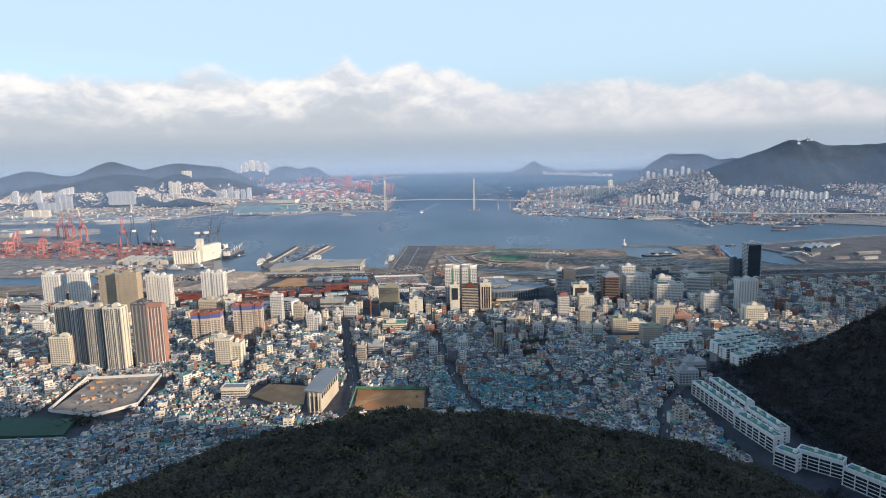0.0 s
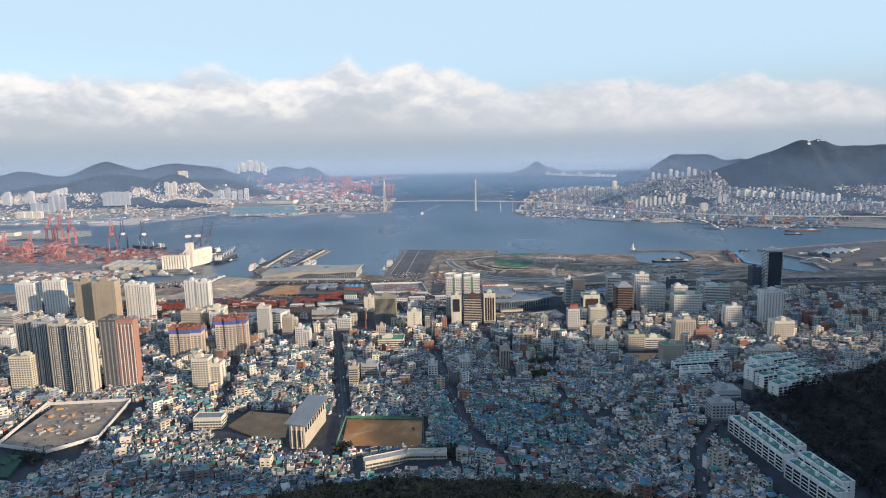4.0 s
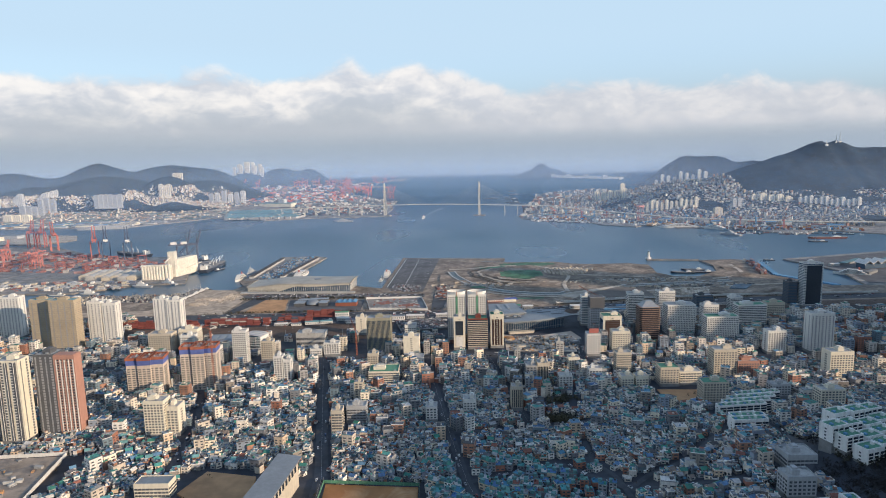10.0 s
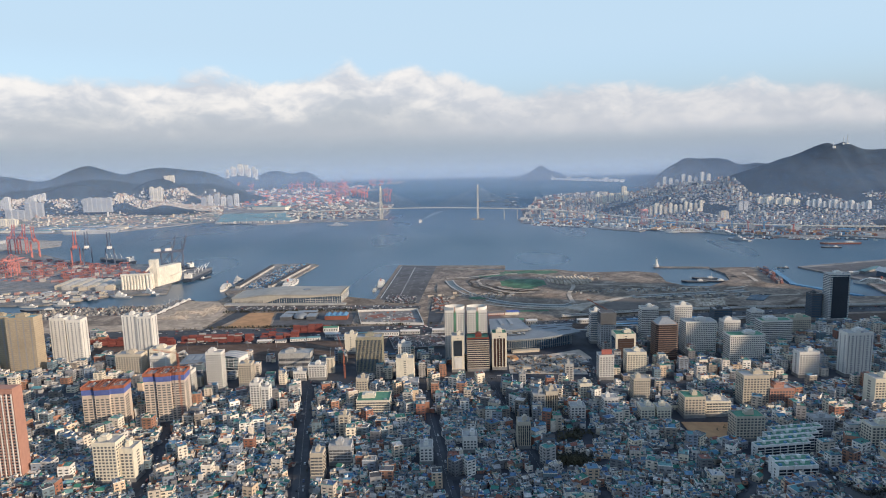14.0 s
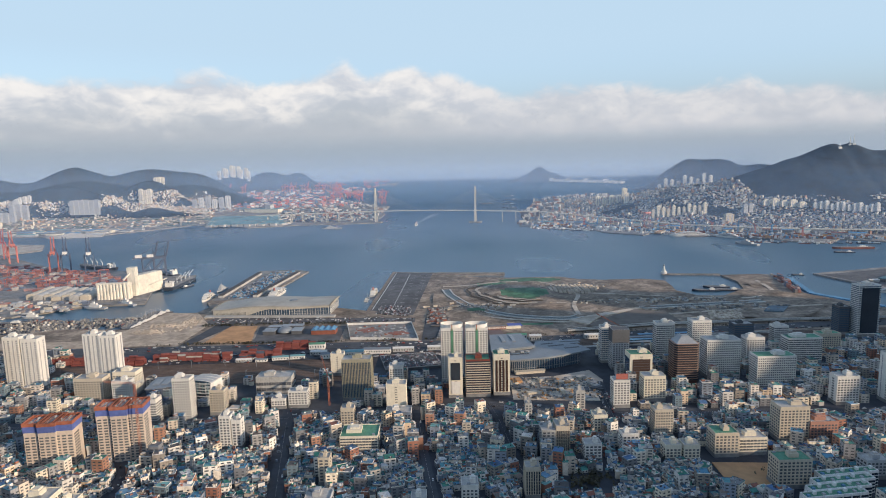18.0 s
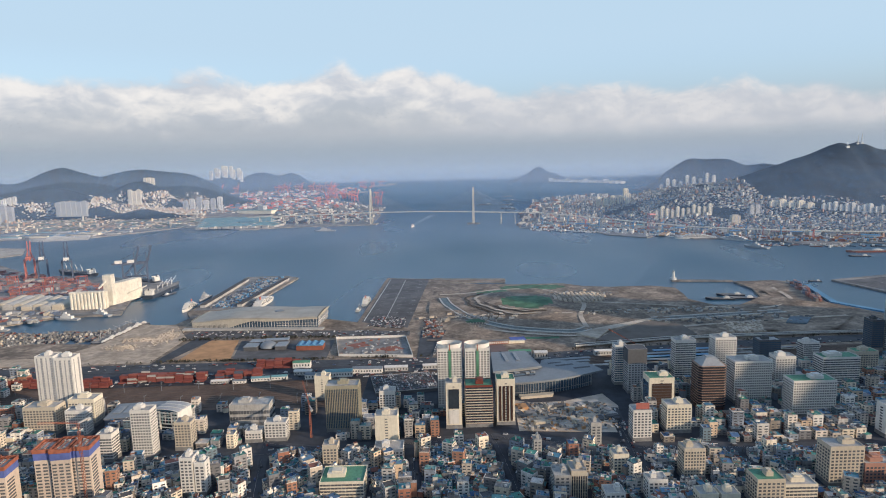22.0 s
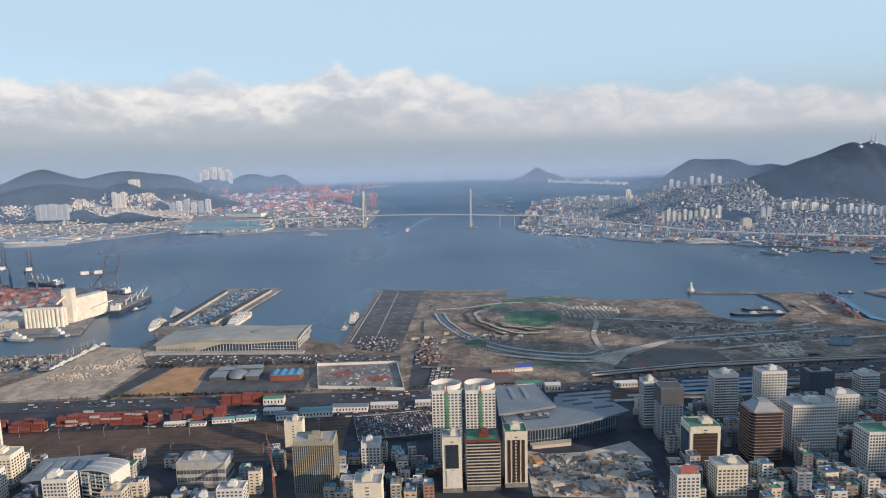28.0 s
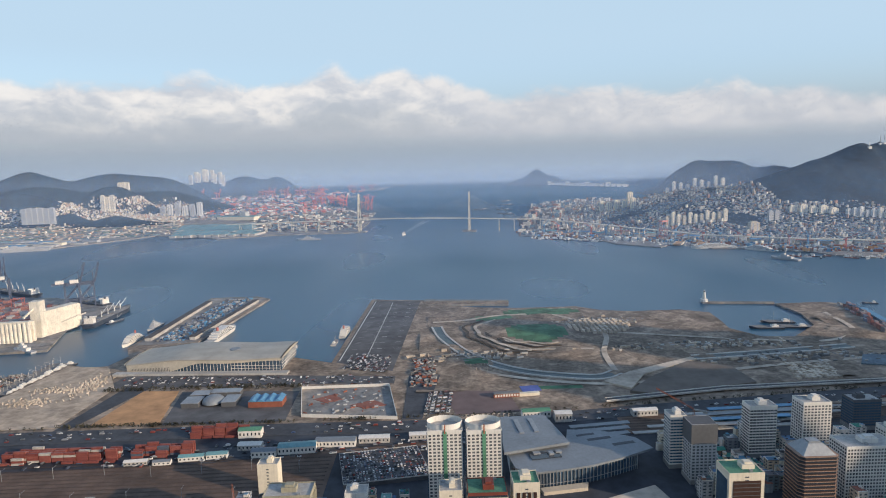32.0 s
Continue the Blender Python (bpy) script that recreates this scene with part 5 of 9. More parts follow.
def make_canal():
    line = curve([(2, 1826), (10, 1770), (19, 1737), (43, 1668), (76, 1612), (112, 1574), (156, 1548), (228, 1528), (262, 1546)])
    line2 = [(398, 1600), (520, 1614), (664, 1634)]
    for k, l in enumerate((line, line2)):
        e = thing("canal", 0, 0, 0, 0, "shallow water channel between pale concrete banks", "canal", "canals on the reclaimed land")
        s = Soup()
        flat_ribbon(s, l, 15, 4.7, 0, .1)
        part("channel_water", s, SHALLOW, e)["kind"] = "stuff"
        PALECONC = mat("pale_canal_concrete", (0.50, 0.48, 0.45), vary=0.12)
        for q in (-1, 1):
            s = Soup()
            edge = []
            for i, (x, y) in enumerate(l):
                ax, ay = l[max(0, i - 1)]
                bx, by = l[min(len(l) - 1, i + 1)]
                d = math.hypot(bx - ax, by - ay)
                edge.append((x - (by - ay) / d * 9 * q, y + (bx - ax) / d * 9 * q))
            flat_ribbon(s, edge, 3.4, 4.0, 0, 1.9)
            part("bank", s, PALECONC, e)
    for n, l in enumerate(([(-10, 1640), (40, 1600), (110, 1540), (250, 1500), (420, 1540), (560, 1565), (760, 1590)], [(-5, 1860), (60, 1870), (130, 1900), (240, 1890), (300, 1760), (270, 1640), (262, 1550)], [(300, 1760), (420, 1720), (520, 1690), (640, 1665), (730, 1720), (760, 1850)], [(90, 1840), (110, 1740), (180, 1680), (260, 1660)])):
        s = Soup()
        flat_ribbon(s, curve(l), 9, 4.9, 0, .15)
        tagged(part("track_%d" % (n + 1), s, [PALE]), "pale dusty site track over the earth", "road", kind="structure")
    DITCH = mat("damp_ditch_earth", (0.075, 0.062, 0.052), vary=0.2)
    for n, (rx, ry, w, m) in enumerate(((62, 72, 5, PALE), (78, 88, 6, DITCH), (96, 108, 7, PALE), (112, 124, 5, DITCH))):
        s = Soup()
        ring = []
        for i in range(31):
            a = 1.7 + .2 * n + (3.3 - .25 * n) * i / 30
            k = 1 + .22 * noise.noise((2.2 * math.cos(a) + n * .4, 2.2 * math.sin(a), 4.4))
            ring.append((188 + rx * k * 1.25 * math.cos(a), 1768 + ry * k * math.sin(a)))
        flat_ribbon(s, ring, w, 5.6 + .1 * n, 0, .5)
        tagged(part("track_%d" % (n + 5), s, [m]), "curving track and ditch round the green netting", "road", kind="structure")


def make_lots():
    slab("pavement_parking_pier", [(-140, 2078), (-34, 2058), (-66, 1584), (-158, 1632)], 4.0, 4.3, LOTGREY, "dark asphalt car park on the long pier", "car park", QUAY)
    s = Soup()
    for i in range(60):
        y = 1700 + (i // 6) * 36
        x = -128 + (i % 6) * 14 + (2060 - y) * -.04
        if i % 3 != 1:
            s.box(x, x + 9, y, y + .9, 4.3, 4.32)
    s.beam((-112, 1660, 4.33), (-96, 2050, 4.33), 1.0, 0, .04)
    s.beam((-154, 1640, 4.33), (-136, 2070, 4.33), 1.6, 0, .04)
    tagged(part("trim_parking_lines", s, [MARK]), "worn white parking lines on asphalt", "road marking", kind="structure")
    slab("pavement_quay_beam", [(-25, 2070), (164, 2041), (161, 2026), (-25, 2052)], 4.0, 5.2, QUAY, "long narrow concrete jetty", "jetty")
    slab("pavement_tan", [(-425, 1417), (-414, 1530), (-362, 1526), (-340, 1412)], 4.0, 4.35, SAND, "bare tan earth lot", "ground")
    slab("pavement_gravel", [(-900, 1404), (-900, 1440), (-640, 1450), (-604, 1530), (-592, 1655), (-520, 1640), (-462, 1545), (-466, 1412)], 4.0, 4.3, mat("tan_gravel", (0.46, 0.365, 0.275), vary=0.2, scale=0.12, second=((0.30, 0.245, 0.195), 0.03, 0.50, 0.66)), "pale gravel storage yard", "ground")
    slab("pavement_grey", [(-336, 1412), (-356, 1524), (-190, 1512), (-186, 1412)], 4.0, 4.3, LOTGREY, "grey asphalt lot", "ground")
    slab("pavement_purple", [(8, 1496), (96, 1488), (104, 1418), (24, 1414)], 4.0, 4.4, PURPLE, "purple-brown surfaced lot", "ground")
    slab("pavement_terminal", [(-480, 1545), (-470, 1600), (-240, 1580), (-60, 1560), (-60, 1530), (-195, 1540)], 4.0, 4.28, LOTGREY, "asphalt forecourt of the passenger terminal", "ground")
    slab("pavement_rail", [(-1400, 1228), (-1400, 1300), (-470, 1300), (-240, 1308), (0, 1345), (0, 1330), (-108, 1322), (-108, 1215), (-420, 1215)], 4.0, 4.32, RAIL, "rust-brown rail yard ballast", "railway")
    slab("pavement_rail_east", [(215, 1345), (215, 1405), (1500, 1440), (1500, 1390), (420, 1370)], 4.0, 4.3, RAIL, "rust-brown rail ballast beside the road", "railway")
    slab("road_harbour", [(-1400, 1345), (-1400, 1395), (-470, 1402), (-200, 1404), (60, 1400), (250, 1425), (600, 1462), (1500, 1500), (1500, 1455), (600, 1428), (250, 1395), (60, 1368), (-200, 1372), (-470, 1368)], 4.0, 4.36, ASPHALT, "wide dark harbour road", "road")
    slab("road_yard", [(-300, 1310), (-300, 1340), (-20, 1362), (-20, 1344)], 4.0, 4.34, ASPHALT, "asphalt yard beside the freight sheds", "road")
    slab("road_link", [(-42, 1404), (-18, 1404), (6, 1560), (-40, 1560)], 4.0, 4.37, ASPHALT, "dark access road to the pier", "road")
    slab("road_link_west", [(-462, 1403), (-446, 1403), (-410, 1540), (-446, 1550)], 4.0, 4.37, ASPHALT, "dark access road between earth lots", "road")
    slab("road_viaduct", [(215, 1442), (380, 1470), (600, 1480), (900, 1478), (900, 1470), (600, 1471), (380, 1460), (215, 1432)], 6.5, 8.0, LOTGREY, "low viaduct road along the railway", "road", CONC)
    # rails
    s = Soup()
    for i in range(13):
        y = 1220 + i * 7
        pts = [(-1300, y + 6), (-500, y + 4), (-300, y + 4 + i * .4), (-112, y + 6 + i)] if i < 12 else [(-1300, y), (-112, y + 10)]
        for off in (-.72, .72):
            for (ax, ay), (bx, by) in zip(pts, pts[1:]):
                s.beam((ax, ay + off, 4.42), (bx, by + off, 4.42), .28, 0, .2)
    for i in range(7):
        for off in (-.72, .72):
            s.beam((220, 1350 + i * 7 + off, 4.4), (1300, 1398 + i * 6 + off, 4.4), .28, 0, .2)
    tagged(part("rails", s, [mat("rusty_rail", (0.085, 0.062, 0.050), rough=0.6, vary=0.2)]), "rusty steel rails of the yard", "railway track", kind="stuff")
    # catenary masts
    for i in range(22):
        x = -640 + (i % 11) * 50
        y = 1232 + (i // 11) * 52 + (i % 3) * 3
        e = thing("catenary_mast", x, y, 4.3, 0, "slim grey steel mast beside the tracks", "mast", "masts of the rail yard")
        s = Soup()
        s.tube(0, 0, 0, 12, .28, 6, 0, .2)
        part("mast", s, STEEL, e)
        s = Soup()
        s.beam((0, 0, 10.5), (0, 7, 11), .22)
        part("arm", s, STEEL, e)


def make_terminal():
    """Passenger terminal: a wave of pale roof over a glazed hall."""
    USED.append((-370, 1665, 140, 70))
    e = thing("passenger_terminal", -340, 1640, 4, radians(-4), "long passenger terminal with a pale wave-shaped roof and glass front", "terminal building")
    n = 40

    def lip(t):
        return 12 + 9 * sm(t / .38) - 1.5 * sm((t - .5) / .3) + 1.5 * sm((t - .75) / .25)

    def front(t):
        return -30 - 7 * math.sin(math.pi * t)

    def eye(t):
        """The lower edge of the pale front wall, over the glass."""
        return (lip(t) - 6.0) * sm((t - .24) / .28) + 1.6 * math.sin(9 * t) * sm((t - .45) / .2)

    def at(t):
        return -140 + 245 * t

    s = Soup()
    for i in range(n):
        t0, t1 = i / n, (i + 1) / n
        x0, x1, z0, z1 = at(t0), at(t1), lip(t0), lip(t1)
        rows = [[(x, front(t) - 2, z), (x, front(t) + 8, z + 1.6), (x, 8, z + 3.4), (x, 36, z + 3.0), (x, 54, z + .8)] for t, x, z in ((t0, x0, z0), (t1, x1, z1))]
        for a, b, c, d in zip(rows[0], rows[1], rows[1][1:], rows[0][1:]):
            s.face([a, b, c, d])
        s.face([(x0, 54, z0 - .8), (x1, 54, z1 - .8), (x1, front(t1) - 2, z1 - 1.4), (x0, front(t0) - 2, z0 - 1.4)])
        s.face([(x0, front(t0) - 2, z0 - 1.4), (x1, front(t1) - 2, z1 - 1.4), (x1, front(t1) - 2, z1), (x0, front(t0) - 2, z0)])
    for t, k in ((0, -1), (1, 1)):
        x, z = at(t) + k * 2.5, lip(t)
        s.face([(x, front(t) - 2, z - 1.4), (x, 54, z - .8), (x, 54, z + .8), (x, 36, z + 3.0), (x, 8, z + 3.4), (x, front(t) + 8, z + 1.6), (x, front(t) - 2, z)])
    part("roof", s, mat("terminal_roof", (0.37, 0.345, 0.30), rough=0.55, vary=0.10, scale=0.05), e, "pale gently curved metal roof")
    s = Soup()
    for i in range(n):
        t0, t1 = i / n, (i + 1) / n
        s.face([(at(t0), front(t0), eye(t0)), (at(t1), front(t1), eye(t1)), (at(t1), front(t1) - .8, lip(t1) - 1), (at(t0), front(t0) - .8, lip(t0) - 1)])
    s.face([(at(0), 50, 0), (at(0), front(0), 0), (at(0), front(0), lip(0) - 1), (at(0), 50, lip(0) - 1)])
    part("front_wall", s, mat("terminal_front", (0.50, 0.46, 0.39), vary=0.10, scale=0.2, streak=0.12), e, "pale beige sweeping front wall")
    s = Soup()
    for i in range(26):
        t = .03 + .27 * i / 26
        s.box(at(t) - .35, at(t) + .35, front(t) - .35, front(t) + .2, 1.5, lip(t) * .72)
    part("wall_slots", s, DKGREY, e)["kind"] = "stuff"
    s = Soup()
    for i in range(n):
        t0, t1 = i / n, (i + 1) / n
        s.face([(at(t0), front(t0) + 3, 0), (at(t1), front(t1) + 3, 0), (at(t1), front(t1) + 3, lip(t1) - 1.5), (at(t0), front(t0) + 3, lip(t0) - 1.5)])
    s.face([(at(1) - 1, front(1) + 3, 0), (at(1) - 1, 50, 0), (at(1) - 1, 50, lip(1) - 1), (at(1) - 1, front(1) + 3, lip(1) - 1)])
    part("glass_wall", s, BLUEGLASS, e, "blue-green glazed hall wall")
    s = Soup()
    for i in range(34):
        t = .26 + .74 * (i + .5) / 34
        s.box(at(t) - .25, at(t) + .25, front(t) + 2.3, front(t) + 2.9, 0, max(1.5, eye(t)))
    for i in range(14):
        y = front(1) + 5 + i * 5.6
        s.box(at(1) - .9, at(1) - .4, y - .25, y + .25, 0, lip(1) - 1.5)
    for z in (4.5, 9.0):
        s.box(at(1) - .9, at(1) - .5, front(1) + 4, 50, z, z + .6)
        s.box(at(.55), at(1), front(.55) + 4.0, front(.55) + 4.3, z, z + .5)
    part("mullions", s, WHITE, e)["kind"] = "stuff"
    s = Soup()
    s.prism([(-150, -52), (120, -50), (120, -38), (-150, -40)], 0, 3.2)
    part("podium", s, CONC, e)
    s = Soup()
    s.tube(20, 6, lip(.65) + 3.2, lip(.65) + 4.6, 9, 20, 0, 7.5)
    part("skylight", s, METALROOF, e, "oval roof light")


def hull(s, l, w, h, m=0, deck=1):
    """A ship's hull along y, bow at +y."""
    out = [(-w / 2, -l / 2), (w / 2, -l / 2), (w / 2, l * .3), (w * .3, l * .42), (0, l / 2), (-w * .3, l * .42), (-w / 2, l * .3)]
    n = len(s.v)
    k = len(out)
    s.v += [(x * .8, y * .95, -1.0) for x, y in out] + [(x, y, h + (1.2 if y > l * .35 else 0)) for x, y in out]
    for i in range(k):
        j = (i + 1) % k
        s.f.append((n + i, n + j, n + k + j, n + k + i))
        s.m.append(m)
    s.f.append(tuple(range(n + k, n + 2 * k)))
    s.m.append(deck)


def ship(x, y, rz, l, w, kind, label, k=1.0):
    e = thing("ship" if l > 40 else "boat", x, y, 0.2, radians(rz), label, "ship" if l > 40 else "boat", "vessels in the harbour")
    e.scale = (k, k, k)
    s = Soup()
    h = l * .045 + 1.2
    if kind == "ferry":
        hull(s, l, w, h)
        part("hull", s, [WHITE, CONC], e, "white hull")
        for i, f in enumerate((.78, .66, .52, .3)):
            s = Soup()
            s.box(-w * .46, w * .46, -l * .46 * f - l * .03, l * .42 * f, h + i * 2.6, h + 2.5 + i * 2.6)
            part("deck_house", s, WHITE, e)
            s = Soup()
            s.box(-w * .47, w * .47, -l * .43 * f, l * .39 * f, h + i * 2.6 + 1.0, h + 1.9 + i * 2.6)
            part("window_band", s, GLASS, e)
        s = Soup()
        s.tube(0, -l * .18, h + 10, h + 16, w * .13, 8)
        part("funnel", s, CRANERED, e)
    elif kind == "bulk":
        hull(s, l, w, h)
        part("hull", s, [HULL, DARKC], e, "dark blue hull with a grey deck")
        s = Soup()
        s.box(-w * .34, w * .34, -l * .46, -l * .40, h, h + 11)
        s.box(-w * .45, w * .45, -l * .42, -l * .395, h + 11, h + 13.5)
        part("bridge_house", s, WHITE, e, "white bridge house")
        s = Soup()
        s.tube(0, -l * .45, h + 11, h + 16, 1.8, 8)
        part("funnel", s, HULL, e)
        for i in range(5):
            y0 = -l * .30 + i * l * .145
            s = Soup()
            s.box(-w * .3, w * .3, y0, y0 + l * .10, h, h + 2.2)
            part("hatch", s, DARKC, e)
            if i < 4:
                s = Soup()
                s.tube(0, y0 + l * .12, h, h + 15, 1.1, 6, 0, .8)
                s.beam((0, y0 + l * .12, h + 8), (w * .2, y0 + l * .22, h + 22), .9)
                part("deck_crane", s, WHITE, e)
    elif kind == "navy":
        hull(s, l, w, h)
        part("hull", s, [GREYW, GREYW], e, "grey hull")
        for a, b, c, d in ((-.25, .2, .38, 5), (-.1, .14, .3, 9), (.0, .08, .2, 13)):
            s = Soup()
            s.box(-w * c, w * c, l * a, l * b, h + d - 5, h + d)
            part("deck_house", s, WHITE if k < .99 else GREYW, e)
        s = Soup()
        s.tube(0, 0, h + 12, h + 24, .7, 5, 0, .2)
        part("mast", s, STEEL, e)
    else:
        hull(s, l, w, h * .8)
        part("hull", s, [kind, DARKC], e)
        s = Soup()
        s.box(-w * .28, w * .28, -l * .34, -l * .14, h * .8, h * .8 + 2.4)
        s.box(-w * .2, w * .2, -l * .30, -l * .19, h * .8 + 2.4, h * .8 + 4.2)
        part("wheelhouse", s, WHITE if l > 32 or int(x * 7 + y) % 5 == 0 else (DARKC, HULL, DARKC, BEIGE)[int(x * 5 + y) % 4], e)
        s = Soup()
        s.tube(0, l * .12, h * .8, h * .8 + l * .32, .16, 5)
        s.beam((0, l * .12, h * .8 + l * .12), (0, l * .38, h * .8 + l * .26), .16)
        part("mast", s, BEIGE if l < 40 else WHITE, e)
    return e


def make_ships():
    ship(-708, 2000, 0, 178, 27, "bulk", "long dark bulk carrier with white deck cranes at the quay")
    ship(-404, 1826, -4, 118, 19, "ferry", "white ferry moored beside the jetty")
    ship(-562, 1800, 178, 70, 13, "ferry", "small white ferry moored at the jetty")
    ship(-566, 1900, 178, 60, 12, "navy", "grey workboat moored along the jetty")
    ship(-170, 1812, -3, 62, 13, "ferry", "white passenger catamaran by the pier")
    ship(-180, 1752, -3, 34, 9, WHITE, "small white motor launch")
    ship(-245, 1735, 10, 26, 8, BLUEROOF, "small blue and white launch")
    ship(-676, 1962, -18, 46, 10, HULL, "dark tug in the channel")
    ship(-790, 1728, 78, 62, 11, "navy", "white patrol ship at the silo quay", .98)
    ship(-735, 1760, 64, 60, 11, "navy", "white patrol ship at the silo quay", .98)
    ship(-880, 1650, 86, 50, 10, "navy", "white patrol vessel by the warehouses", .98)
    ship(-960, 1648, 86, 44, 10, WHITE, "pale fishing vessel at the quay")
    ship(-900, 1600, 88, 90, 12, HULL, "flat dark barge in the channel")
    ship(-1110, 2300, 60, 190, 28, "bulk", "long dark freighter at the container quay")
    ship(-840, 2150, 62, 150, 24, "bulk", "dark freighter under the blue cranes")
    ship(-560, 3380, 84, 110, 16, "navy", "grey vessel by the far breakwater")
    ship(-1755, 3255, 102, 250, 30, "navy", "long grey naval ship at the far quay")
    ship(-141, 3469, 165, 38, 9, "ferry", "fast white launch trailing a wake")
    ship(640, 3110, 70, 60, 16, HULL, "dark barge at the island yard")
    ship(810, 2890, 20, 70, 18, REDHULL, "rusty floating crane barge")
    ship(965, 2770, 84, 150, 20, "ferry", "long white ship at the island quay")
    ship(1085, 2700, 40, 110, 18, "ferry", "white ship moored at the island quay")
    ship(1060, 2500, 30, 90, 20, "navy", "grey ship moored off the island quay")
    ship(1330, 2350, 85, 130, 22, REDHULL, "rust-red freighter at the far quay")
    ship(1250, 2270, 80, 60, 16, HULL, "dark barge at the far quay")
    ship(905, 1925, 75, 30, 8, HULL, "small dark boat trailing a wake")
    for i, (x, y) in enumerate(((450, 4520), (480, 4900), (560, 5450), (610, 6000), (330, 5000))):
        q = far((x, y, .5))
        k = far_scale((x, y, .5))
        e = ship(q[0], q[1], 70 + 9 * i, 110, 18, HULL, "dark freighter lying at anchor", k)
        e.location.z = q[2]
    rnd = random.Random(41)
    cols = (HULL, HULL, DARKC, REDHULL, DARKC)
    for r in range(5):
        for i in range(22):
            x = -860 + i * 11 + rnd.uniform(-2, 2)
            y = 1530 + r * 17 + rnd.uniform(-3, 3) + (x + 860) * .02
            if x > -640 or (y < 1552 and x > -760) or rnd.random() < .12:
                continue
            ship(x, y, rnd.uniform(-12, 12), rnd.uniform(17, 26), rnd.uniform(5, 6.5), cols[rnd.randrange(5)], "small fishing boat moored in a crowded row")
    for i in range(17):
        ship(-621 + i * .5 + rnd.uniform(-5, 3), 1542 + i * 8.2, 97 + rnd.uniform(-7, 7), rnd.uniform(32, 46), rnd.uniform(7, 9), cols[rnd.randrange(4)], "fishing boat moored side on to the yard")
    s = Soup()
    for i in range(300):
        x, y = -900 + rnd.random() * 290, 1515 + rnd.random() * 110
        if y < 1540 + max(0, x + 760) * .1 - (20 if x < -760 else 0):
            continue
        l, w, a = rnd.uniform(12, 22), rnd.uniform(3.6, 5), rnd.choice((1.5, 1.6, 1.35, .1)) + rnd.uniform(-.15, .15)
        c, q = math.cos(a), math.sin(a)
        s.obox(x, y, -.3, 1.7, l, w, a, rnd.choice((0, 0, 1, 3)))
        s.obox(x - l * .22 * c, y - l * .22 * q, 1.7, rnd.uniform(3.6, 5), l * .24, w * .6, a, rnd.choice((0, 1, 1, 2)))
        s.obox(x + l * .15 * c, y + l * .15 * q, 1.7, rnd.uniform(6, 9), .35, .35, a, 1)
    tagged(part("moored_boats", s, [HULL, DARKC, mat("weathered_boat_paint", (0.34, 0.33, 0.31), vary=0.2), REDHULL]), "crowded small fishing boats along the inner quay", "boats", kind="stuff")
    # wakes
    s = Soup()
    for i in range(24):
        t0, t1 = i / 24, (i + 1) / 24
        a, b = (Vector((-141 + 100 * t ** 1.3, 3490 + 700 * t)) for t in (t0, t1))
        for q in (-1, 1):
            w0, w1 = 3 + 16 * t0, 3 + 16 * t1
            s.face([far((a.x + q * w0 * .4, a.y, .5)), far((a.x + q * w0, a.y, .5)), far((b.x + q * w1, b.y, .5)), far((b.x + q * w1 * .4, b.y, .5))])
    tagged(part("water_wake", s, [mat("foam", (0.42, 0.48, 0.52), vary=0.3, scale=0.08)]), "pale foam wake behind the launch", "wake", kind="structure")


def gantry(x, y, rz, m, label, k=1.0, up=True, z=4.0, group="quay cranes"):
    e = thing("quay_crane", x, y, z, radians(rz), label, "crane", group)
    e.scale = (k, k, k)
    for sx in (-9, 9):
        for sy in (-12, 12):
            s = Soup()
            s.obox(sx, sy, 0, 44, 2.4, 2.4)
            part("leg", s, m, e)
        s = Soup()
        s.beam((sx, -12, 14), (sx, 12, 14), 2.2)
        s.beam((sx, -12, 43), (sx, 12, 43), 2.4)
        s.beam((sx, -12, 15), (sx, 12, 42), 1.5)
        part("portal_beam", s, m, e)
    s = Soup()
    for sx in (-3, 3):
        s.beam((sx, -32, 45), (sx, 14, 45), 2.4, 0, 3.2)
    part("girder", s, m, e)
    s = Soup()
    for sx in (-3, 3):
        s.beam((sx, 14, 45), (sx, 24, 82) if up else (sx, 62, 46), 2.2, 0, 2.8)
        if not up:
            s.beam((sx, 12, 64), (sx, 52, 46), .6)
    part("boom", s, m, e)
    s = Soup()
    for sx in (-3.4, 3.4):
        s.beam((sx * 2, 12, 44), (sx * .5, 12, 66), 1.4)
        s.beam((sx, -30, 45), (sx * .4, 12, 66), .8)
        s.beam((sx, 24, 82) if up else (sx, 40, 47), (sx * .4, 12, 66), .5)
    part("apex_frame", s, m, e)
    s = Soup()
    s.box(-5, 5, -26, -12, 46, 52)
    part("machine_house", s, WHITE if m is CRANEBLUE else m, e)
    return e


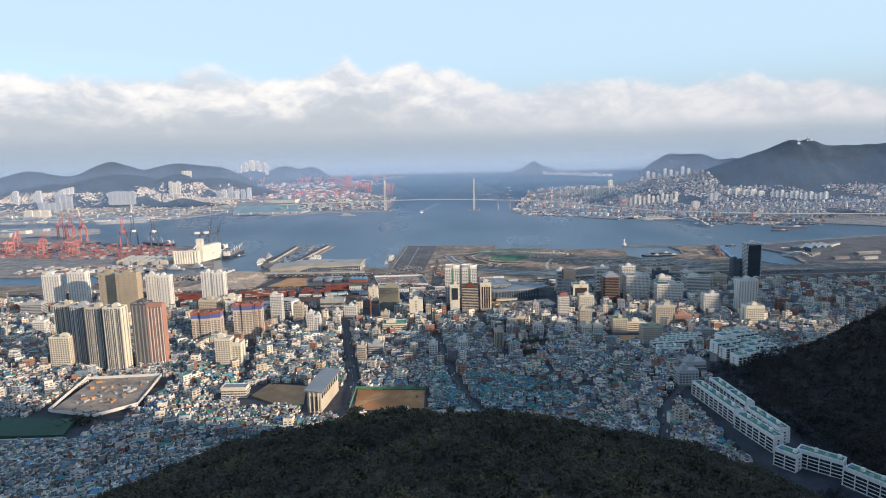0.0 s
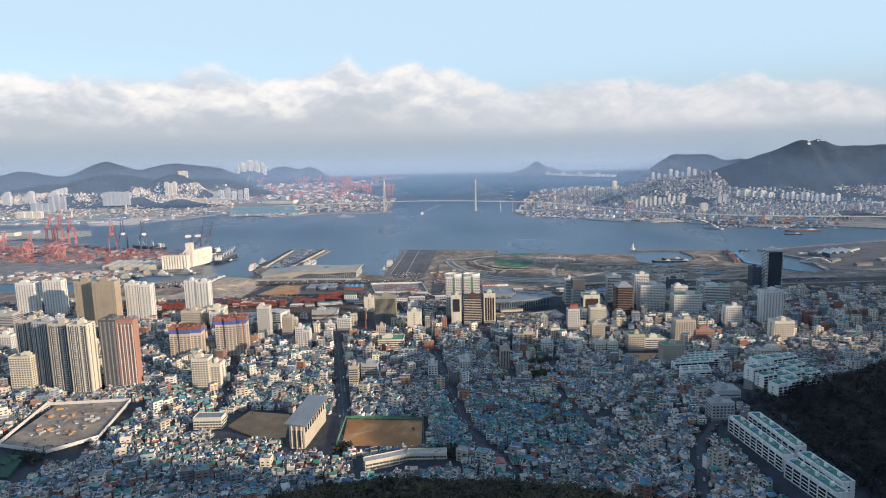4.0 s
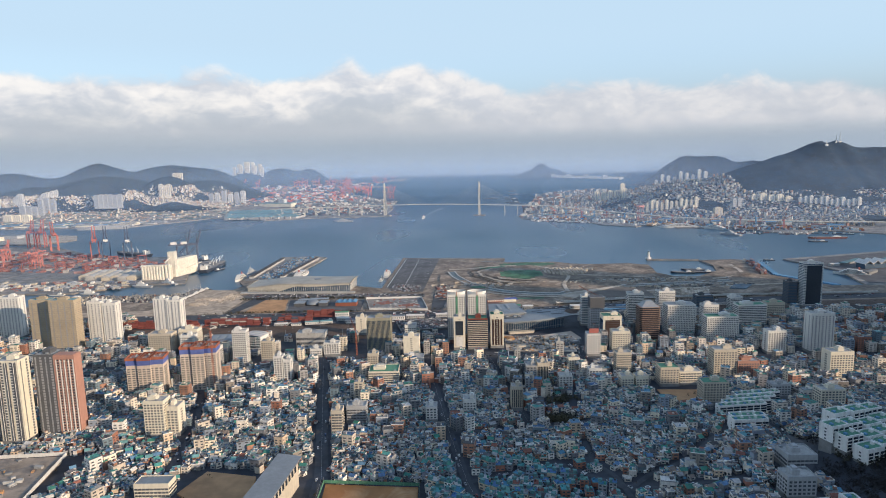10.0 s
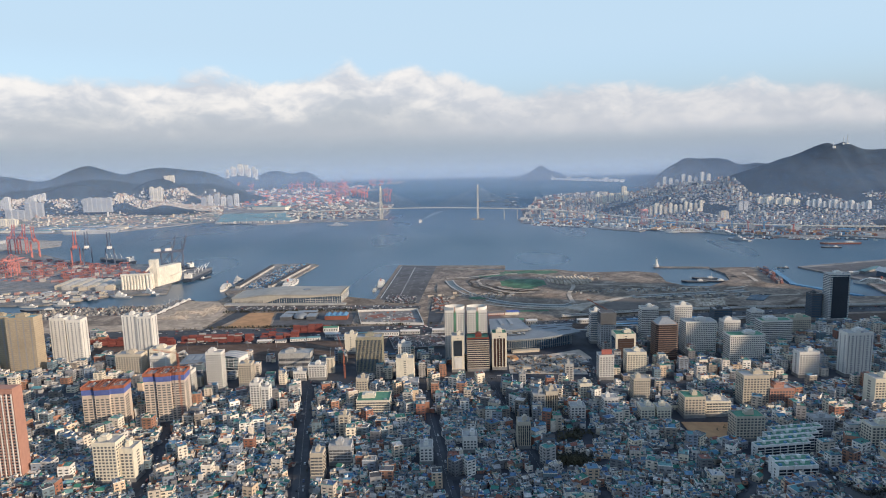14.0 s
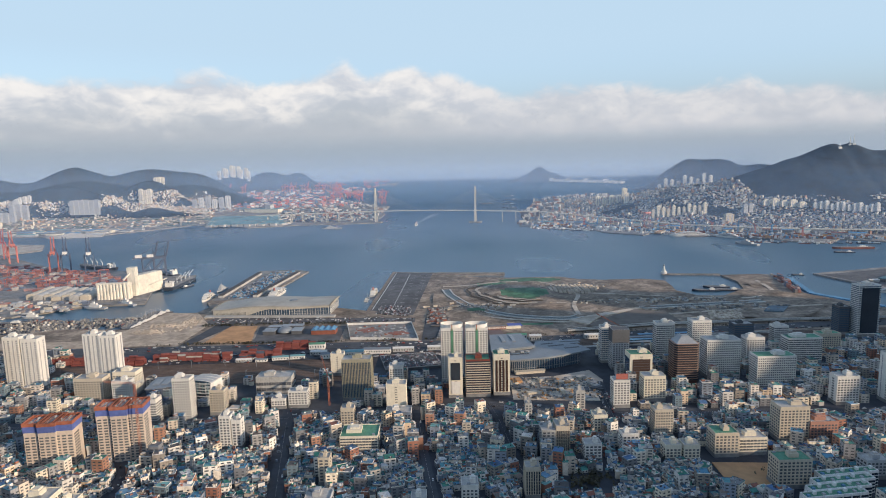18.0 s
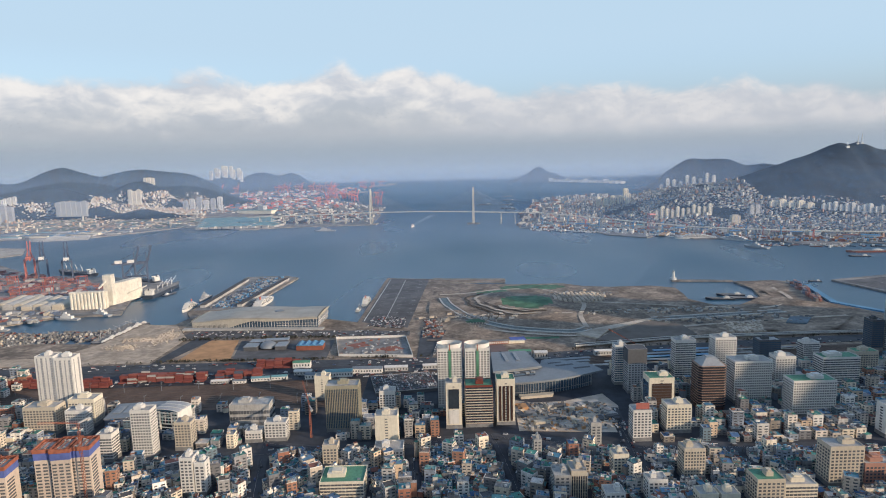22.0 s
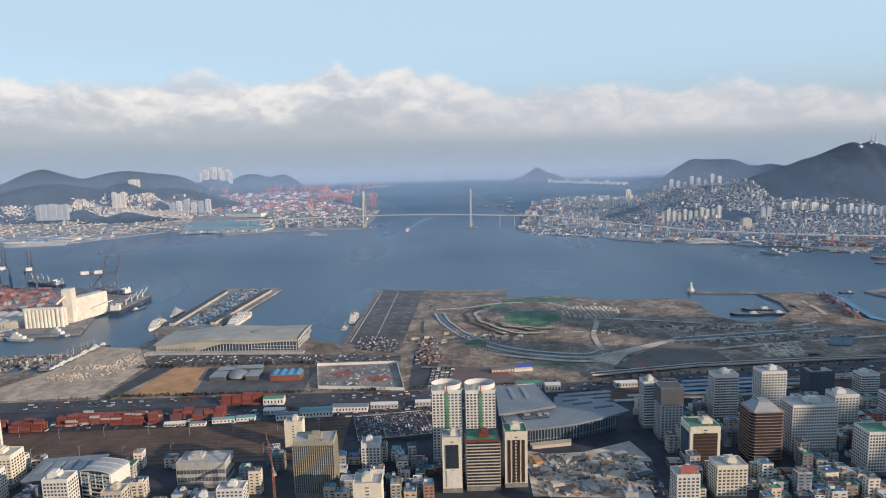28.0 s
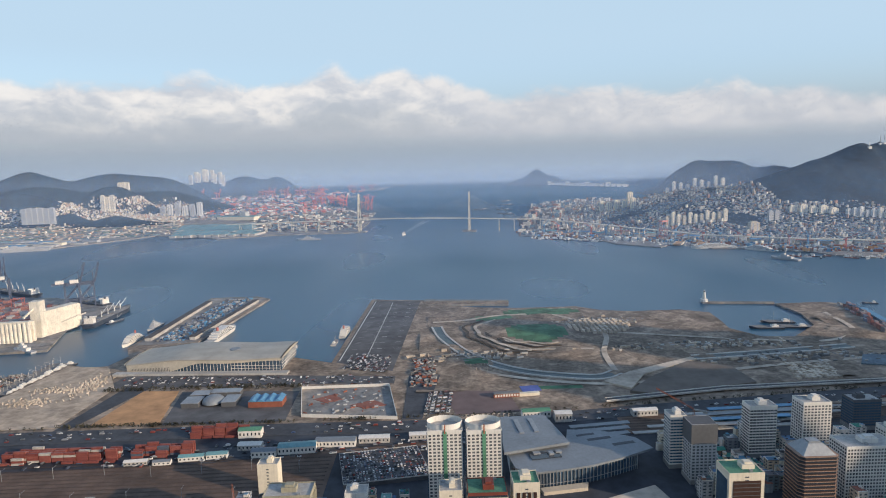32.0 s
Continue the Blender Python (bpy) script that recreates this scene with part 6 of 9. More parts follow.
def make_port():
    a = gantry(-1066, 2190, 30, CRANEBLUE, "tall dark blue quay crane with its boom raised", 1.3)
    for x, y, rz, m in ((-1152, 2215, 30, CRANEBLUE), (-850, 2110, -60, CRANEBLUE), (-822, 2120, -60, CRANEBLUE), (-1200, 2232, 30, CRANERED), (-1600, 2560, 20, CRANERED), (-1640, 2560, 20, CRANERED), (-1480, 2450, 40, CRANERED)):
        gantry(x, y, rz, m, "tall %s quay crane over the container terminal" % ("dark blue" if m is CRANEBLUE else "red"), 1.3 if x < -900 else 1.25)
    for x, y, rz in ((-1270, 2050, 15), (-1330, 2110, -10), (-1410, 2080, 25), (-1480, 2200, 5), (-1560, 2140, -20), (-1640, 2290, 10), (-1700, 2200, 30)):
        gantry(x, y, rz, CRANEPINK, "pinkish red gantry crane standing among container stacks", .85, up=(x % 20 == 0))
    # yard cranes
    rnd = random.Random(51)
    for i in range(16):
        x, y = -980 - (i % 8) * 105 + rnd.uniform(-20, 20), 1980 + (i // 8) * 130 + rnd.uniform(-15, 15) + (i % 8) * 12
        e = thing("yard_crane", x, y, 4, rnd.uniform(-.1, .1), "red rubber-tyred yard crane over container stacks", "crane", "yard cranes")
        for sx in (-12, 12):
            for sy in (-5, 5):
                s = Soup()
                s.obox(sx, sy, 0, 22, 1.1, 1.1)
                part("leg", s, CRANERED, e)
        s = Soup()
        for sy in (-5, 5):
            s.beam((-13, sy, 22), (13, sy, 22), 1.4, 0, 2)
        part("girder", s, CRANERED, e)
        s = Soup()
        s.box(-3, 3, -4, 4, 20, 23)
        part("trolley", s, STEEL, e)
    s = Soup()
    for j in range(14):
        for i in range(46):
            x, y = -800 - i * 26, 1880 + j * 26 + i * 5.5
            if rnd.random() < .22 or (x > -1040 and y < 1950) or (x > -900 and y > 2050) or y > 2020 + (-740 - x) * .55:
                continue
            for k in range(2):
                h = rnd.choice((1, 1, 2, 2, 3))
                s.obox(x + k * 12.6, y, 4, 4 + 2.6 * h, 12.1, 9.8 + 5 * rnd.random(), .2)
    tagged(part("container_stacks", s, [BOXES]), "rows of red and brown stacked shipping containers", "containers", kind="stuff")
    # silo and warehouses
    e = thing("grain_silo", -790, 1815, 4, 0.08, "white grain silo with round bins and a tall headhouse", "silo")
    for i in range(8):
        s = Soup()
        s.tube(-34 + i * 7.4, -8, 0, 36, 3.8, 14)
        part("bin", s, SILO, e)
    for i in range(4):
        s = Soup()
        s.tube(27 + (i % 2) * 7.6, -8 + (i // 2) * 12, 0, 38, 4.0, 14)
        part("bin", s, SILO, e)
    s = Soup()
    s.box(-38, 24, -4, 12, 0, 34)
    s.box(-37, 36, -11, -2, 36, 40)
    part("bin_gallery", s, SILO, e)
    s = Soup()
    s.box(22, 40, 22, 42, 0, 70)
    part("headhouse", s, SILO, e, "tall plain cream headhouse")
    s = Soup()
    s.prism([(40.1, 26), (72, 108), (50, 116), (22, 44)], 0, 46)
    s.prism([(40.2, 27), (71, 107), (51, 115), (23, 45)], 46, 48)
    part("store", s, SILO, e, "long cream grain store")
    s = Soup()
    s.beam((22, 0, 44), (30, 30, 60), 3)
    s.beam((60, 60, 20), (90, 90, 30), 2)
    part("conveyor", s, SILO, e)
    for i in range(7):
        x, y = -862 - i * 24, 1850 - (i % 2) * 6 + i * 4
        e = thing("warehouse", x, y, 4, .12, "low quayside warehouse with a rounded pale roof", "warehouse", "quayside warehouses")
        s = Soup()
        s.box(-11, 11, -48, 48, 0, 8)
        part("wall", s, BEIGE if i % 3 == 0 else CONC, e)
        s = Soup()
        for k in range(8):
            t0, t1 = math.pi * k / 8, math.pi * (k + 1) / 8
            s.face([(11.4 * math.cos(t0), -48.5, 8 + 6 * math.sin(t0)), (11.4 * math.cos(t0), 48.5, 8 + 6 * math.sin(t0)), (11.4 * math.cos(t1), 48.5, 8 + 6 * math.sin(t1)), (11.4 * math.cos(t1), -48.5, 8 + 6 * math.sin(t1))])
        s.face([(11.4 * math.cos(math.pi * k / 8), -48.5, 8 + 6 * math.sin(math.pi * k / 8)) for k in range(9)])
        part("roof", s, CONC if i % 2 else BEIGE, e)
    # small stores and stock along the channel
    s = Soup()
    for _ in range(170):
        x = rnd.uniform(-1240, -830)
        s.obox(x, rnd.uniform(1672, 1790) - (x + 830) * .03, 4, 4 + rnd.choice((2, 3, 4, 6)), rnd.uniform(4, 18), rnd.uniform(4, 10), .12 + rnd.choice((0, 1.57)), rnd.randrange(5))
    tagged(part("quay_stock", s, [CONC, WHITE, GREYW, BOXES, BEIGE]), "small stores, boxes and stock on the channel quay", "quay stock", kind="stuff")
    # the tan yards farther along the shore
    flat_land("ground_west_yard", [(-3300, 2450), (-3300, 3120), (-2042, 3060), (-1699, 2948), (-1600, 2780), (-1660, 2660), (-2290, 2650)], 4.0, PALE, QUAY, "pale tan yard ground along the western shore", cells=400)
    for i in range(9):
        x, y = -2300 + (i % 3) * 160 + rnd.uniform(-20, 20), 2720 + (i // 3) * 100 + rnd.uniform(-20, 20)
        e = thing("yard_store", x, y, 4, -.15, "broad pale store in the western yard", "shed", "stores in the western yard")
        w, d, h = rnd.uniform(60, 110), rnd.uniform(30, 46), rnd.uniform(10, 18)
        s = Soup()
        s.box(-w / 2, w / 2, -d / 2, d / 2, 0, h)
        part("wall", s, CREAM if i % 2 else GREYW, e)
        s = Soup()
        s.obox(0, 0, h, h + 2.5, w + 2, d + 2, 0, 0, None, .9)
        part("roof", s, METALROOF if i % 3 else BEIGE, e)
    # lighthouse
    e = thing("lighthouse", 580, 1975, 3.5, 0, "white harbour lighthouse on the breakwater end", "lighthouse")
    s = Soup()
    s.tube(0, 0, 0, 5, 8, 14)
    part("base", s, WHITE, e)
    s = Soup()
    s.tube(0, 0, 5, 20, 4.6, 14, 0, 2.2)
    part("shaft", s, WHITE, e)
    s = Soup()
    s.tube(0, 0, 20, 20.8, 3.1, 14)
    part("gallery", s, WHITE, e)
    s = Soup()
    s.tube(0, 0, 20.8, 23.4, 1.5, 10)
    part("lantern", s, GLASS, e)
    s = Soup()
    s.tube(0, 0, 23.4, 25.6, 1.9, 10, 0, .1)
    part("cap", s, WHITE, e)
    # pier with mixed cargo
    slab("pavement_cargo_pier", [(-540, 1765), (-540, 2155), (-440, 2158), (-405, 2130), (-438, 1775)], 4.0, 4.3, QUAY, "concrete cargo pier surface", "pier")
    for x0, x1 in ((-534, -523), (-452, -442)):
        e = thing("transit_shed", 0, 0, 4.3, 0, "long low brown-roofed transit shed on the pier", "shed", "sheds on the pier")
        s = Soup()
        dx = 28 if x1 > -450 else 0
        s.prism([(x0, 1790), (x1, 1790), (x1 + dx, 2100), (x0 + dx, 2100)], 0, 6)
        part("wall", s, CONC, e)
        s = Soup()
        s.prism([(x0 - 1, 1789), (x1 + 1, 1789), (x1 + dx + 1, 2101), (x0 + dx - 1, 2101)], 6, 6.8)
        part("roof", s, mat("rust_sheet_roof", (0.085, 0.072, 0.066), vary=0.2), e)
    s = Soup()
    for i in range(430):
        y = rnd.uniform(1785, 2145)
        x = rnd.uniform(-516, -458) + (y - 1790) * .05
        s.obox(x, y, 4.3, 4.3 + rnd.choice((1.5, 2.0, 2.6, 4.0)), rnd.uniform(2, 9), rnd.uniform(1.8, 4.5), rnd.choice((0, 1.57)) + rnd.uniform(-.1, .1), rnd.randrange(4))
    tagged(part("pier_cargo", s, [BLUEROOF, DARKC, GREYW, CRANEBLUE]), "blue and grey cargo and vehicles on the pier", "cargo", kind="stuff")
    # pier to the east with sheds
    flat_land("pavement_east_pier", [(945, 1925), (1500, 2080), (1500, 1560), (930, 1552), (985, 1740)], 4.0, QUAY, QUAY, "concrete ferry pier ground", "pier")
    slab("pavement_east_yard", [(955, 1905), (1480, 2050), (1480, 1580), (950, 1572), (1000, 1745)], 4.0, 4.3, LOTGREY, "dark asphalt yard of the ferry pier", "pier", QUAY)
    DARKTEAL = mat("weathered_teal_roof", (0.085, 0.19, 0.21), rough=0.6, vary=0.2)
    for i, (x, y, w, d, m) in enumerate(((1075, 1835, 104, 16, DARKTEAL), (1105, 1790, 96, 14, DARKTEAL), (1030, 1690, 50, 14, DARKC), (1190, 1860, 70, 16, DARKTEAL), (1180, 1690, 70, 18, GREYW), (1010, 1800, 24, 12, WHITE), (1060, 1620, 44, 14, DARKC), (1130, 1610, 40, 16, CONC))):
        e = thing("ferry_shed", x, y, 4.3, .62 if i < 4 else .15, "low harbour shed with a weathered sheet roof", "shed", "sheds on the ferry pier")
        s = Soup()
        s.box(-w / 2, w / 2, -d / 2, d / 2, 0, 6)
        part("wall", s, CONC if i % 2 else DARKC, e)
        s = Soup()
        for q in (-1, 1):
            s.face([(-w / 2 - 1, q * (d / 2 + 1), 5.8), (w / 2 + 1, q * (d / 2 + 1), 5.8), (w / 2 + 1, 0, 7.6), (-w / 2 - 1, 0, 7.6)])
        for q in (-1, 1):
            s.face([(q * (w / 2 + .9), -d / 2 - 1, 5.8), (q * (w / 2 + .9), d / 2 + 1, 5.8), (q * (w / 2 + .9), 0, 7.6)])
        part("roof", s, m, e)
    e = thing("fish_market_hall", 1085, 1765, 4.3, .2, "hall with a white gull-wing roof on the pier", "hall")
    s = Soup()
    s.box(-34, 34, -14, 14, 0, 12)
    part("wall", s, BLUEGLASS, e)
    for i in range(3):
        s = Soup()
        u = -24 + 24 * i
        for a, b in ((-14, 0), (0, 14)):
            za, zb = (12, 21) if a < 0 else (21, 12)
            s.face([(u + a, -17, za), (u + b, -17, zb), (u + b, 17, zb + 2), (u + a, 17, za + 2)])
            s.face([(u + a, -17, za - 1.5), (u + b, -17, zb - 1.5), (u + b, -17, zb), (u + a, -17, za)])
        part("roof_wing", s, WHITE, e, "white folded roof wing")
    ship(985, 1690, 52, 80, 14, "ferry", "white ferry lying beside the pier sheds")
    # barges and rusty stacks along the east quay
    s = Soup()
    for i in range(60):
        t = i / 60
        s.obox(836 - 52 * t + rnd.uniform(-12, 8), 1905 - 200 * t + rnd.uniform(-5, 5), 4, 4 + rnd.choice((2.6, 5.2, 7.8)), 12, 5, rnd.uniform(1.2, 1.5))
    tagged(part("container_stacks", s, [BOXES]), "rusty containers along the east quay", "containers", kind="stuff")
    for x, y in ((640, 1800), (600, 1765), (650, 1765)):
        ship(x, y, 82, 60, 16, HULL, "dark barge in the small basin")
    slab("road_east_quay", [(850, 1880), (800, 1700), (870, 1565), (882, 1568), (814, 1702), (862, 1876)], 1.2, 4.5, BLUEROOF, "blue floating pontoon along the quay", "pontoon")


def container(x, y, z, rz, me, label="", group="containers by the railway"):
    e = thing("shipping_container", x, y, z, rz, label, "container", group)
    for n, m in me.items():
        part(n, m, None, e)
    return e


def make_freight():
    rnd = random.Random(61)
    kinds = []
    for c in ((0.24, 0.075, 0.065), (0.28, 0.095, 0.08), (0.20, 0.06, 0.055), (0.10, 0.12, 0.16), (0.45, 0.43, 0.40), (0.10, 0.20, 0.30)):
        m = mat("container_%d" % len(kinds), c, rough=0.6, vary=0.14, scale=0.7, streak=0.2)
        s = Soup()
        s.box(-6.05, 6.05, -1.22, 1.22, .12, 2.58)
        for k in range(14):
            for q in (-1, 1):
                x = -5.7 + k * .88
                s.box(x - .16, x + .16, q * 1.22 - .06, q * 1.22 + .06, .3, 2.4)
        b = s.mesh("body", [m])
        s = Soup()
        s.box(6.0, 6.12, -1.1, 1.1, .25, 2.45)
        kinds.append((dict(body=b, door=s.mesh("door", [m])), ("red", "orange-red", "dark red", "charcoal", "pale grey", "blue")[len(kinds)]))
    n = 0
    for x0, x1, y0, rows, hmax, pick in ((-512, -476, 1301, 3, 4, (0, 1, 2, 2)), (-466, -352, 1314, 4, 4, (0, 0, 1, 2, 4)), (-330, -274, 1322, 3, 4, (0, 1, 0, 3)), (-284, -228, 1366, 3, 4, (0, 1, 2)), (-640, -524, 1304, 3, 4, (0, 1, 2, 0))):
        x = x0
        while x < x1:
            for r in range(rows):
                h = rnd.choice((3, 4, 4, 5, hmax)) if r > 0 else rnd.choice((0, 1, 1, 3))
                for k in range(h):
                    if n > 400:
                        break
                    me, word = kinds[rnd.choice(pick)]
                    container(x + 6, y0 + 4 + r * 5.2, 4.3 + 2.6 * k, rnd.uniform(-.03, .03), me, "stacked %s steel shipping container by the railway" % word)
                    n += 1
            x += 13.2 if rnd.random() < .85 else 18
    for x, y, w, d, h, m, word in ((-262, 1318, 26, 8, 5, TEALROOF, "teal"), (-236, 1322, 22, 9, 5, TEALROOF, "green"), (-206, 1340, 26, 10, 6, WHITE, "white"), (-186, 1322, 26, 10, 7, METALROOF, "grey"), (-152, 1330, 40, 14, 8, TEALROOF, "teal"), (-112, 1342, 44, 12, 7, METALROOF, "grey"), (-70, 1348, 34, 10, 6, WHITE, "white"), (-318, 1312, 24, 7, 4, WHITE, "white"), (-215, 1372, 26, 12, 9, GREENROOF, "green"), (-290, 1310, 18, 6, 4, METALROOF, "grey"), (-20, 1352, 22, 9, 6, WHITE, "white"), (120, 1402, 34, 12, 8, GREENROOF, "green"), (150, 1388, 20, 12, 10, WHITE, "white"), (250, 1396, 30, 10, 7, WHITE, "white")):
        e = thing("freight_shed", x, y, 4.3, rnd.uniform(-.04, .1), "low freight shed with a %s sheet roof" % word, "shed", "freight sheds")
        s = Soup()
        s.box(-w / 2, w / 2, -d / 2, d / 2, 0, h)
        part("wall", s, WHITE if m is not WHITE else CONC, e)
        s = Soup()
        for q in (-1, 1):
            s.face([(-w / 2 - .5, q * (d / 2 + .5), h - .1), (w / 2 + .5, q * (d / 2 + .5), h - .1), (w / 2 + .5, 0, h + 1.6), (-w / 2 - .5, 0, h + 1.6)])
        part("roof", s, m, e)
        s = Soup()
        k = int(w / 4)
        for i in range(k):
            u = -w / 2 + w * (i + .5) / k
            s.box(u - .8, u + .8, -d / 2 - .06, -d / 2 + .02, h * .35, h * .7)
        part("window_band", s, GLASS, e)["kind"] = "stuff"


def make_station():
    USED.extend([(100, 1300, 40, 45), (140, 1250, 75, 35)])
    e = thing("railway_station", 0, 0, 4, 0, "modern railway station with pale metal roofs and a curved glass front", "railway station")
    s = Soup()
    s.prism([(72, 1268), (130, 1284), (118, 1344), (74, 1340)], 0, 22)
    part("hall_wall", s, GREYW, e)
    s = Soup()
    s.prism([(66, 1262), (134, 1280), (121, 1350), (70, 1346)], 22, 24.5)
    part("hall_roof", s, METALROOF, e, "large flat pale metal roof")
    for x, y in ((88, 1320), (104, 1322)):
        s = Soup()
        s.obox(x, y, 24.5, 25.6, 5, 34, .08)
        part("skylight", s, STEEL, e)
    front = [(78, 1240), (92, 1236), (116, 1239), (146, 1246), (176, 1258), (199, 1269)]
    s = Soup()
    s.prism(front + [(198, 1290), (168, 1304), (138, 1306), (128, 1284), (76, 1268)], 0, 17.5)
    part("concourse", s, BLUEGLASS, e, "long ribbed glass front of the concourse")
    rim = [(70, 1268), (74, 1240), (91, 1231), (116, 1234), (147, 1241), (178, 1253), (216, 1272), (206, 1296), (173, 1316), (140, 1320), (131, 1284)]
    s = Soup()
    s.prism(rim, 17.5, 19.6)
    part("concourse_roof", s, METALROOF, e, "blade-shaped pale metal roof")
    # Charcoal plates on the closed roof paint the dark inside open slots.
    for x, y, w, d in ((168, 1296, 26, 5), (190, 1284, 24, 5), (156, 1306, 20, 4)):
        s = Soup()
        s.obox(x, y, 19.6, 19.75, w, d, .22)
        part("roof_well", s, DKGREY, e, "charcoal plate standing for an open roof slot")
    s = Soup()
    s.obox(106, 1262, 19.6, 20.6, 30, 12, .16)
    part("skylight", s, GLASS, e)
    for x, y, w, d, h in ((98, 1266, 7, 5, 2.4), (112, 1264, 5, 6, 3.0), (120, 1268, 6, 4, 2.2)):
        s = Soup()
        s.obox(x, y, 19.6, 19.6 + h, w, d, .16)
        part("plant_room", s, STEEL, e)
    c = curve(front, 8)
    for x, y in c:
        s = Soup()
        s.obox(x, y - .5, 0, 17.5, .6, .8)
        part("column", s, STEEL, e)
    for z in (4.5, 15.5):
        s = Soup()
        for (ax, ay), (bx, by) in zip(c, c[1:]):
            s.beam((ax, ay - .4, z), (bx, by - .4, z), .5)
        part("rail_band", s, STEEL, e)
    s = Soup()
    s.prism([(98, 1224), (140, 1230), (143, 1240), (96, 1232)], 0, 3.4)
    part("entrance_canopy", s, BEIGE, e)
    for i in range(5):
        s = Soup()
        s.obox(168 + i * 4, 1300 + i * 13, 9, 10, 70, 7.5, .12)
        part("platform_canopy", s, METALROOF, e)
        s = Soup()
        for k in range(6):
            s.obox(138 + i * 4 + k * 12, 1296 + i * 13 + k * 1.4, 0, 9, .5, .5)
        part("canopy_posts", s, STEEL, e)["kind"] = "stuff"
    # platforms of the main line east of the station
    for i in range(4):
        e = thing("railway_platform", 330 + 22 * i, 1352 + 15 * i, 4.3, .055, "long pale concrete platform between the tracks", "platform", "platforms of the main line")
        s = Soup()
        s.box(-110, 110, -3, 3, 0, 1.2)
        part("slab", s, CONC, e)
        s = Soup()
        s.box(-70, 60, -3.6, 3.6, 5.2, 5.9)
        part("canopy", s, BLUEROOF if i % 2 else METALROOF, e)
        for k in range(7):
            s = Soup()
            s.box(-64 + k * 20 - .2, -64 + k * 20 + .2, -.2, .2, 1.2, 5.2)
            part("post", s, STEEL, e)
    for i, (x, y, n) in enumerate(((300, 1368, 7), (410, 1391, 9))):
        for k in range(n):
            e = thing("rail_coach", x + k * 21.4, y + k * 1.2, 4.6, .055, "blue and white passenger coach on the tracks", "train coach", "coaches at the platforms")
            s = Soup()
            s.box(-10.2, 10.2, -1.5, 1.5, .9, 3.9)
            part("body", s, WHITE if i else BLUEROOF, e)
            s = Soup()
            s.obox(0, 0, 3.9, 4.3, 20, 2.8, 0, taper=.9)
            part("roof", s, STEEL, e)
            for q in (-1, 1):
                s = Soup()
                s.box(-9, 9, q * 1.53 - .04, q * 1.53 + .04, 2.1, 3.1)
                part("window_band", s, GLASS, e)
                s = Soup()
                s.box(q * 7 - 1.3, q * 7 + 1.3, -1.1, 1.1, 0, .9)
                part("bogie", s, DKGREY, e)
    e = thing("road_barrier", 0, 0, 8.0, 0, "pale concrete barrier along the edge of the viaduct road", "barrier")
    for line in ([(215, 1432.6), (380, 1460.6), (600, 1471.6), (900, 1470.6)], [(215, 1441.4), (380, 1469.4), (600, 1479.4), (900, 1477.4)]):
        s = Soup()
        for a, b in zip(line, line[1:]):
            s.beam((*a, .55), (*b, .55), .35, 0, 1.1)
        part("parapet", s, WHITE, e)
    # dug-up square before the station
    slab("ground_station_square", [(84, 1132), (200, 1122), (214, 1196), (205, 1236), (150, 1214), (110, 1212), (88, 1222)], 4.0, 4.4, PALE, "torn-up station square of rubble and slabs", "ground")
    rnd = random.Random(71)
    s = Soup()
    for _ in range(520):
        x, y = rnd.uniform(90, 200), rnd.uniform(1132, 1208)
        a = rnd.choice((.2, 1.77)) + .9 * noise.noise((x * .02, y * .02, 3.0))
        k = rnd.random()
        s.obox(x, y, 4.3, 4.4 + (rnd.uniform(.2, 1.0) if k < .7 else rnd.uniform(1, 4)), rnd.uniform(1.5, 6) + 9 * (k > .93), rnd.uniform(.6, 3) + 5 * (k > .95), a, rnd.randrange(5))
    tagged(part("rubble", s, [CONC, BEIGE, DARKC, SAND, DKGREY]), "broken slabs, low walls and heaps", "rubble", kind="stuff")
    # deck car park
    e = thing("car_park", 0, 0, 4, 0, "raised car park full of parked cars", "car park")
    s = Soup()
    s.prism([(-104, 1312), (-22, 1325), (-6, 1262), (-90, 1248)], 0, 4)
    part("deck", s, LOTGREY, e)
    s = Soup()
    pts = [(-104, 1312), (-22, 1325), (-6, 1262), (-90, 1248)]
    for a, b in zip(pts, pts[1:] + pts[:1]):
        s.beam((*a, 4.5), (*b, 4.5), .4, 0, 1.1)
    part("parapet", s, CONC, e)


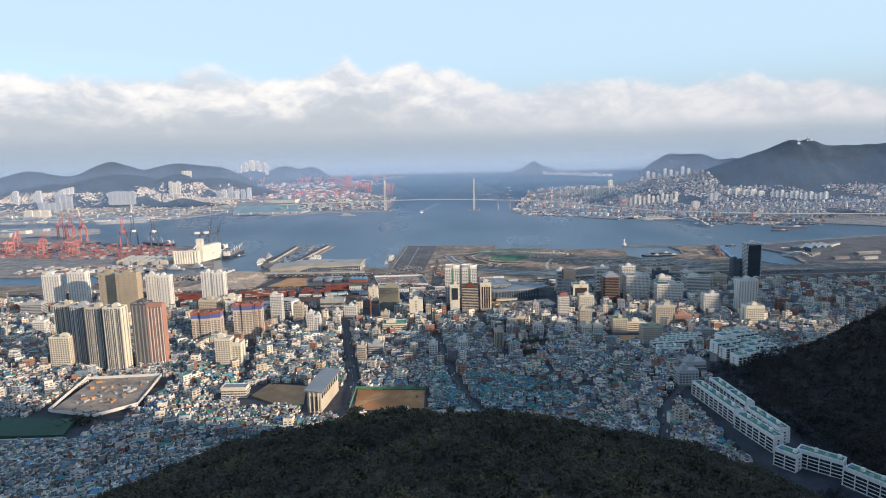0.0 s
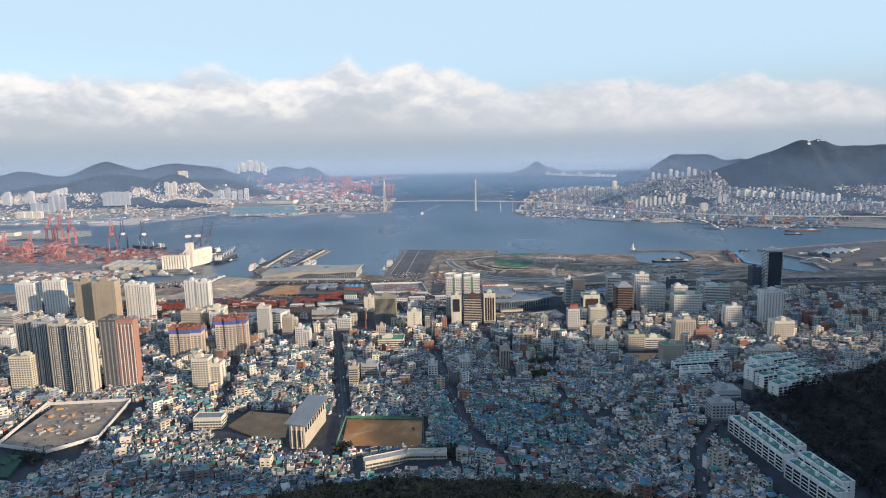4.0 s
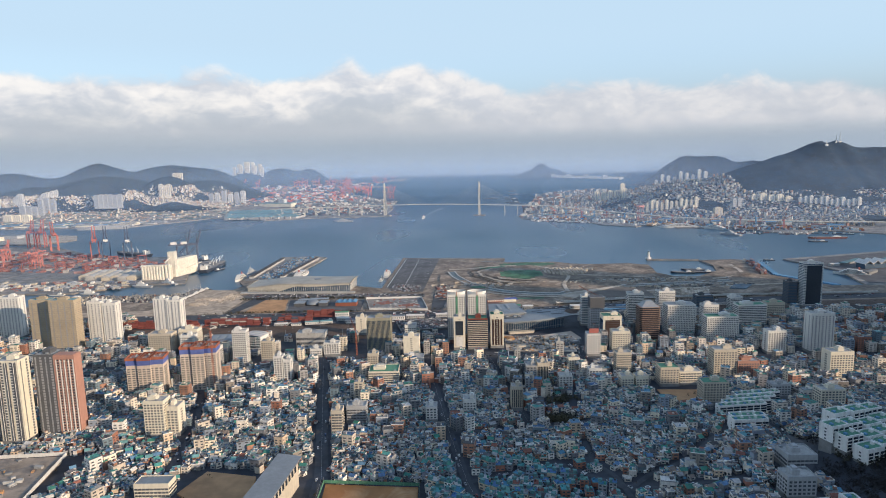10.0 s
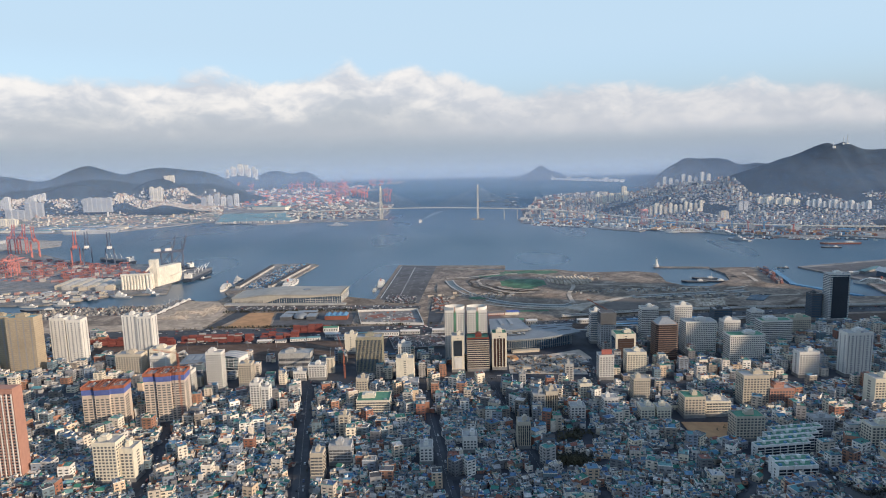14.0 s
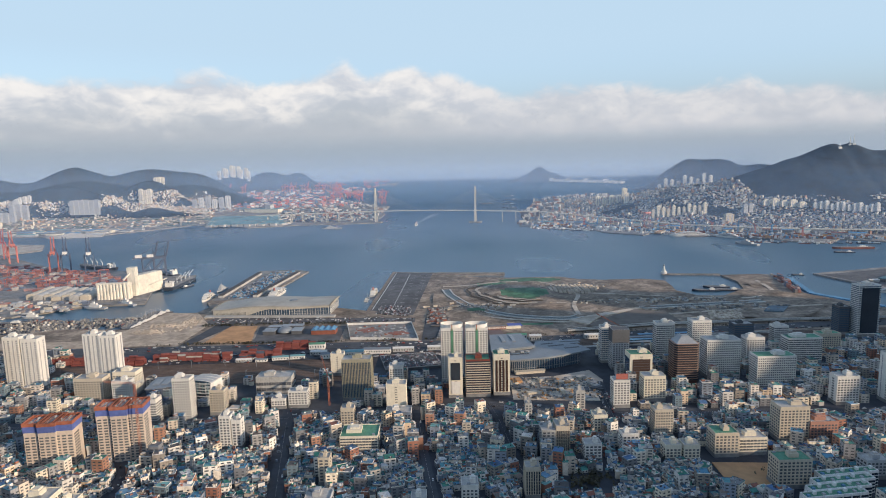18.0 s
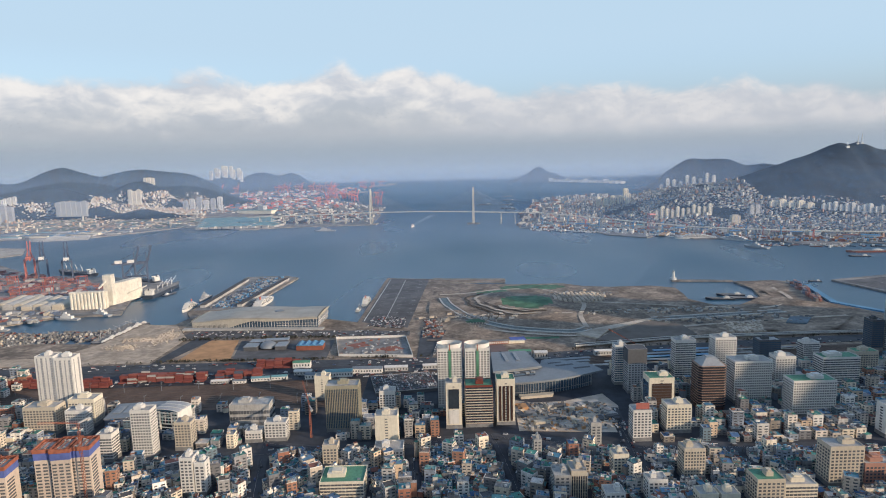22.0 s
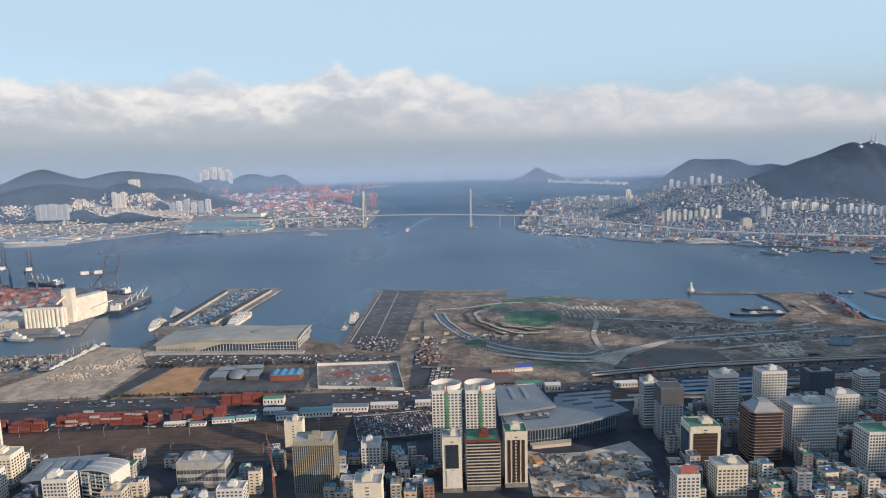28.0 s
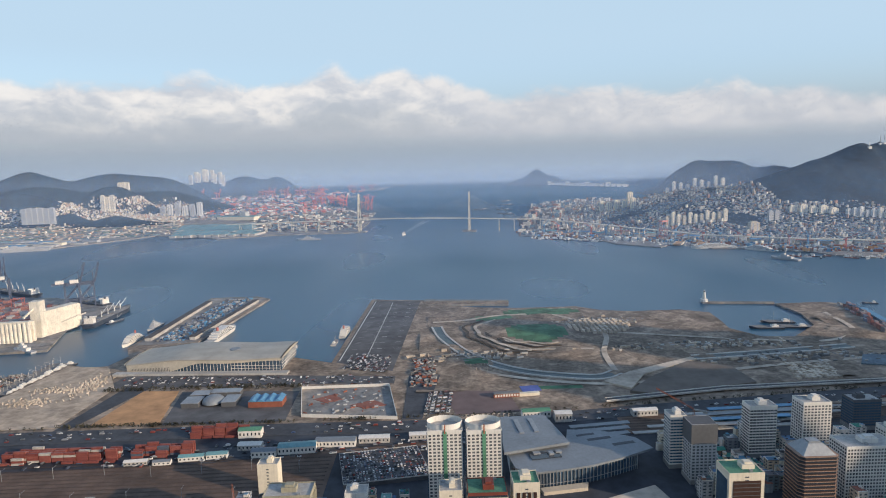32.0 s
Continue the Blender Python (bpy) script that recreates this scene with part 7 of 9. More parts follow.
def make_sites():
    # fenced building lot
    e = thing("building_site", -118, 1470, 4, 0, "fenced building site with pits and pale hoardings", "building site", "building sites")
    s = Soup()
    s.prism([(-70, 48), (52, 50), (70, -64), (-50, -48)], 0, .4)
    part("site_floor", s, QUAY, e)
    s = Soup()
    pts = [(-70, 48), (52, 50), (70, -64), (-50, -48)]
    for a, b in zip(pts, pts[1:] + pts[:1]):
        s.beam((*a, 2.2), (*b, 2.2), .5, 0, 4.4)
    part("hoarding", s, WHITE, e, "white site hoarding")
    rnd = random.Random(81)
    for x, y, a in ((-26, 8, 20), (30, -16, 24)):
        s = Soup()
        s.prism([(x - a, y), (x - 2, y - 13), (x + a, y - 3), (x + 4, y + 16)], .4, .9)
        part("pit", s, REDHULL, e, "dark rusty pit frame")
    s = Soup()
    for _ in range(70):
        s.obox(rnd.uniform(-50, 50), rnd.uniform(-42, 42), .4, .4 + rnd.uniform(.3, 2), rnd.uniform(1.5, 6), rnd.uniform(.8, 3), rnd.uniform(0, 3), rnd.randrange(4))
    part("site_stock", s, [CONC, DARKC, REDHULL, GREYW], e)["kind"] = "stuff"
    # hillside site with its white fence
    slab("ground_hill_site", [(-469, 676), (-476, 777), (-394, 783), (-378, 690), (-411, 660)], 10, 17.0, mat("graded_plot_earth", (0.34, 0.275, 0.215), vary=0.22, scale=0.1, second=((0.22, 0.19, 0.165), 0.05, 0.48, 0.6)), "graded bare building plot on the slope", "ground")
    e = thing("site_fence", 0, 0, 0, 0, "long white steel fence round a building plot", "fence")
    pts = [(-472, 674), (-490, 780), (-392, 788), (-374, 688), (-409, 655), (-472, 674)]
    for a, b in zip(pts, pts[1:]):
        s = Soup()
        s.beam((*a, 17.4), (*b, 17.4), .4, 0, 3.6)
        part("fence_panel", s, WHITE, e)
    s = Soup()
    for _ in range(40):
        s.obox(rnd.uniform(-465, -395), rnd.uniform(690, 775), 17, 17 + rnd.uniform(.5, 3), rnd.uniform(2, 9), rnd.uniform(1, 5), rnd.uniform(0, 3), rnd.randrange(3))
    tagged(part("site_materials", s, [DARKC, CONC, SAND]), "heaps of site materials and plant", "materials", kind="stuff")
    # dome hall and blue-roofed office
    e = thing("dome_hall", -296, 1478, 4.3, 0, "pale dome beside dark flat-roofed halls", "hall")
    s = Soup()
    for i in range(20):
        a0, a1 = 2 * math.pi * i / 20, 2 * math.pi * (i + 1) / 20
        for j in range(6):
            b0, b1 = math.pi / 2 * j / 6, math.pi / 2 * (j + 1) / 6
            s.face([(15 * math.cos(a) * math.cos(b), 15 * math.sin(a) * math.cos(b), 2 + 9 * math.sin(b)) for a, b in ((a0, b0), (a1, b0), (a1, b1), (a0, b1))])
    part("dome", s, METALROOF, e, "pale ribbed dome")
    for x, y, w, d in ((-26, -4, 22, 24), (-24, 22, 24, 16), (24, -2, 18, 26), (8, 28, 40, 14)):
        s = Soup()
        s.obox(x, y, 0, 6, w, d)
        part("annexe", s, DKGREY, e)
        s = Soup()
        s.obox(x, y, 6, 6.6, w + 1, d + 1)
        part("annexe_roof", s, STEEL, e)
    e = thing("site_office", -222, 1468, 4.3, 0, "low hall with a bright blue sheet roof", "hall")
    s = Soup()
    s.box(-22, 22, -11, 11, 0, 8)
    part("wall", s, REDHULL, e)
    for i in range(4):
        s = Soup()
        x = -16.5 + i * 11
        for q in (-1, 1):
            s.face([(x + q * 5.8, -12, 7.9), (x + q * 5.8, 12, 7.9), (x, 12, 11), (x, -12, 11)])
        s.face([(x - 5.8, -12, 7.9), (x + 5.8, -12, 7.9), (x, -12, 11)])
        part("roof_bay", s, BLUEROOF, e)
    # concrete blocks in the gravel yard
    s = Soup()
    for _ in range(520):
        a = rnd.random()
        x, y = (rnd.gauss(-560, 12), rnd.gauss(1500, 7)) if a < .4 else (rnd.gauss(-505, 10), rnd.gauss(1560, 22)) if a < .8 else (rnd.gauss(-548, 14), rnd.gauss(1545, 9))
        s.obox(x, y, 4.3, 4.3 + rnd.uniform(1.0, 2.2), rnd.uniform(1.4, 3.2), rnd.uniform(1.2, 2.0), rnd.uniform(0, 3.1), taper=.6)
    tagged(part("concrete_blocks", s, [PALE]), "pale stacked breakwater blocks in the yard", "concrete blocks", kind="stuff")
    # stone heaps and slabs on the reclaimed land
    s = Soup()
    for _ in range(420):
        g = rnd.randrange(4)
        cx, cy, sx, sy = ((300, 1830, 40, 16), (560, 1590, 70, 14), (440, 1660, 90, 10), (60, 1640, 50, 14))[g]
        s.obox(rnd.gauss(cx, sx), rnd.gauss(cy, sy), 4, 5.2 + rnd.uniform(.5, 3), rnd.uniform(3, 11), rnd.uniform(1.5, 4), rnd.choice((.1, .2, 1.6)), rnd.randrange(3))
    tagged(part("site_slabs", s, [PALE, CONC, DARKC]), "stored slabs and spoil on the reclaimed land", "materials", kind="stuff")
    # graded lots, slab stacks and tarpaulins
    slab("ground_lot_graded", [(256, 1467), (299, 1514), (379, 1579), (431, 1551), (433, 1484), (289, 1452)], 4.0, 7.4, mat("grey_brown_lot", (0.15, 0.128, 0.11), vary=0.15, scale=0.06, big=0.02), "graded grey-brown lot on the reclaimed land", "ground")
    slab("ground_lot_ramp", [(232, 1507), (278, 1542), (392, 1600), (398, 1590), (296, 1530), (262, 1478)], 4.0, 6.6, PALE, "pale graded ramp of the reclaimed land", "ground")
    slab("ground_lot_tarp", [(653, 1590), (687, 1580), (653, 1538), (621, 1548)], 4.0, 6.0, mat("blue_grey_tarp", (0.14, 0.19, 0.23), vary=0.2), "blue-grey tarpaulin sheet over spoil", "ground")
    s = Soup()
    for i in range(9):
        for k in range(7):
            if rnd.random() < .8:
                s.obox(500 + i * 7 + k * 3, 1500 + k * 9.5, 4, 5.4 + rnd.uniform(.6, 2), 5.6, 7.5, .25)
    tagged(part("slab_stacks", s, [PALE]), "rows of pale concrete slabs stored on the site", "slabs", kind="stuff")
    s = Soup()
    for i in range(13):
        for k in range(8):
            if rnd.random() < .82 and (i - 6) ** 2 / 40 + (k - 4) ** 2 / 17 < 1.1:
                s.obox(248 + i * 9.2, 1752 + k * 11, 4, 8.2 + rnd.uniform(.5, 2.2), 6.2, 7.5, .1 + rnd.uniform(-.05, .05), taper=.75)
    tagged(part("block_stacks", s, [PALE]), "rows of pale concrete armour blocks on the reclaimed land", "concrete blocks", kind="stuff")
    s = Soup()
    for _ in range(260):
        s.obox(rnd.uniform(-36, -2), rnd.uniform(1512, 1640), 4, 4.6 + rnd.choice((.6, 1.2, 2.4, 3.0)), rnd.uniform(2, 9), rnd.uniform(1.2, 4), rnd.choice((.1, 1.67)) + rnd.uniform(-.3, .3), rnd.randrange(4))
    tagged(part("yard_stock", s, [DARKC, DKGREY, CONC, REDHULL]), "dark plant, trucks and stock beside the access road", "yard stock", kind="stuff")
    s = Soup()
    for row, y in enumerate((1590, 1572)):
        for i in range(6):
            s.obox(52 + i * 5.5 + row * 8, y, 4, 9, .9, .9, .2)
    for i in range(10):
        s.obox(36 + i * 6.4, 1404, 4, 8.5, .8, .8)
        s.obox(37.2 + i * 6.4, 1404, 7.6, 8.5, 3.0, .9)
    tagged(part("concrete_posts", s, [PALE]), "short rows of pale concrete posts and lamp columns", "posts", kind="stuff")
    e = thing("site_barrack", 92, 1468, 4.4, .08, "long red-brown site barrack with white windows", "barrack")
    s = Soup()
    s.box(-17, 17, -4, 4, 0, 5)
    part("wall", s, REDHULL, e)
    s = Soup()
    s.obox(0, 0, 5, 5.7, 35, 9, 0, 0, None, .92)
    part("roof", s, DARKC, e)
    for i in range(9):
        s = Soup()
        s.box(-15.5 + i * 3.6, -13.3 + i * 3.6, -4.15, -3.98, 1.2, 4.2)
        part("window", s, WHITE, e)
    e = thing("pond", 128, 1494, 4, .1, "small blue-lined rectangular pond", "pond")
    s = Soup()
    s.obox(0, 0, 0, .5, 26, 20)
    part("liner", s, BLUENET, e)
    s = Soup()
    s.box(-30, 6, -26, -20, 0, 4)
    part("hut", s, CREAM, e)
    # tower cranes
    for x, y, rz, h in ((-150, 1128, .4, 38), (268, 1300, 1.0, 46), (-318, 985, 2.9, 84)):
        e = thing("tower_crane", x, y, gz(x, y), rz, "orange lattice tower crane on a building plot", "crane", "tower cranes")
        s = Soup()
        for a in (-.8, .8):
            for b in (-.8, .8):
                s.beam((a, b, 0), (a, b, h), .3)
        for i in range(int(h / 2.5)):
            s.beam((-.8, -.8, i * 2.5), (.8, -.8, i * 2.5 + 2.5), .18)
            s.beam((.8, .8, i * 2.5), (-.8, .8, i * 2.5 + 2.5), .18)
        part("mast", s, ORANGE, e)
        s = Soup()
        for a in (-.6, .6):
            s.beam((a, 0, h), (a, 38, h + 16), .35)
        s.beam((0, 0, h + 1.4), (0, 38, h + 17), .35)
        part("jib", s, ORANGE, e)
        s = Soup()
        s.beam((0, 0, h), (0, -12, h), 1.4)
        s.box(-1.4, 1.4, -13, -9, h - 2, h)
        part("counterweight", s, CONC, e)


make_reclaimed()
make_canal()
make_lots()
make_terminal()
make_ships()
make_port()
make_freight()
make_station()
make_sites()


# ---- the hillside: school, sports ground, terraces of flats ----
def make_gym():
    USED.append((-154, 695, 18, 42))
    z = gz(-154, 695)
    e = thing("school_gym", -154, 694, z, radians(-6), "tall cream school gymnasium with an overhanging pale roof", "gymnasium")
    s = Soup()
    s.box(-8, 8, -35, 35, -2, 26)
    part("wall", s, BEIGE, e)
    s = Soup()
    s.face([(-11, -38, 28.5), (11, -38, 26.5), (11, 38, 26.5), (-11, 38, 28.5)])
    s.face([(-11, 38, 27.3), (11, 38, 25.3), (11, -38, 25.3), (-11, -38, 27.3)])
    for a, b in (((-11, -38), (11, -38)), ((11, -38), (11, 38)), ((11, 38), (-11, 38)), ((-11, 38), (-11, -38))):
        za, zb = (28.5 if a[0] < 0 else 26.5), (28.5 if b[0] < 0 else 26.5)
        s.face([(*a, za - 1.2), (*b, zb - 1.2), (*b, zb), (*a, za)])
    part("roof", s, METALROOF, e, "overhanging pale grey roof")
    for i in range(9):
        s = Soup()
        s.box(8, 8.3, -32 + i * 7.2, -28 + i * 7.2, 16, 23)
        part("window", s, GLASS, e)
    for x in (-5, 0, 5):
        s = Soup()
        s.box(x - .5, x + .5, -36.2, -35, 0, 25.5)
        part("column", s, CREAM, e)
    s = Soup()
    s.box(-6.5, 6.5, -35.2, -35.0, 2, 20)
    part("glazing", s, DKGREY, e)
    # playing field
    zf = gz(-76, 690) + 1.3
    slab("pavement_playing_field", [(-118, 726), (-34, 718), (-33, 655), (-114, 664)], zf - 4, zf, FIELD, "bare tan school playing field", "playing field")
    e = thing("field_fence", 0, 0, zf, 0, "green net fence round the playing field", "fence")
    pts = [(-119, 663), (-120, 728), (-33, 720), (-31, 655)]
    for a, b in zip(pts, pts[1:]):
        s = Soup()
        s.beam((*a, 1.6), (*b, 1.6), .18, 0, 3)
        part("net", s, GREENROOF, e)
        n = int(math.dist(a, b) / 7)
        for i in range(n):
            s = Soup()
            s.tube(a[0] + (b[0] - a[0]) * i / n, a[1] + (b[1] - a[1]) * i / n, 0, 6, .12, 5)
            part("post", s, STEEL, e)
    slab("pavement_school_yard", [(-248, 715), (-236, 753), (-186, 742), (-176, 684), (-200, 680)], zf - 4, zf, SAND, "brown earth school yard", "playing field")
    zs = gz(285, 930) + .6
    slab("pavement_school_ground", [(256, 908), (312, 904), (316, 950), (258, 954)], zs - 6, zs, SAND, "bare tan school ground", "playing field")
    slab("pavement_turf", [(-510, 655), (-424, 648), (-412, 606), (-500, 606)], 8, 18, PITCH, "dark green artificial turf pitch", "playing field")
    e = thing("grandstand", -455, 600, 17, .02, "low concrete grandstand beside the turf", "grandstand")
    for i in range(4):
        s = Soup()
        s.box(-42, 42, -4 + i * -1.6, -2.4 + i * -1.6, 0, 1.2 + i * .9)
        part("step", s, CONC, e)
    # school below the field: a bent block
    z = gz(-44, 640)
    for x, y, w, rz in ((-64, 617, 42, .36), (-26, 624.5, 37, 0)):
        tower(x, y, w, 10, 12, CREAM, "band", "bent cream school block with banded windows", "school", "school_block", rz=rz, fh=3.2, pent=False, group="school by the playing field", z=z - 1, lobby=False)
    tower(-268, 718, 31, 15, 13, CREAM, "band", "low school hall with a flat pale roof", "school", "school_block", pent=False, deck=METALROOF, group="school by the playing field", lobby=False)
    e = thing("temple_hall", 41, 604, gz(41, 604), .1, "small hall with a red gabled roof", "hall")
    s = Soup()
    s.box(-4, 4, -5, 5, -2, 8)
    part("wall", s, WHITE, e)
    s = Soup()
    for q in (-1, 1):
        s.face([(q * 4.7, -5.6, 7.8), (q * 4.7, 5.6, 7.8), (0, 5.6, 9.6), (0, -5.6, 9.6)])
    s.face([(-4.6, -5.5, 7.8), (4.6, -5.5, 7.8), (0, -5.5, 9.5)])
    part("roof", s, CRANERED, e, "red gabled roof")


def flats(x, y, w, d, h, rz, label="terrace of white flats with a green roof and rooftop stair heads", z=None):
    """Slab of flats: striped balcony fronts, green roof with a row of stair heads."""
    USED.append((x, y, abs(w * math.cos(rz)) / 2 + d / 2 + 2, abs(w * math.sin(rz)) / 2 + d / 2 + 2))
    z = gz(x, y) if z is None else z
    e = thing("block_of_flats", x, y, z, rz, label, "block of flats", "green-roofed flats")
    s = Soup()
    s.box(-w / 2, w / 2, -d / 2, d / 2, 0, h)
    part("wall", s, FLATWHITE, e)
    s = Soup()
    s.box(-w / 2 + .3, w / 2 - .3, -d / 2 + .3, d / 2 - .3, -18, 0)
    part("foundation", s, DARKC, e)
    for q in (-1, 1):
        for k in range(int(h / 2.9)):
            s = Soup()
            s.box(q * (w / 2 + .04) - .06, q * (w / 2 + .04) + .06, -.9, .9, 1.0 + k * 2.9, 2.3 + k * 2.9)
            part("end_window", s, GLASS, e)
    s = Soup()
    s.box(-w / 2 + .8, w / 2 - .8, -d / 2 + .8, d / 2 - .8, h + .004, h + .3)
    part("roof", s, GREENROOF, e, "green painted roof")
    for p, q, r, t in ((-w / 2, w / 2, -d / 2, -d / 2 + .7), (-w / 2, w / 2, d / 2 - .7, d / 2), (-w / 2, -w / 2 + .7, -d / 2 + .7, d / 2 - .7), (w / 2 - .7, w / 2, -d / 2 + .7, d / 2 - .7)):
        s = Soup()
        s.box(p, q, r, t, h, h + 1.1)
        part("parapet", s, FLATWHITE, e)
    n = max(2, int(w / 6.5))
    for i in range(n):
        s = Soup()
        u = -w / 2 + w * (i + .5) / n
        q = .9 if i % 2 else -1.3
        s.box(u - 1.2, u + 1.2, q - 1.3, q + 1.3, h + .3, h + (2.9 if i % 2 else 1.7))
        part("stair_head" if i % 2 else "water_tank", s, FLATWHITE if i % 2 else (GREYW if i % 4 else BLUEROOF), e)
    for k in range(int(w / 9) + 1):
        u = -w / 2 + w * k / (int(w / 9) + 1)
        s = Soup()
        s.box(u - .25, u + .25, -d / 2 - 1.1, -d / 2 - .2, 0, h + 1.0)
        part("party_wall", s, FLATWHITE, e)
    r = Soup()
    for q in (-1, 1):
        r.box(-w / 2 + .3, w / 2 - .3, q * (d / 2 + .05) - .08, q * (d / 2 + .05) + .08, .62, 2.62)
    me = r.mesh("window_band", [GLASS])
    r = Soup()
    for q in (-1, 1):
        r.box(-w / 2, w / 2, q * (d / 2 + .2) - .2, q * (d / 2 + .2) + .2, 0, .62)
    bal = r.mesh("balcony_band", [FLATWHITE])
    for k in range(int(h / 2.9)):
        part("window_band", me, None, e, loc=(0, 0, .3 + k * 2.9))
        part("balcony_band", bal, None, e, loc=(0, 0, .2 + k * 2.9))
    return e


def make_flats():
    # the terraces along the foot of the dark hill
    for x, y, w, rz in ((264, 583, 76, -1.47), (269, 511, 50, -1.40), (281, 606, 36, -1.5), (282, 571, 32, -1.5), (282, 521, 46, -1.44), (268, 462, 17, -1.0), (288, 452, 32, -.80), (302, 415, 34, -1.08)):
        flats(x, y, w, 10, 14, rz)
    # the terraces on the knoll
    c, q = math.cos(.31), math.sin(.31)
    for j in range(4):
        for i in range(4 if j < 3 else 3):
            u, v = 9 + 18.6 * (i + 1.3 * (j > 2)), 6 + 2.6 * ((i + j) % 2)
            x, y = 329 + c * u - q * v - 6.5 * j, 675 + q * u + c * v + 12.5 * j
            flats(x, y, 18.4, 12.4, 11.5 + .9 * ((i * 2 + j) % 3), .31, "stepped white flats with a green roof, packed on the knoll", 51.5 + 3.2 * j - 1.2 * i)
    for i in range(4):
        flats(322 + i * 12, 868 + i * 13, 56, 9, 13, .12, "stepped pale flats with green roofs")
    for i in range(2):
        flats(300 + i * 6, 806 + i * 16, 36, 10, 14, .05, "pale flats with dark balconies and green roofs")


make_gym()
make_flats()


# ---- across the water ----
def far_soup(name, s, mats, label, category):
    s.v = [far(p) for p in s.v]
    return tagged(part(name, s, mats), label, category, kind="stuff")


def simple_house(s, x, y, z, w, d, h, a, wall=0, roof=1):
    s.obox(x, y, z - 6, z + h, w, d, a, wall, under=False)
    s.obox(x, y, z + h, z + h + .5, w * .92, d * .92, a, roof, under=False)


def far_tower(x, y, w, d, h, wall, label, z=None, rz=0.0, group="towers across the water"):
    z = 4.0 if z is None else z
    if x < 0 and y > 4100 and z > 100:
        z = (point_h if y > 8000 else west_h)(x, y) - 3
    elif x > 0 and y < 5000:
        z = max(4, island_h(x, y)) - 1
    p, k = far((x, y, z)), far_scale((x, y, z))
    e = thing("apartment_tower", *p, rz, label, "apartment tower", group)
    e.scale = (k, k, k)
    s = Soup()
    s.box(-w / 2, w / 2, -d / 2, d / 2, -14, h)
    part("wall", s, wall, e)
    s = Soup()
    s.box(-w * .3, w * .3, -d * .3, d * .3, h, h + 4.5)
    part("roof_house", s, wall, e)
    n = max(2, int(w / 13))
    for i in range(n):
        s = Soup()
        u = -w / 2 + w * (i + .5) / n
        s.box(u - w / n * .15, u + w / n * .15, -d / 2 - .2, -d / 2 + .05, 3, h - 2)
        part("glazing_strip", s, GREYW, e)
    s = Soup()
    s.box(w / 2 - .05, w / 2 + .2, -d * .15, d * .15, 3, h - 2)
    part("glazing_strip", s, GREYW, e)
    return e


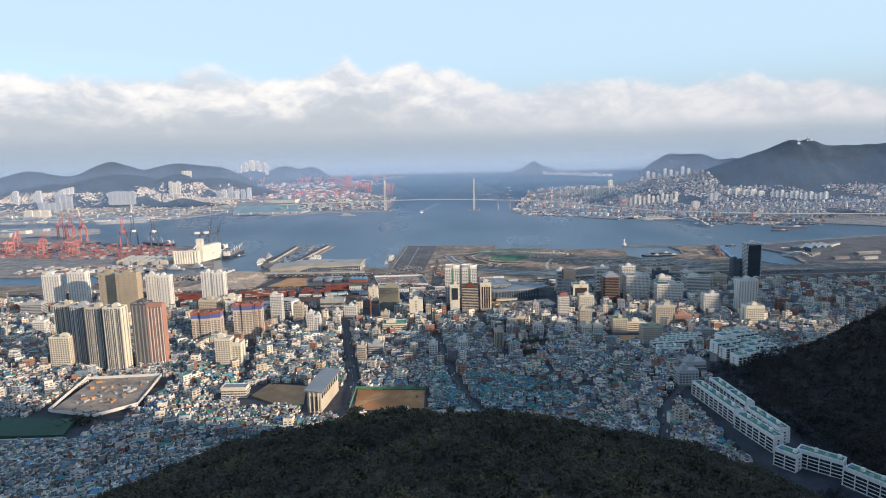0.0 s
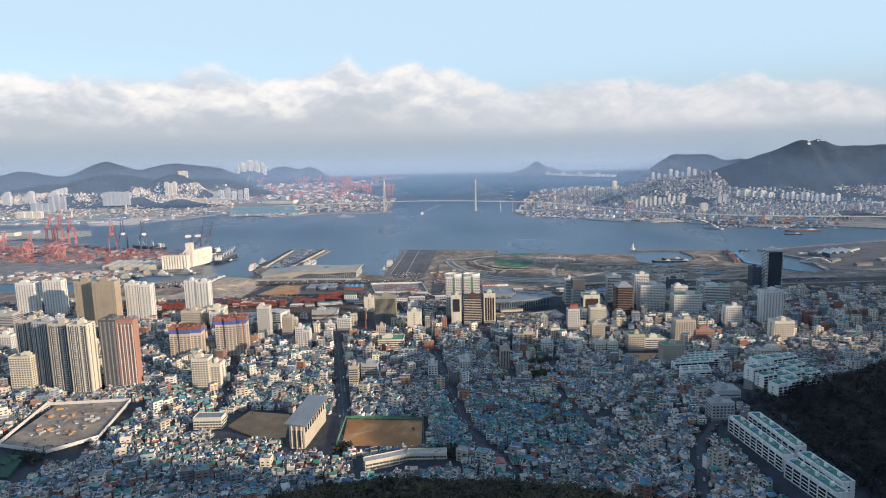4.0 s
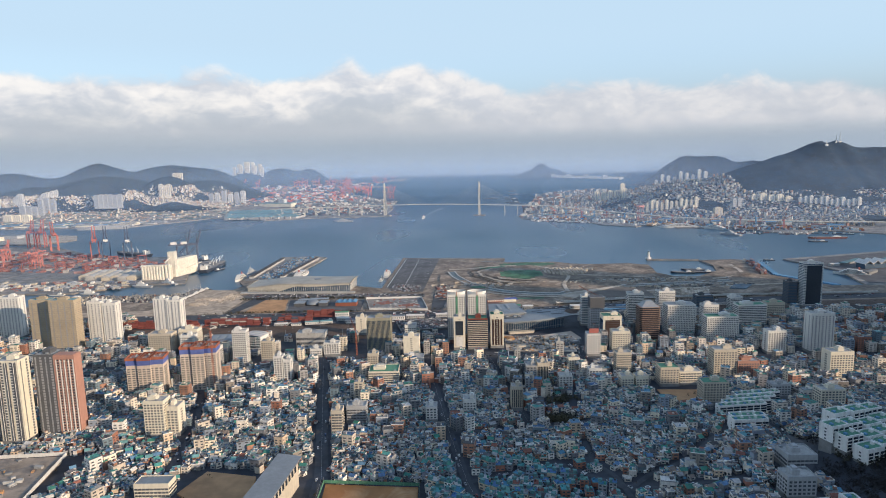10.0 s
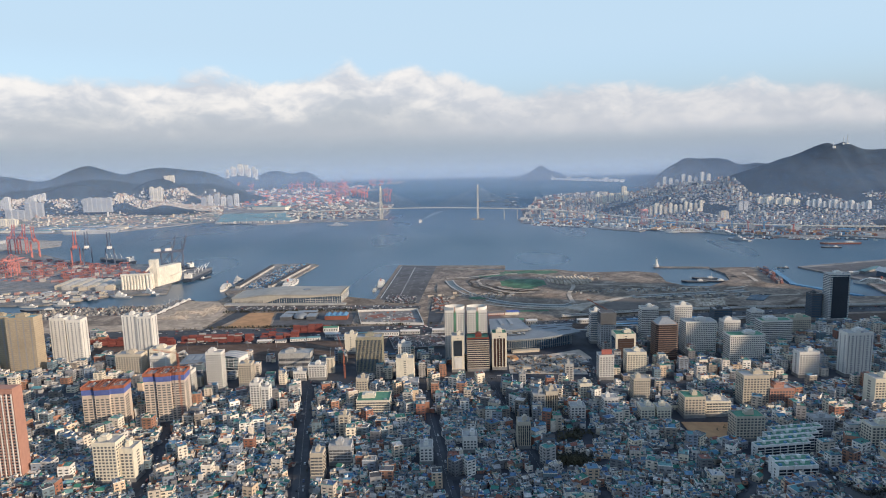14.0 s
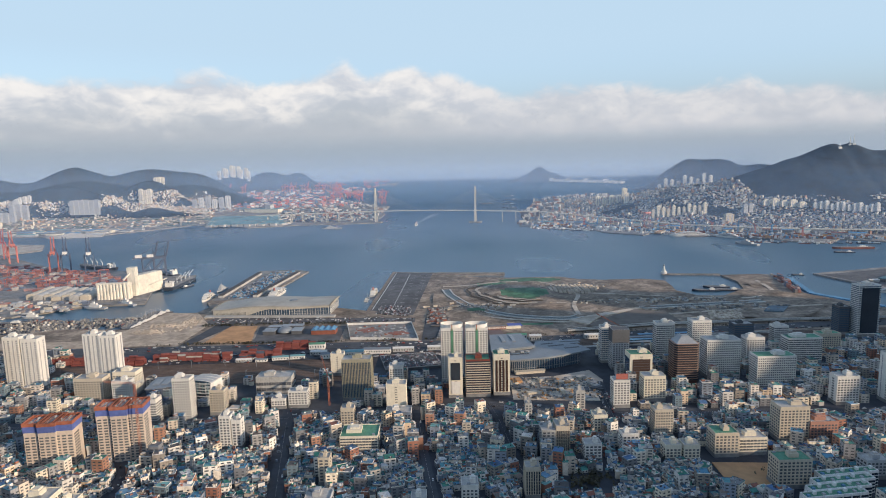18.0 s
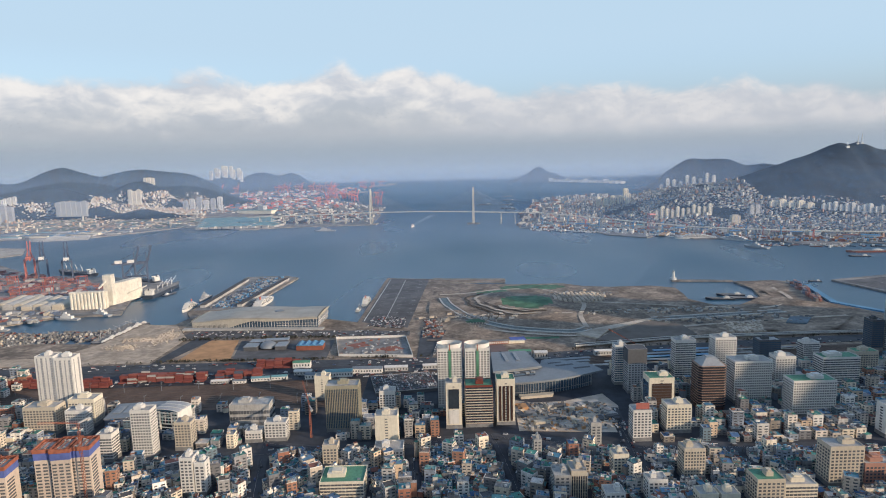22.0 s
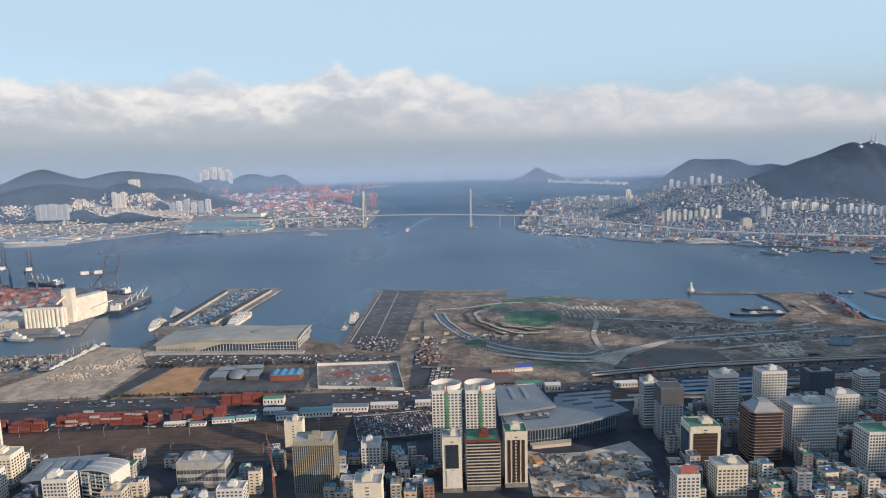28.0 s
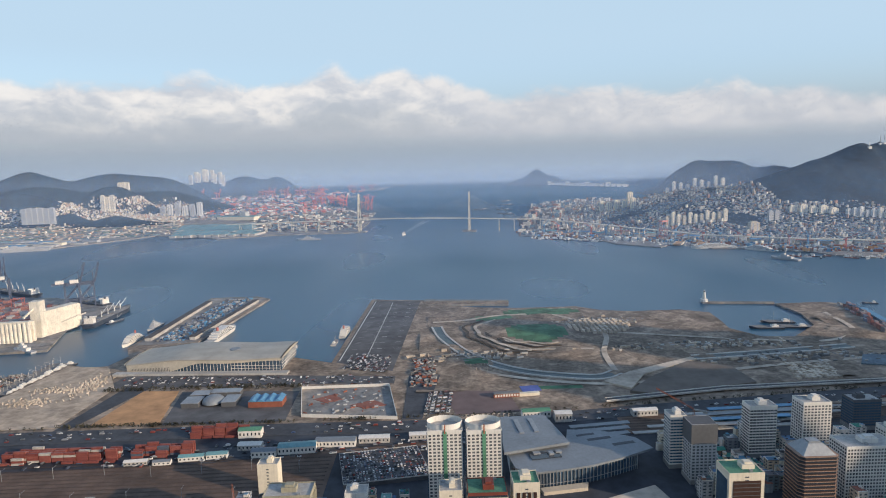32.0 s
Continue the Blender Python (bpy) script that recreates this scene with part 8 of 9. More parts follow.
def make_far_city():
    rnd = random.Random(91)
    s = Soup()
    y = 2660
    while y < 5500:
        x = 380
        while x < 3300:
            px, py = x + rnd.uniform(-8, 8), y + rnd.uniform(-8, 8)
            x += rnd.uniform(8.5, 12.5)
            z = max(4, island_h(px, py))
            shore = 3290 - (px - 361) * .72 if px < 650 else 3085 - (px - 653) * .72 if px < 1100 else 2760 - (px - 1100) * .6
            if py < max(shore, 2440) + 40 or (py > 3500 and px < 420 + (py - 3400) * .25) or z > (190 if py > 3850 or px < 1500 else 118) or rnd.random() < .1 or noise.noise((px * .005, py * .005, 3.3)) > .34 or (px - 1000) ** 2 + (py - 3720) ** 2 < 130 ** 2:
                continue
            if abs(px / (py - 300)) > .86:
                continue
            simple_house(s, px, py, z, rnd.uniform(6, 10), rnd.uniform(6, 9), rnd.choice((1.5, 2, 2.5, 3, 4.5)) + 11 * (rnd.random() < .06), rnd.uniform(-.7, .7))
        y += 11
    FARWALL = mat("far_house_wall", ramp=[(0.70, 0.64, 0.54), (0.46, 0.44, 0.41), (0.30, 0.32, 0.35), (0.60, 0.57, 0.52), (0.24, 0.25, 0.28), (0.44, 0.37, 0.29), (0.18, 0.20, 0.23), (0.36, 0.22, 0.17)], vary=0.1)
    FARROOF = mat("far_house_roof", ramp=[(0.10, 0.24, 0.26), (0.22, 0.24, 0.26), (0.08, 0.19, 0.34), (0.34, 0.34, 0.34), (0.26, 0.15, 0.11), (0.10, 0.25, 0.32), (0.07, 0.12, 0.20)], vary=0.2)
    far_soup("houses", s, [FARWALL, FARROOF], "dense pale houses climbing the island's slope", "houses")
    s = Soup()
    y = 3560
    while y < 5700:
        x = -4300
        while x < -480:
            px, py = x + rnd.uniform(-9, 9), y + rnd.uniform(-9, 9)
            x += rnd.uniform(10, 15)
            z = max(4, west_h(px, py))
            coast = 3330 if px < -1680 else 3560 + (px + 1680) * .6 if px < -1400 else 3740 if px < -1160 else 3640
            if py < coast + 30 or z > (150 if -2500 < px < -1500 else 105) or rnd.random() < .12 or abs(px / (py - 300)) > .92 or px > -1270 - (py - 3620) * .33 or px > -1150 or ((px + 1950) / 230) ** 2 + ((py - 4480) / 130) ** 2 < 1:
                continue
            if py < 4650 and (z < 20 or px < -2700) and rnd.random() < .92 or noise.noise((px * .004, py * .004, 6.1)) > .28:
                continue
            simple_house(s, px, py, z, rnd.uniform(6, 9.5), rnd.uniform(6, 9), rnd.choice((3, 4, 5, 6, 8)) + 16 * (rnd.random() < .04), rnd.uniform(-.6, .6))
        y += 15
    far_soup("houses", s, [mat("west_town_wall", ramp=[(0.66, 0.60, 0.50), (0.50, 0.45, 0.38), (0.74, 0.70, 0.62), (0.38, 0.36, 0.34), (0.62, 0.52, 0.38), (0.46, 0.30, 0.22)], vary=0.1), mat("west_town_roof", ramp=[(0.30, 0.30, 0.29), (0.14, 0.24, 0.26), (0.40, 0.38, 0.35), (0.32, 0.20, 0.15), (0.12, 0.18, 0.24)], vary=0.2)], "pale town across the harbour at the foot of the hills", "houses")
    # sheds with blue-green roofs on the far quays
    for i in range(60):
        y = 3640 + (i // 12) * 120 + rnd.uniform(-10, 10)
        x = -1235 - (y - 3640) * .33 + (i % 12) * 34 + rnd.uniform(-3, 3)
        w, d, h = 31, rnd.uniform(108, 118), rnd.uniform(10, 13)
        e = thing("quay_shed", x, y, 4, -.2, "long shed with a faded teal sheet roof", "shed", "sheds across the harbour")
        s = Soup()
        s.box(-w / 2, w / 2, -d / 2, d / 2, 0, h)
        part("wall", s, CONC, e)
        s = Soup()
        for q in (-1, 1):
            s.face([(-w / 2 - 1, q * (d / 2 + 1), h - .2), (w / 2 + 1, q * (d / 2 + 1), h - .2), (w / 2 + 1, 0, h + 4), (-w / 2 - 1, 0, h + 4)])
        part("roof", s, TEALROOF, e)
    for i in range(14):
        x, y = -2500 + (i % 7) * 130 + rnd.uniform(-20, 20), 3390 + (i // 7) * 70 + rnd.uniform(-10, 10)
        e = thing("quay_shed", x, y, 4, rnd.uniform(-.2, .2), "low quay shed with a blue sheet roof", "shed", "sheds across the harbour")
        s = Soup()
        s.box(-45, 45, -14, 14, 0, 9)
        part("wall", s, CONC, e)
        s = Soup()
        s.obox(0, 0, 9, 10.5, 92, 30, 0, 0, None, .9)
        part("roof", s, BLUEROOF if i % 3 else METALROOF, e)
    # a long pale hall behind the teal roofs
    e = thing("factory_hall", *far((-1250, 4620, 4)), -.3, "long pale factory hall with a flat cream roof", "factory")
    s = Soup()
    s.box(-130, 120, -30, 30, 0, 22)
    part("wall", s, CREAM, e)
    s = Soup()
    s.box(-132, 122, -32, 32, 22, 24)
    part("roof", s, TEALROOF, e)
    s = Soup()
    s.box(20, 60, -20, 20, 24, 50)
    part("tower", s, GREYW, e)
    # yards, sheds and stores along the west shore
    for i in range(30):
        x, y = -2550 + (i % 10) * 104 + rnd.uniform(-25, 25), 3350 + (i // 10) * 95 + rnd.uniform(-25, 25)
        if x > -1690 and y < 3420:
            continue
        w, d, h = rnd.uniform(50, 100), rnd.uniform(20, 34), rnd.uniform(7, 12)
        e = thing("quay_store", x, y, 4, rnd.uniform(-.25, .1), "low store with a weathered sheet roof on the far quay", "shed", "stores across the harbour")
        s = Soup()
        s.box(-w / 2, w / 2, -d / 2, d / 2, 0, h)
        part("wall", s, (CREAM, CONC, GREYW)[i % 3], e)
        s = Soup()
        for q in (-1, 1):
            s.face([(-w / 2 - 1, q * (d / 2 + 1), h - .2), (w / 2 + 1, q * (d / 2 + 1), h - .2), (w / 2 + 1, 0, h + 3), (-w / 2 - 1, 0, h + 3)])
        part("roof", s, (TEALROOF, METALROOF, BLUEROOF, BEIGE, METALROOF)[i % 5], e)
    q = Soup()
    for _ in range(1500):
        x, y = rnd.uniform(-3300, -1280), rnd.uniform(3370, 4700)
        if x > -1680 and y < 3560 + (x + 1680) * .6 or x > -1270 - (y - 3620) * .33:
            continue
        q.obox(x, y, 4, 4 + rnd.choice((1, 2, 3, 5, 7)), rnd.uniform(10, 60), rnd.uniform(6, 16), rnd.choice((-.25, -.2, 1.35)))
    far_soup("port_sheds", q, [mat("shore_yard_stock", ramp=[(0.10, 0.15, 0.15), (0.16, 0.22, 0.24), (0.30, 0.29, 0.27), (0.08, 0.11, 0.10), (0.44, 0.41, 0.37), (0.20, 0.20, 0.20), (0.30, 0.22, 0.17), (0.12, 0.18, 0.22)], vary=0.15)], "low sheds, stock and tree belts of the western yards", "sheds")
    # container port at the far point
    FARBOX = mat("far_container_paint", ramp=[(0.52, 0.13, 0.10), (0.60, 0.26, 0.22), (0.10, 0.12, 0.17), (0.62, 0.58, 0.52), (0.48, 0.12, 0.10), (0.10, 0.16, 0.26), (0.30, 0.22, 0.18), (0.70, 0.36, 0.30), (0.07, 0.08, 0.10), (0.74, 0.70, 0.64)], vary=0.15)
    YARDMIX = mat("far_yard_stock", ramp=[(0.08, 0.09, 0.11), (0.60, 0.56, 0.50), (0.16, 0.22, 0.26), (0.10, 0.11, 0.13), (0.72, 0.68, 0.60), (0.20, 0.20, 0.21), (0.30, 0.16, 0.13), (0.13, 0.20, 0.27), (0.40, 0.38, 0.35)], vary=0.15)
    s, q = Soup(), Soup()
    for _ in range(5200):
        y = 360 + 3400 / (1 - .62 * rnd.random())
        edge = -400 if y < 4850 else -460 - (y - 4850) * .40 if y < 6000 else -960
        x = edge - rnd.random() * (.42 * (y - 440) - 300)
        if y < 4700 and x < -840 - (y - 3620) * .33 or y > 7000 and x > -1500 and rnd.random() < .4:
            continue
        k = y / 4600
        dark = y < 5000 or rnd.random() < .35
        (q if dark else s).obox(x, y, 4, 4 + rnd.choice((2.6, 4, 6, 9, 14)) * k, rnd.uniform(10, 34) * k, rnd.uniform(5, 12) * k, rnd.choice((-.3, -.25, 1.27)))
    far_soup("container_stacks", s, [FARBOX], "red and pale container stacks of the far port", "containers")
    far_soup("port_sheds", q, [YARDMIX], "dark sheds, boats and stock along the far quays", "sheds")
    CRANEFAR = mat("bright_crane_red", (0.70, 0.15, 0.12), rough=0.6)
    spots = [(-2054, 8290), (-1990, 8300), (-1925, 8310), (-1854, 8500), (-1790, 8420), (-1637, 8391), (-1560, 8400), (-1500, 8440), (-1424, 8443), (-1370, 8500), (-1112, 6510), (-1040, 6400), (-984, 6251), (-984, 6666), (-900, 6220), (-839, 6188), (-780, 5950), (-731, 5783), (-1178, 9738), (-1090, 9500), (-964, 9357), (-900, 9900), (-474, 5227), (-530, 5330), (-597, 6275), (-2769, 8300), (-2574, 8300), (-1250, 7400), (-1180, 7200)]
    for n, (x, y) in enumerate(spots):
        p, k = far((x, y, 4)), far_scale((x, y, 4))
        gantry(p[0], p[1], -70 + rnd.uniform(-35, 35), CRANEPINK if n % 4 == 3 else CRANEFAR, "distant red quay crane of the container port", (1.2 if y < 6800 else 1.5) * k, n % 3 > 0, p[2], "cranes of the far port")
    # far towers
    A, B = "white apartment tower across the harbour", "pale grey apartment tower across the harbour"
    for i in range(9):
        far_tower(-3060 + i * 50, 8800 + (i % 2) * 60, 44, 32, rnd.uniform(100, 145), WHITE, "tall white apartment tower on the far ridge", 214, 0, "towers on the far ridge")
    for i in range(4):
        far_tower(-2905 + i * 30, 5060 + i * 10, 25, 18, 72 - 14 * (i % 2), WHITE, "white apartment block on the hillside", 200)
    for i in range(5):
        far_tower(-2745 + i * 36, 5150 + i * 10, 26, 16, 30 - 6 * (i % 2), WHITE, "low white flats on the hillside", 198)
    for i in range(3):
        far_tower(-3050 + i * 34, 4780, 22, 16, 40, WHITE, "white flats on the hillside", 170)
    for i in range(3):
        far_tower(-2400 + i * 30, 5500, 26, 18, 40 + 8 * i, CREAM, "pale flats on the ridge", 240)
    for i in range(3):
        far_tower(-2285 + i * 32, 5000, 28, 20, 95 - 12 * (i % 2), CREAM, A, 78)
    for i in range(6):
        far_tower(-1950 + i * 54, 5160 - i * 4, 36, 20, 68 + 12 * (i % 3), WHITE if i % 2 else GREYW, A, 8)
    for i in range(4):
        far_tower(-2900 + i * 48, 4290 - i * 8, 40, 20, 58, GREYW, B, 4)
    for i in range(3):
        far_tower(-2860 + i * 44, 4420, 32, 22, 95 + 12 * (i % 2), GREYW, B, 4)
    for i in range(6):
        far_tower(-2450 + i * 34, 4400 - i * 2, 29, 20, 76 + 6 * (i % 2), GREYW, B, 45)
    for i in range(9):
        far_tower(-3500 + i * 62, 4800 - (i % 3) * 60, 40, 22, 90 + 18 * (i % 3), WHITE, A, 6)
    for i in range(3):
        far_tower(-2620 + i * 60, 3780 - i * 10, 52, 26, 38, CREAM, "broad cream block on the far shore", 4)
    # island towers
    for i in range(11):
        far_tower(1000 + i * 22, 3280 - i * 6, 15, 14, 36 + 11 * (i % 3 == 1) + 8 * (i < 3), CREAM if i % 3 else BEIGE, "cream apartment tower near the island shore", max(8, island_h(1020 + i * 24, 3455)), 0, "towers on the island")
    for i in range(5):
        far_tower(985 + i * 30, 4260 - i * 50, 26, 20, 60 - 8 * (i % 2), CREAM, "cream apartment tower on the island", 44, 0, "towers on the island")
    far_tower(1200, 4420, 30, 24, 62, CREAM, "cream apartment tower alone on the island ridge", 90, 0, "towers on the island")
    for i in range(9):
        far_tower(1500 + i * 40, 4620 - i * 10, 21, 16, 34 + 16 * ((i * 5) % 3), WHITE if i % 3 else GREYW, "pale apartment tower on the island ridge", 104, 0, "towers on the island")
    for i in range(5):
        far_tower(1500 + i * 34, 3210 - i * 14, 30, 15, 22 + 7 * (i % 2), CREAM, "white flats at the foot of the mountain", 72, 0, "towers on the island")
    for i in range(12):
        far_tower(1680 + i * 20, 3130 - i * 8, 15, 14, 25 + 6 * (i % 3), WHITE, "white apartment tower under the mountain", 84, 0, "towers on the island")
    far_tower(1255, 3054, 36, 24, 36, BEIGE, "tan office block by the island yards", 4, 0, "towers on the island")
    for i in range(2):
        far_tower(1378 + i * 24, 3160, 18, 16, 36, GREYW, "grey apartment tower by the island yards", 8, 0, "towers on the island")
    # yards on the island's shore
    for i in range(24):
        t = i / 24
        x, y = 520 + t * 1050, 3290 - t * 760 + rnd.uniform(-10, 40) + 60
        w, d, h = rnd.uniform(30, 70), rnd.uniform(18, 32), rnd.uniform(8, 18)
        e = thing("shipyard_hall", x, y, 4, rnd.uniform(-.6, -.3), "shipyard hall with a shallow coloured roof", "shed", "shipyard halls")
        s = Soup()
        s.box(-w / 2, w / 2, -d / 2, d / 2, 0, h)
        part("wall", s, (CONC, GREYW, WHITE)[i % 3], e)
        s = Soup()
        for q in (-1, 1):
            s.face([(-w / 2 - 1, q * (d / 2 + 1), h - .2), (w / 2 + 1, q * (d / 2 + 1), h - .2), (w / 2 + 1, 0, h + 3), (-w / 2 - 1, 0, h + 3)])
        part("roof", s, (TEALROOF, METALROOF, REDHULL, BLUEROOF)[i % 4], e)
    for i in range(16):
        t = i / 16
        x, y = 480 + t * 900, 3330 - t * 760 + 30 * (i % 3)
        e = thing("jib_crane", x, y, 4, rnd.uniform(0, 6), "slim shipyard jib crane", "crane", "shipyard cranes")
        m = CRANERED if i % 2 else BLUEROOF
        s = Soup()
        for a in (-3, 3):
            for b in (-3, 3):
                s.beam((a, b, 0), (a * .4, b * .4, 34), 1.2)
        part("mast", s, m, e)
        s = Soup()
        s.beam((0, -6, 35), (0, 34, 58), 2.0)
        part("jib", s, m, e)
        s = Soup()
        s.box(-3, 3, -7, 3, 33, 38)
        part("cab", s, m, e)
    for i in range(5):
        e = thing("storage_tank", 690 + i * 26, 3060 - i * 18, 4, 0, "white cylindrical storage tank", "tank", "tanks on the island shore")
        s = Soup()
        s.tube(0, 0, 0, 13, 10, 16)
        part("shell", s, WHITE, e)
        s = Soup()
        s.tube(0, 0, 13, 15, 10, 16, 0, .6)
        part("roof", s, WHITE, e)
    # two brown slipways, a tall lattice crane and the clutter of the yards
    for x, y in ((905, 2905), (985, 2890)):
        e = thing("slipway", x, y, 4, -.55, "long tan concrete building slip of the shipyard", "slipway", "slipways")
        s = Soup()
        s.box(-11, 11, -75, 75, 0, 5)
        part("ramp", s, SAND, e)
        for q in (-1, 1):
            s = Soup()
            s.box(q * 13 - 2, q * 13 + 2, -75, 75, 0, 6)
            part("side_wall", s, BEIGE, e)
    e = thing("lattice_crane", 872, 2985, 4, .3, "tall red and white lattice goliath crane of the yard", "crane")
    for a in (-11, 11):
        for b in (-8, 8):
            for j in range(6):
                s = Soup()
                s.beam((a, b, j * 12), (a * .94, b * .9, j * 12 + 12), 2.0)
                part("leg", s, CRANEPINK if j % 2 else WHITE, e)
        for j in range(6):
            s = Soup()
            s.beam((a, -8, j * 12), (a, 8, j * 12 + 12), 1.0)
            part("brace", s, CRANEPINK, e)
    s = Soup()
    s.box(-14, 14, -10, 10, 72, 77)
    part("girder", s, CRANEPINK, e)
    s = Soup()
    for i in range(1300):
        t = rnd.random()
        x = 420 + t * 1150
        shore = 3290 - (x - 361) * .72 if x < 650 else 3085 - (x - 653) * .72 if x < 1100 else 2640 - (x - 1100) * .3
        y = shore + 12 + 190 * rnd.random() ** 1.4
        if x > 1150 and y < 2600 and x < 1215:
            continue
        s.obox(x, y, 3.5, 4 + rnd.choice((1.5, 2.5, 4, 6, 9)), rnd.uniform(4, 22), rnd.uniform(3, 11), rnd.choice((-.55, 1.0)) + rnd.uniform(-.2, .2), rnd.randrange(6))
    tagged(part("yard_clutter", s, [REDHULL, GREYW, DARKC, WHITE, BLUEROOF, SAND]), "rusty plates, blocks and small sheds of the island shipyards", "yard stock", kind="stuff")
    s = Soup()
    for i in range(150):
        t = rnd.random()
        x = 400 + t * 1100
        shore = 3290 - (x - 361) * .72 if x < 650 else 3085 - (x - 653) * .72 if x < 1100 else 2600 - (x - 1100) * .35
        y = shore - rnd.uniform(4, 70)
        l, w, a = rnd.uniform(14, 46), rnd.uniform(5, 9), rnd.choice((-.6, -.6, 1.0)) + rnd.uniform(-.2, .2)
        s.obox(x, y, -.3, 2.4, l, w, a, rnd.choice((0, 0, 1, 2)))
        s.obox(x - l * .3 * math.cos(a), y - l * .3 * math.sin(a), 2.4, rnd.uniform(5, 9), l * .2, w * .7, a, 2)
    tagged(part("moored_boats", s, [HULL, REDHULL, WHITE]), "tugs and barges moored along the island yards", "boats", kind="stuff")
    s = Soup()
    edge = [(417, 3402), (500, 4048), (620, 4452), (720, 5074), (902, 5375), (1300, 5700)]
    for _ in range(900):
        i = rnd.randrange(5)
        (ax, ay), (bx, by) = edge[i], edge[i + 1]
        t, inland = rnd.random(), rnd.uniform(-25, 190)
        l = math.hypot(bx - ax, by - ay)
        s.obox(ax + (bx - ax) * t + (by - ay) / l * inland, ay + (by - ay) * t - (bx - ax) / l * inland, 1, 5 + rnd.choice((3, 5, 8, 14, 26)), rnd.uniform(8, 40), rnd.uniform(6, 16), rnd.choice((-.2, 1.3)) + rnd.uniform(-.2, .2))
    far_soup("yard_stock", s, [YARDMIX], "ships, sheds and stock crowding the seaward quay", "yard stock")
    # masts on the mountain
    for x, y, h in ((2076, 3520, 34), (2092, 3516, 42), (2006, 3490, 20)):
        z = island_h(x, y)
        p, k = far((x, y, z)), far_scale((x, y, z))
        e = thing("radio_mast", *p, 0, "white and red radio mast on the mountain top", "mast", "masts on the mountain")
        e.scale = (k, k, k)
        s = Soup()
        for a in range(3):
            s.beam((3 * math.cos(a * 2.1), 3 * math.sin(a * 2.1), -4), (0, 0, h + 10), .9)
        part("mast", s, WHITE, e)
        s = Soup()
        s.box(-7, 7, -7, 3, -4, 7)
        part("equipment_house", s, WHITE, e)
    # the isle's low causeway with its pale halls
    flat_land("ground_causeway", [(1700, 10500), (2420, 8600), (2560, 8700), (1900, 10700)], 4.0, CITYGROUND, QUAY, "low causeway beside the islet", cells=150)
    for i in range(16):
        far_tower(1790 + i * 44, 10500 - i * 116, 70, 26, 20 + 22 * (i % 4 == 0), WHITE, "pale hall on the far causeway", 4, 0, "halls on the causeway")


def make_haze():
    """Sea haze imitated: thin tinted sheets, one behind another over the harbour, and far glowing ones that hide the
    horizon.
    """
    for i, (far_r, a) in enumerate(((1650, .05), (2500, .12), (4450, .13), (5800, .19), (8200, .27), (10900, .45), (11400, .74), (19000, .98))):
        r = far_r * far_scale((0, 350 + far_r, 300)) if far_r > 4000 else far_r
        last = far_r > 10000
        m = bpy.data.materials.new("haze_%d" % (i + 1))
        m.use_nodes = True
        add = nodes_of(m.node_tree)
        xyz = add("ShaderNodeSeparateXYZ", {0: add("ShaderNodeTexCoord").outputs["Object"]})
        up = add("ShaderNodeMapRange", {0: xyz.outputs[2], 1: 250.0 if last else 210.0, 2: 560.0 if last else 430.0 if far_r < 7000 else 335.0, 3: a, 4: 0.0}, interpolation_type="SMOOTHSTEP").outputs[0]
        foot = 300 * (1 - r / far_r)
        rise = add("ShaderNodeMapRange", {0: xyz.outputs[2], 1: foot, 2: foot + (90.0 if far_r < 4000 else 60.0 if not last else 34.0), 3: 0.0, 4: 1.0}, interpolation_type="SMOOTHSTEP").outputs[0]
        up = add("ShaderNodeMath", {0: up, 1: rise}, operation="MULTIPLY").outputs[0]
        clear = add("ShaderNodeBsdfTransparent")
        # The farthest sheets emit the sky's haze colour, though nothing there glows.
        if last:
            haze_tint = add("ShaderNodeEmission", {0: HAZE, 1: 1.0})
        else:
            # Nearer sheets are tinted blue; one fixed normal keeps them evenly bright.
            haze_tint = add("ShaderNodeBsdfDiffuse", {0: (0.38, 0.58, 0.95, 1) if far_r < 4000 else (0.43, 0.61, 0.93, 1), "Normal": add("ShaderNodeCombineXYZ", {0: 0.0, 1: -1.0, 2: 0.0}).outputs[0]})
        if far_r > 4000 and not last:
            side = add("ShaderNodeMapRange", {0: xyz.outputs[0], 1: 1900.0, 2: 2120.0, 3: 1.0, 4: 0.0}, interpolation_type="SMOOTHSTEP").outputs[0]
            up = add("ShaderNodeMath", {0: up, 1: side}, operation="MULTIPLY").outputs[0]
        mix = add("ShaderNodeMixShader", {0: up, 1: clear.outputs[0], 2: haze_tint.outputs[0]})
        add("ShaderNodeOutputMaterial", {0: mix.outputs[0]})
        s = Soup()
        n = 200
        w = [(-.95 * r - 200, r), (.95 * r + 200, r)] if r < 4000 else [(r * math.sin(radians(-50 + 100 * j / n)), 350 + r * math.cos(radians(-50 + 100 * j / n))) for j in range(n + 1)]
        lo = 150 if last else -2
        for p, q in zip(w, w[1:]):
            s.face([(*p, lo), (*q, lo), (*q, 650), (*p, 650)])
        tagged(part("backdrop_haze_%d" % (i + 1) if last else "haze_%d" % (i + 1), s, [m]), "glowing haze-coloured sheet before the horizon" if last else "thin blue tinted sheet standing in for sea haze", "haze", kind="structure")


make_far_city()
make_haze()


# ---- vehicles ----
def car_into(s, x, y, z, a, van=False):
    l, w, h = (5.4, 2.0, 1.3) if van else (4.4, 1.8, .85)
    s.obox(x, y, z + .25, z + .25 + h, l, w, a, 0)
    s.obox(x - .2 * math.cos(a), y - .2 * math.sin(a), z + .25 + h, z + .25 + h + .6, l * (.8 if van else .52), w * .88, a, 0 if van else 1, 0, .86)


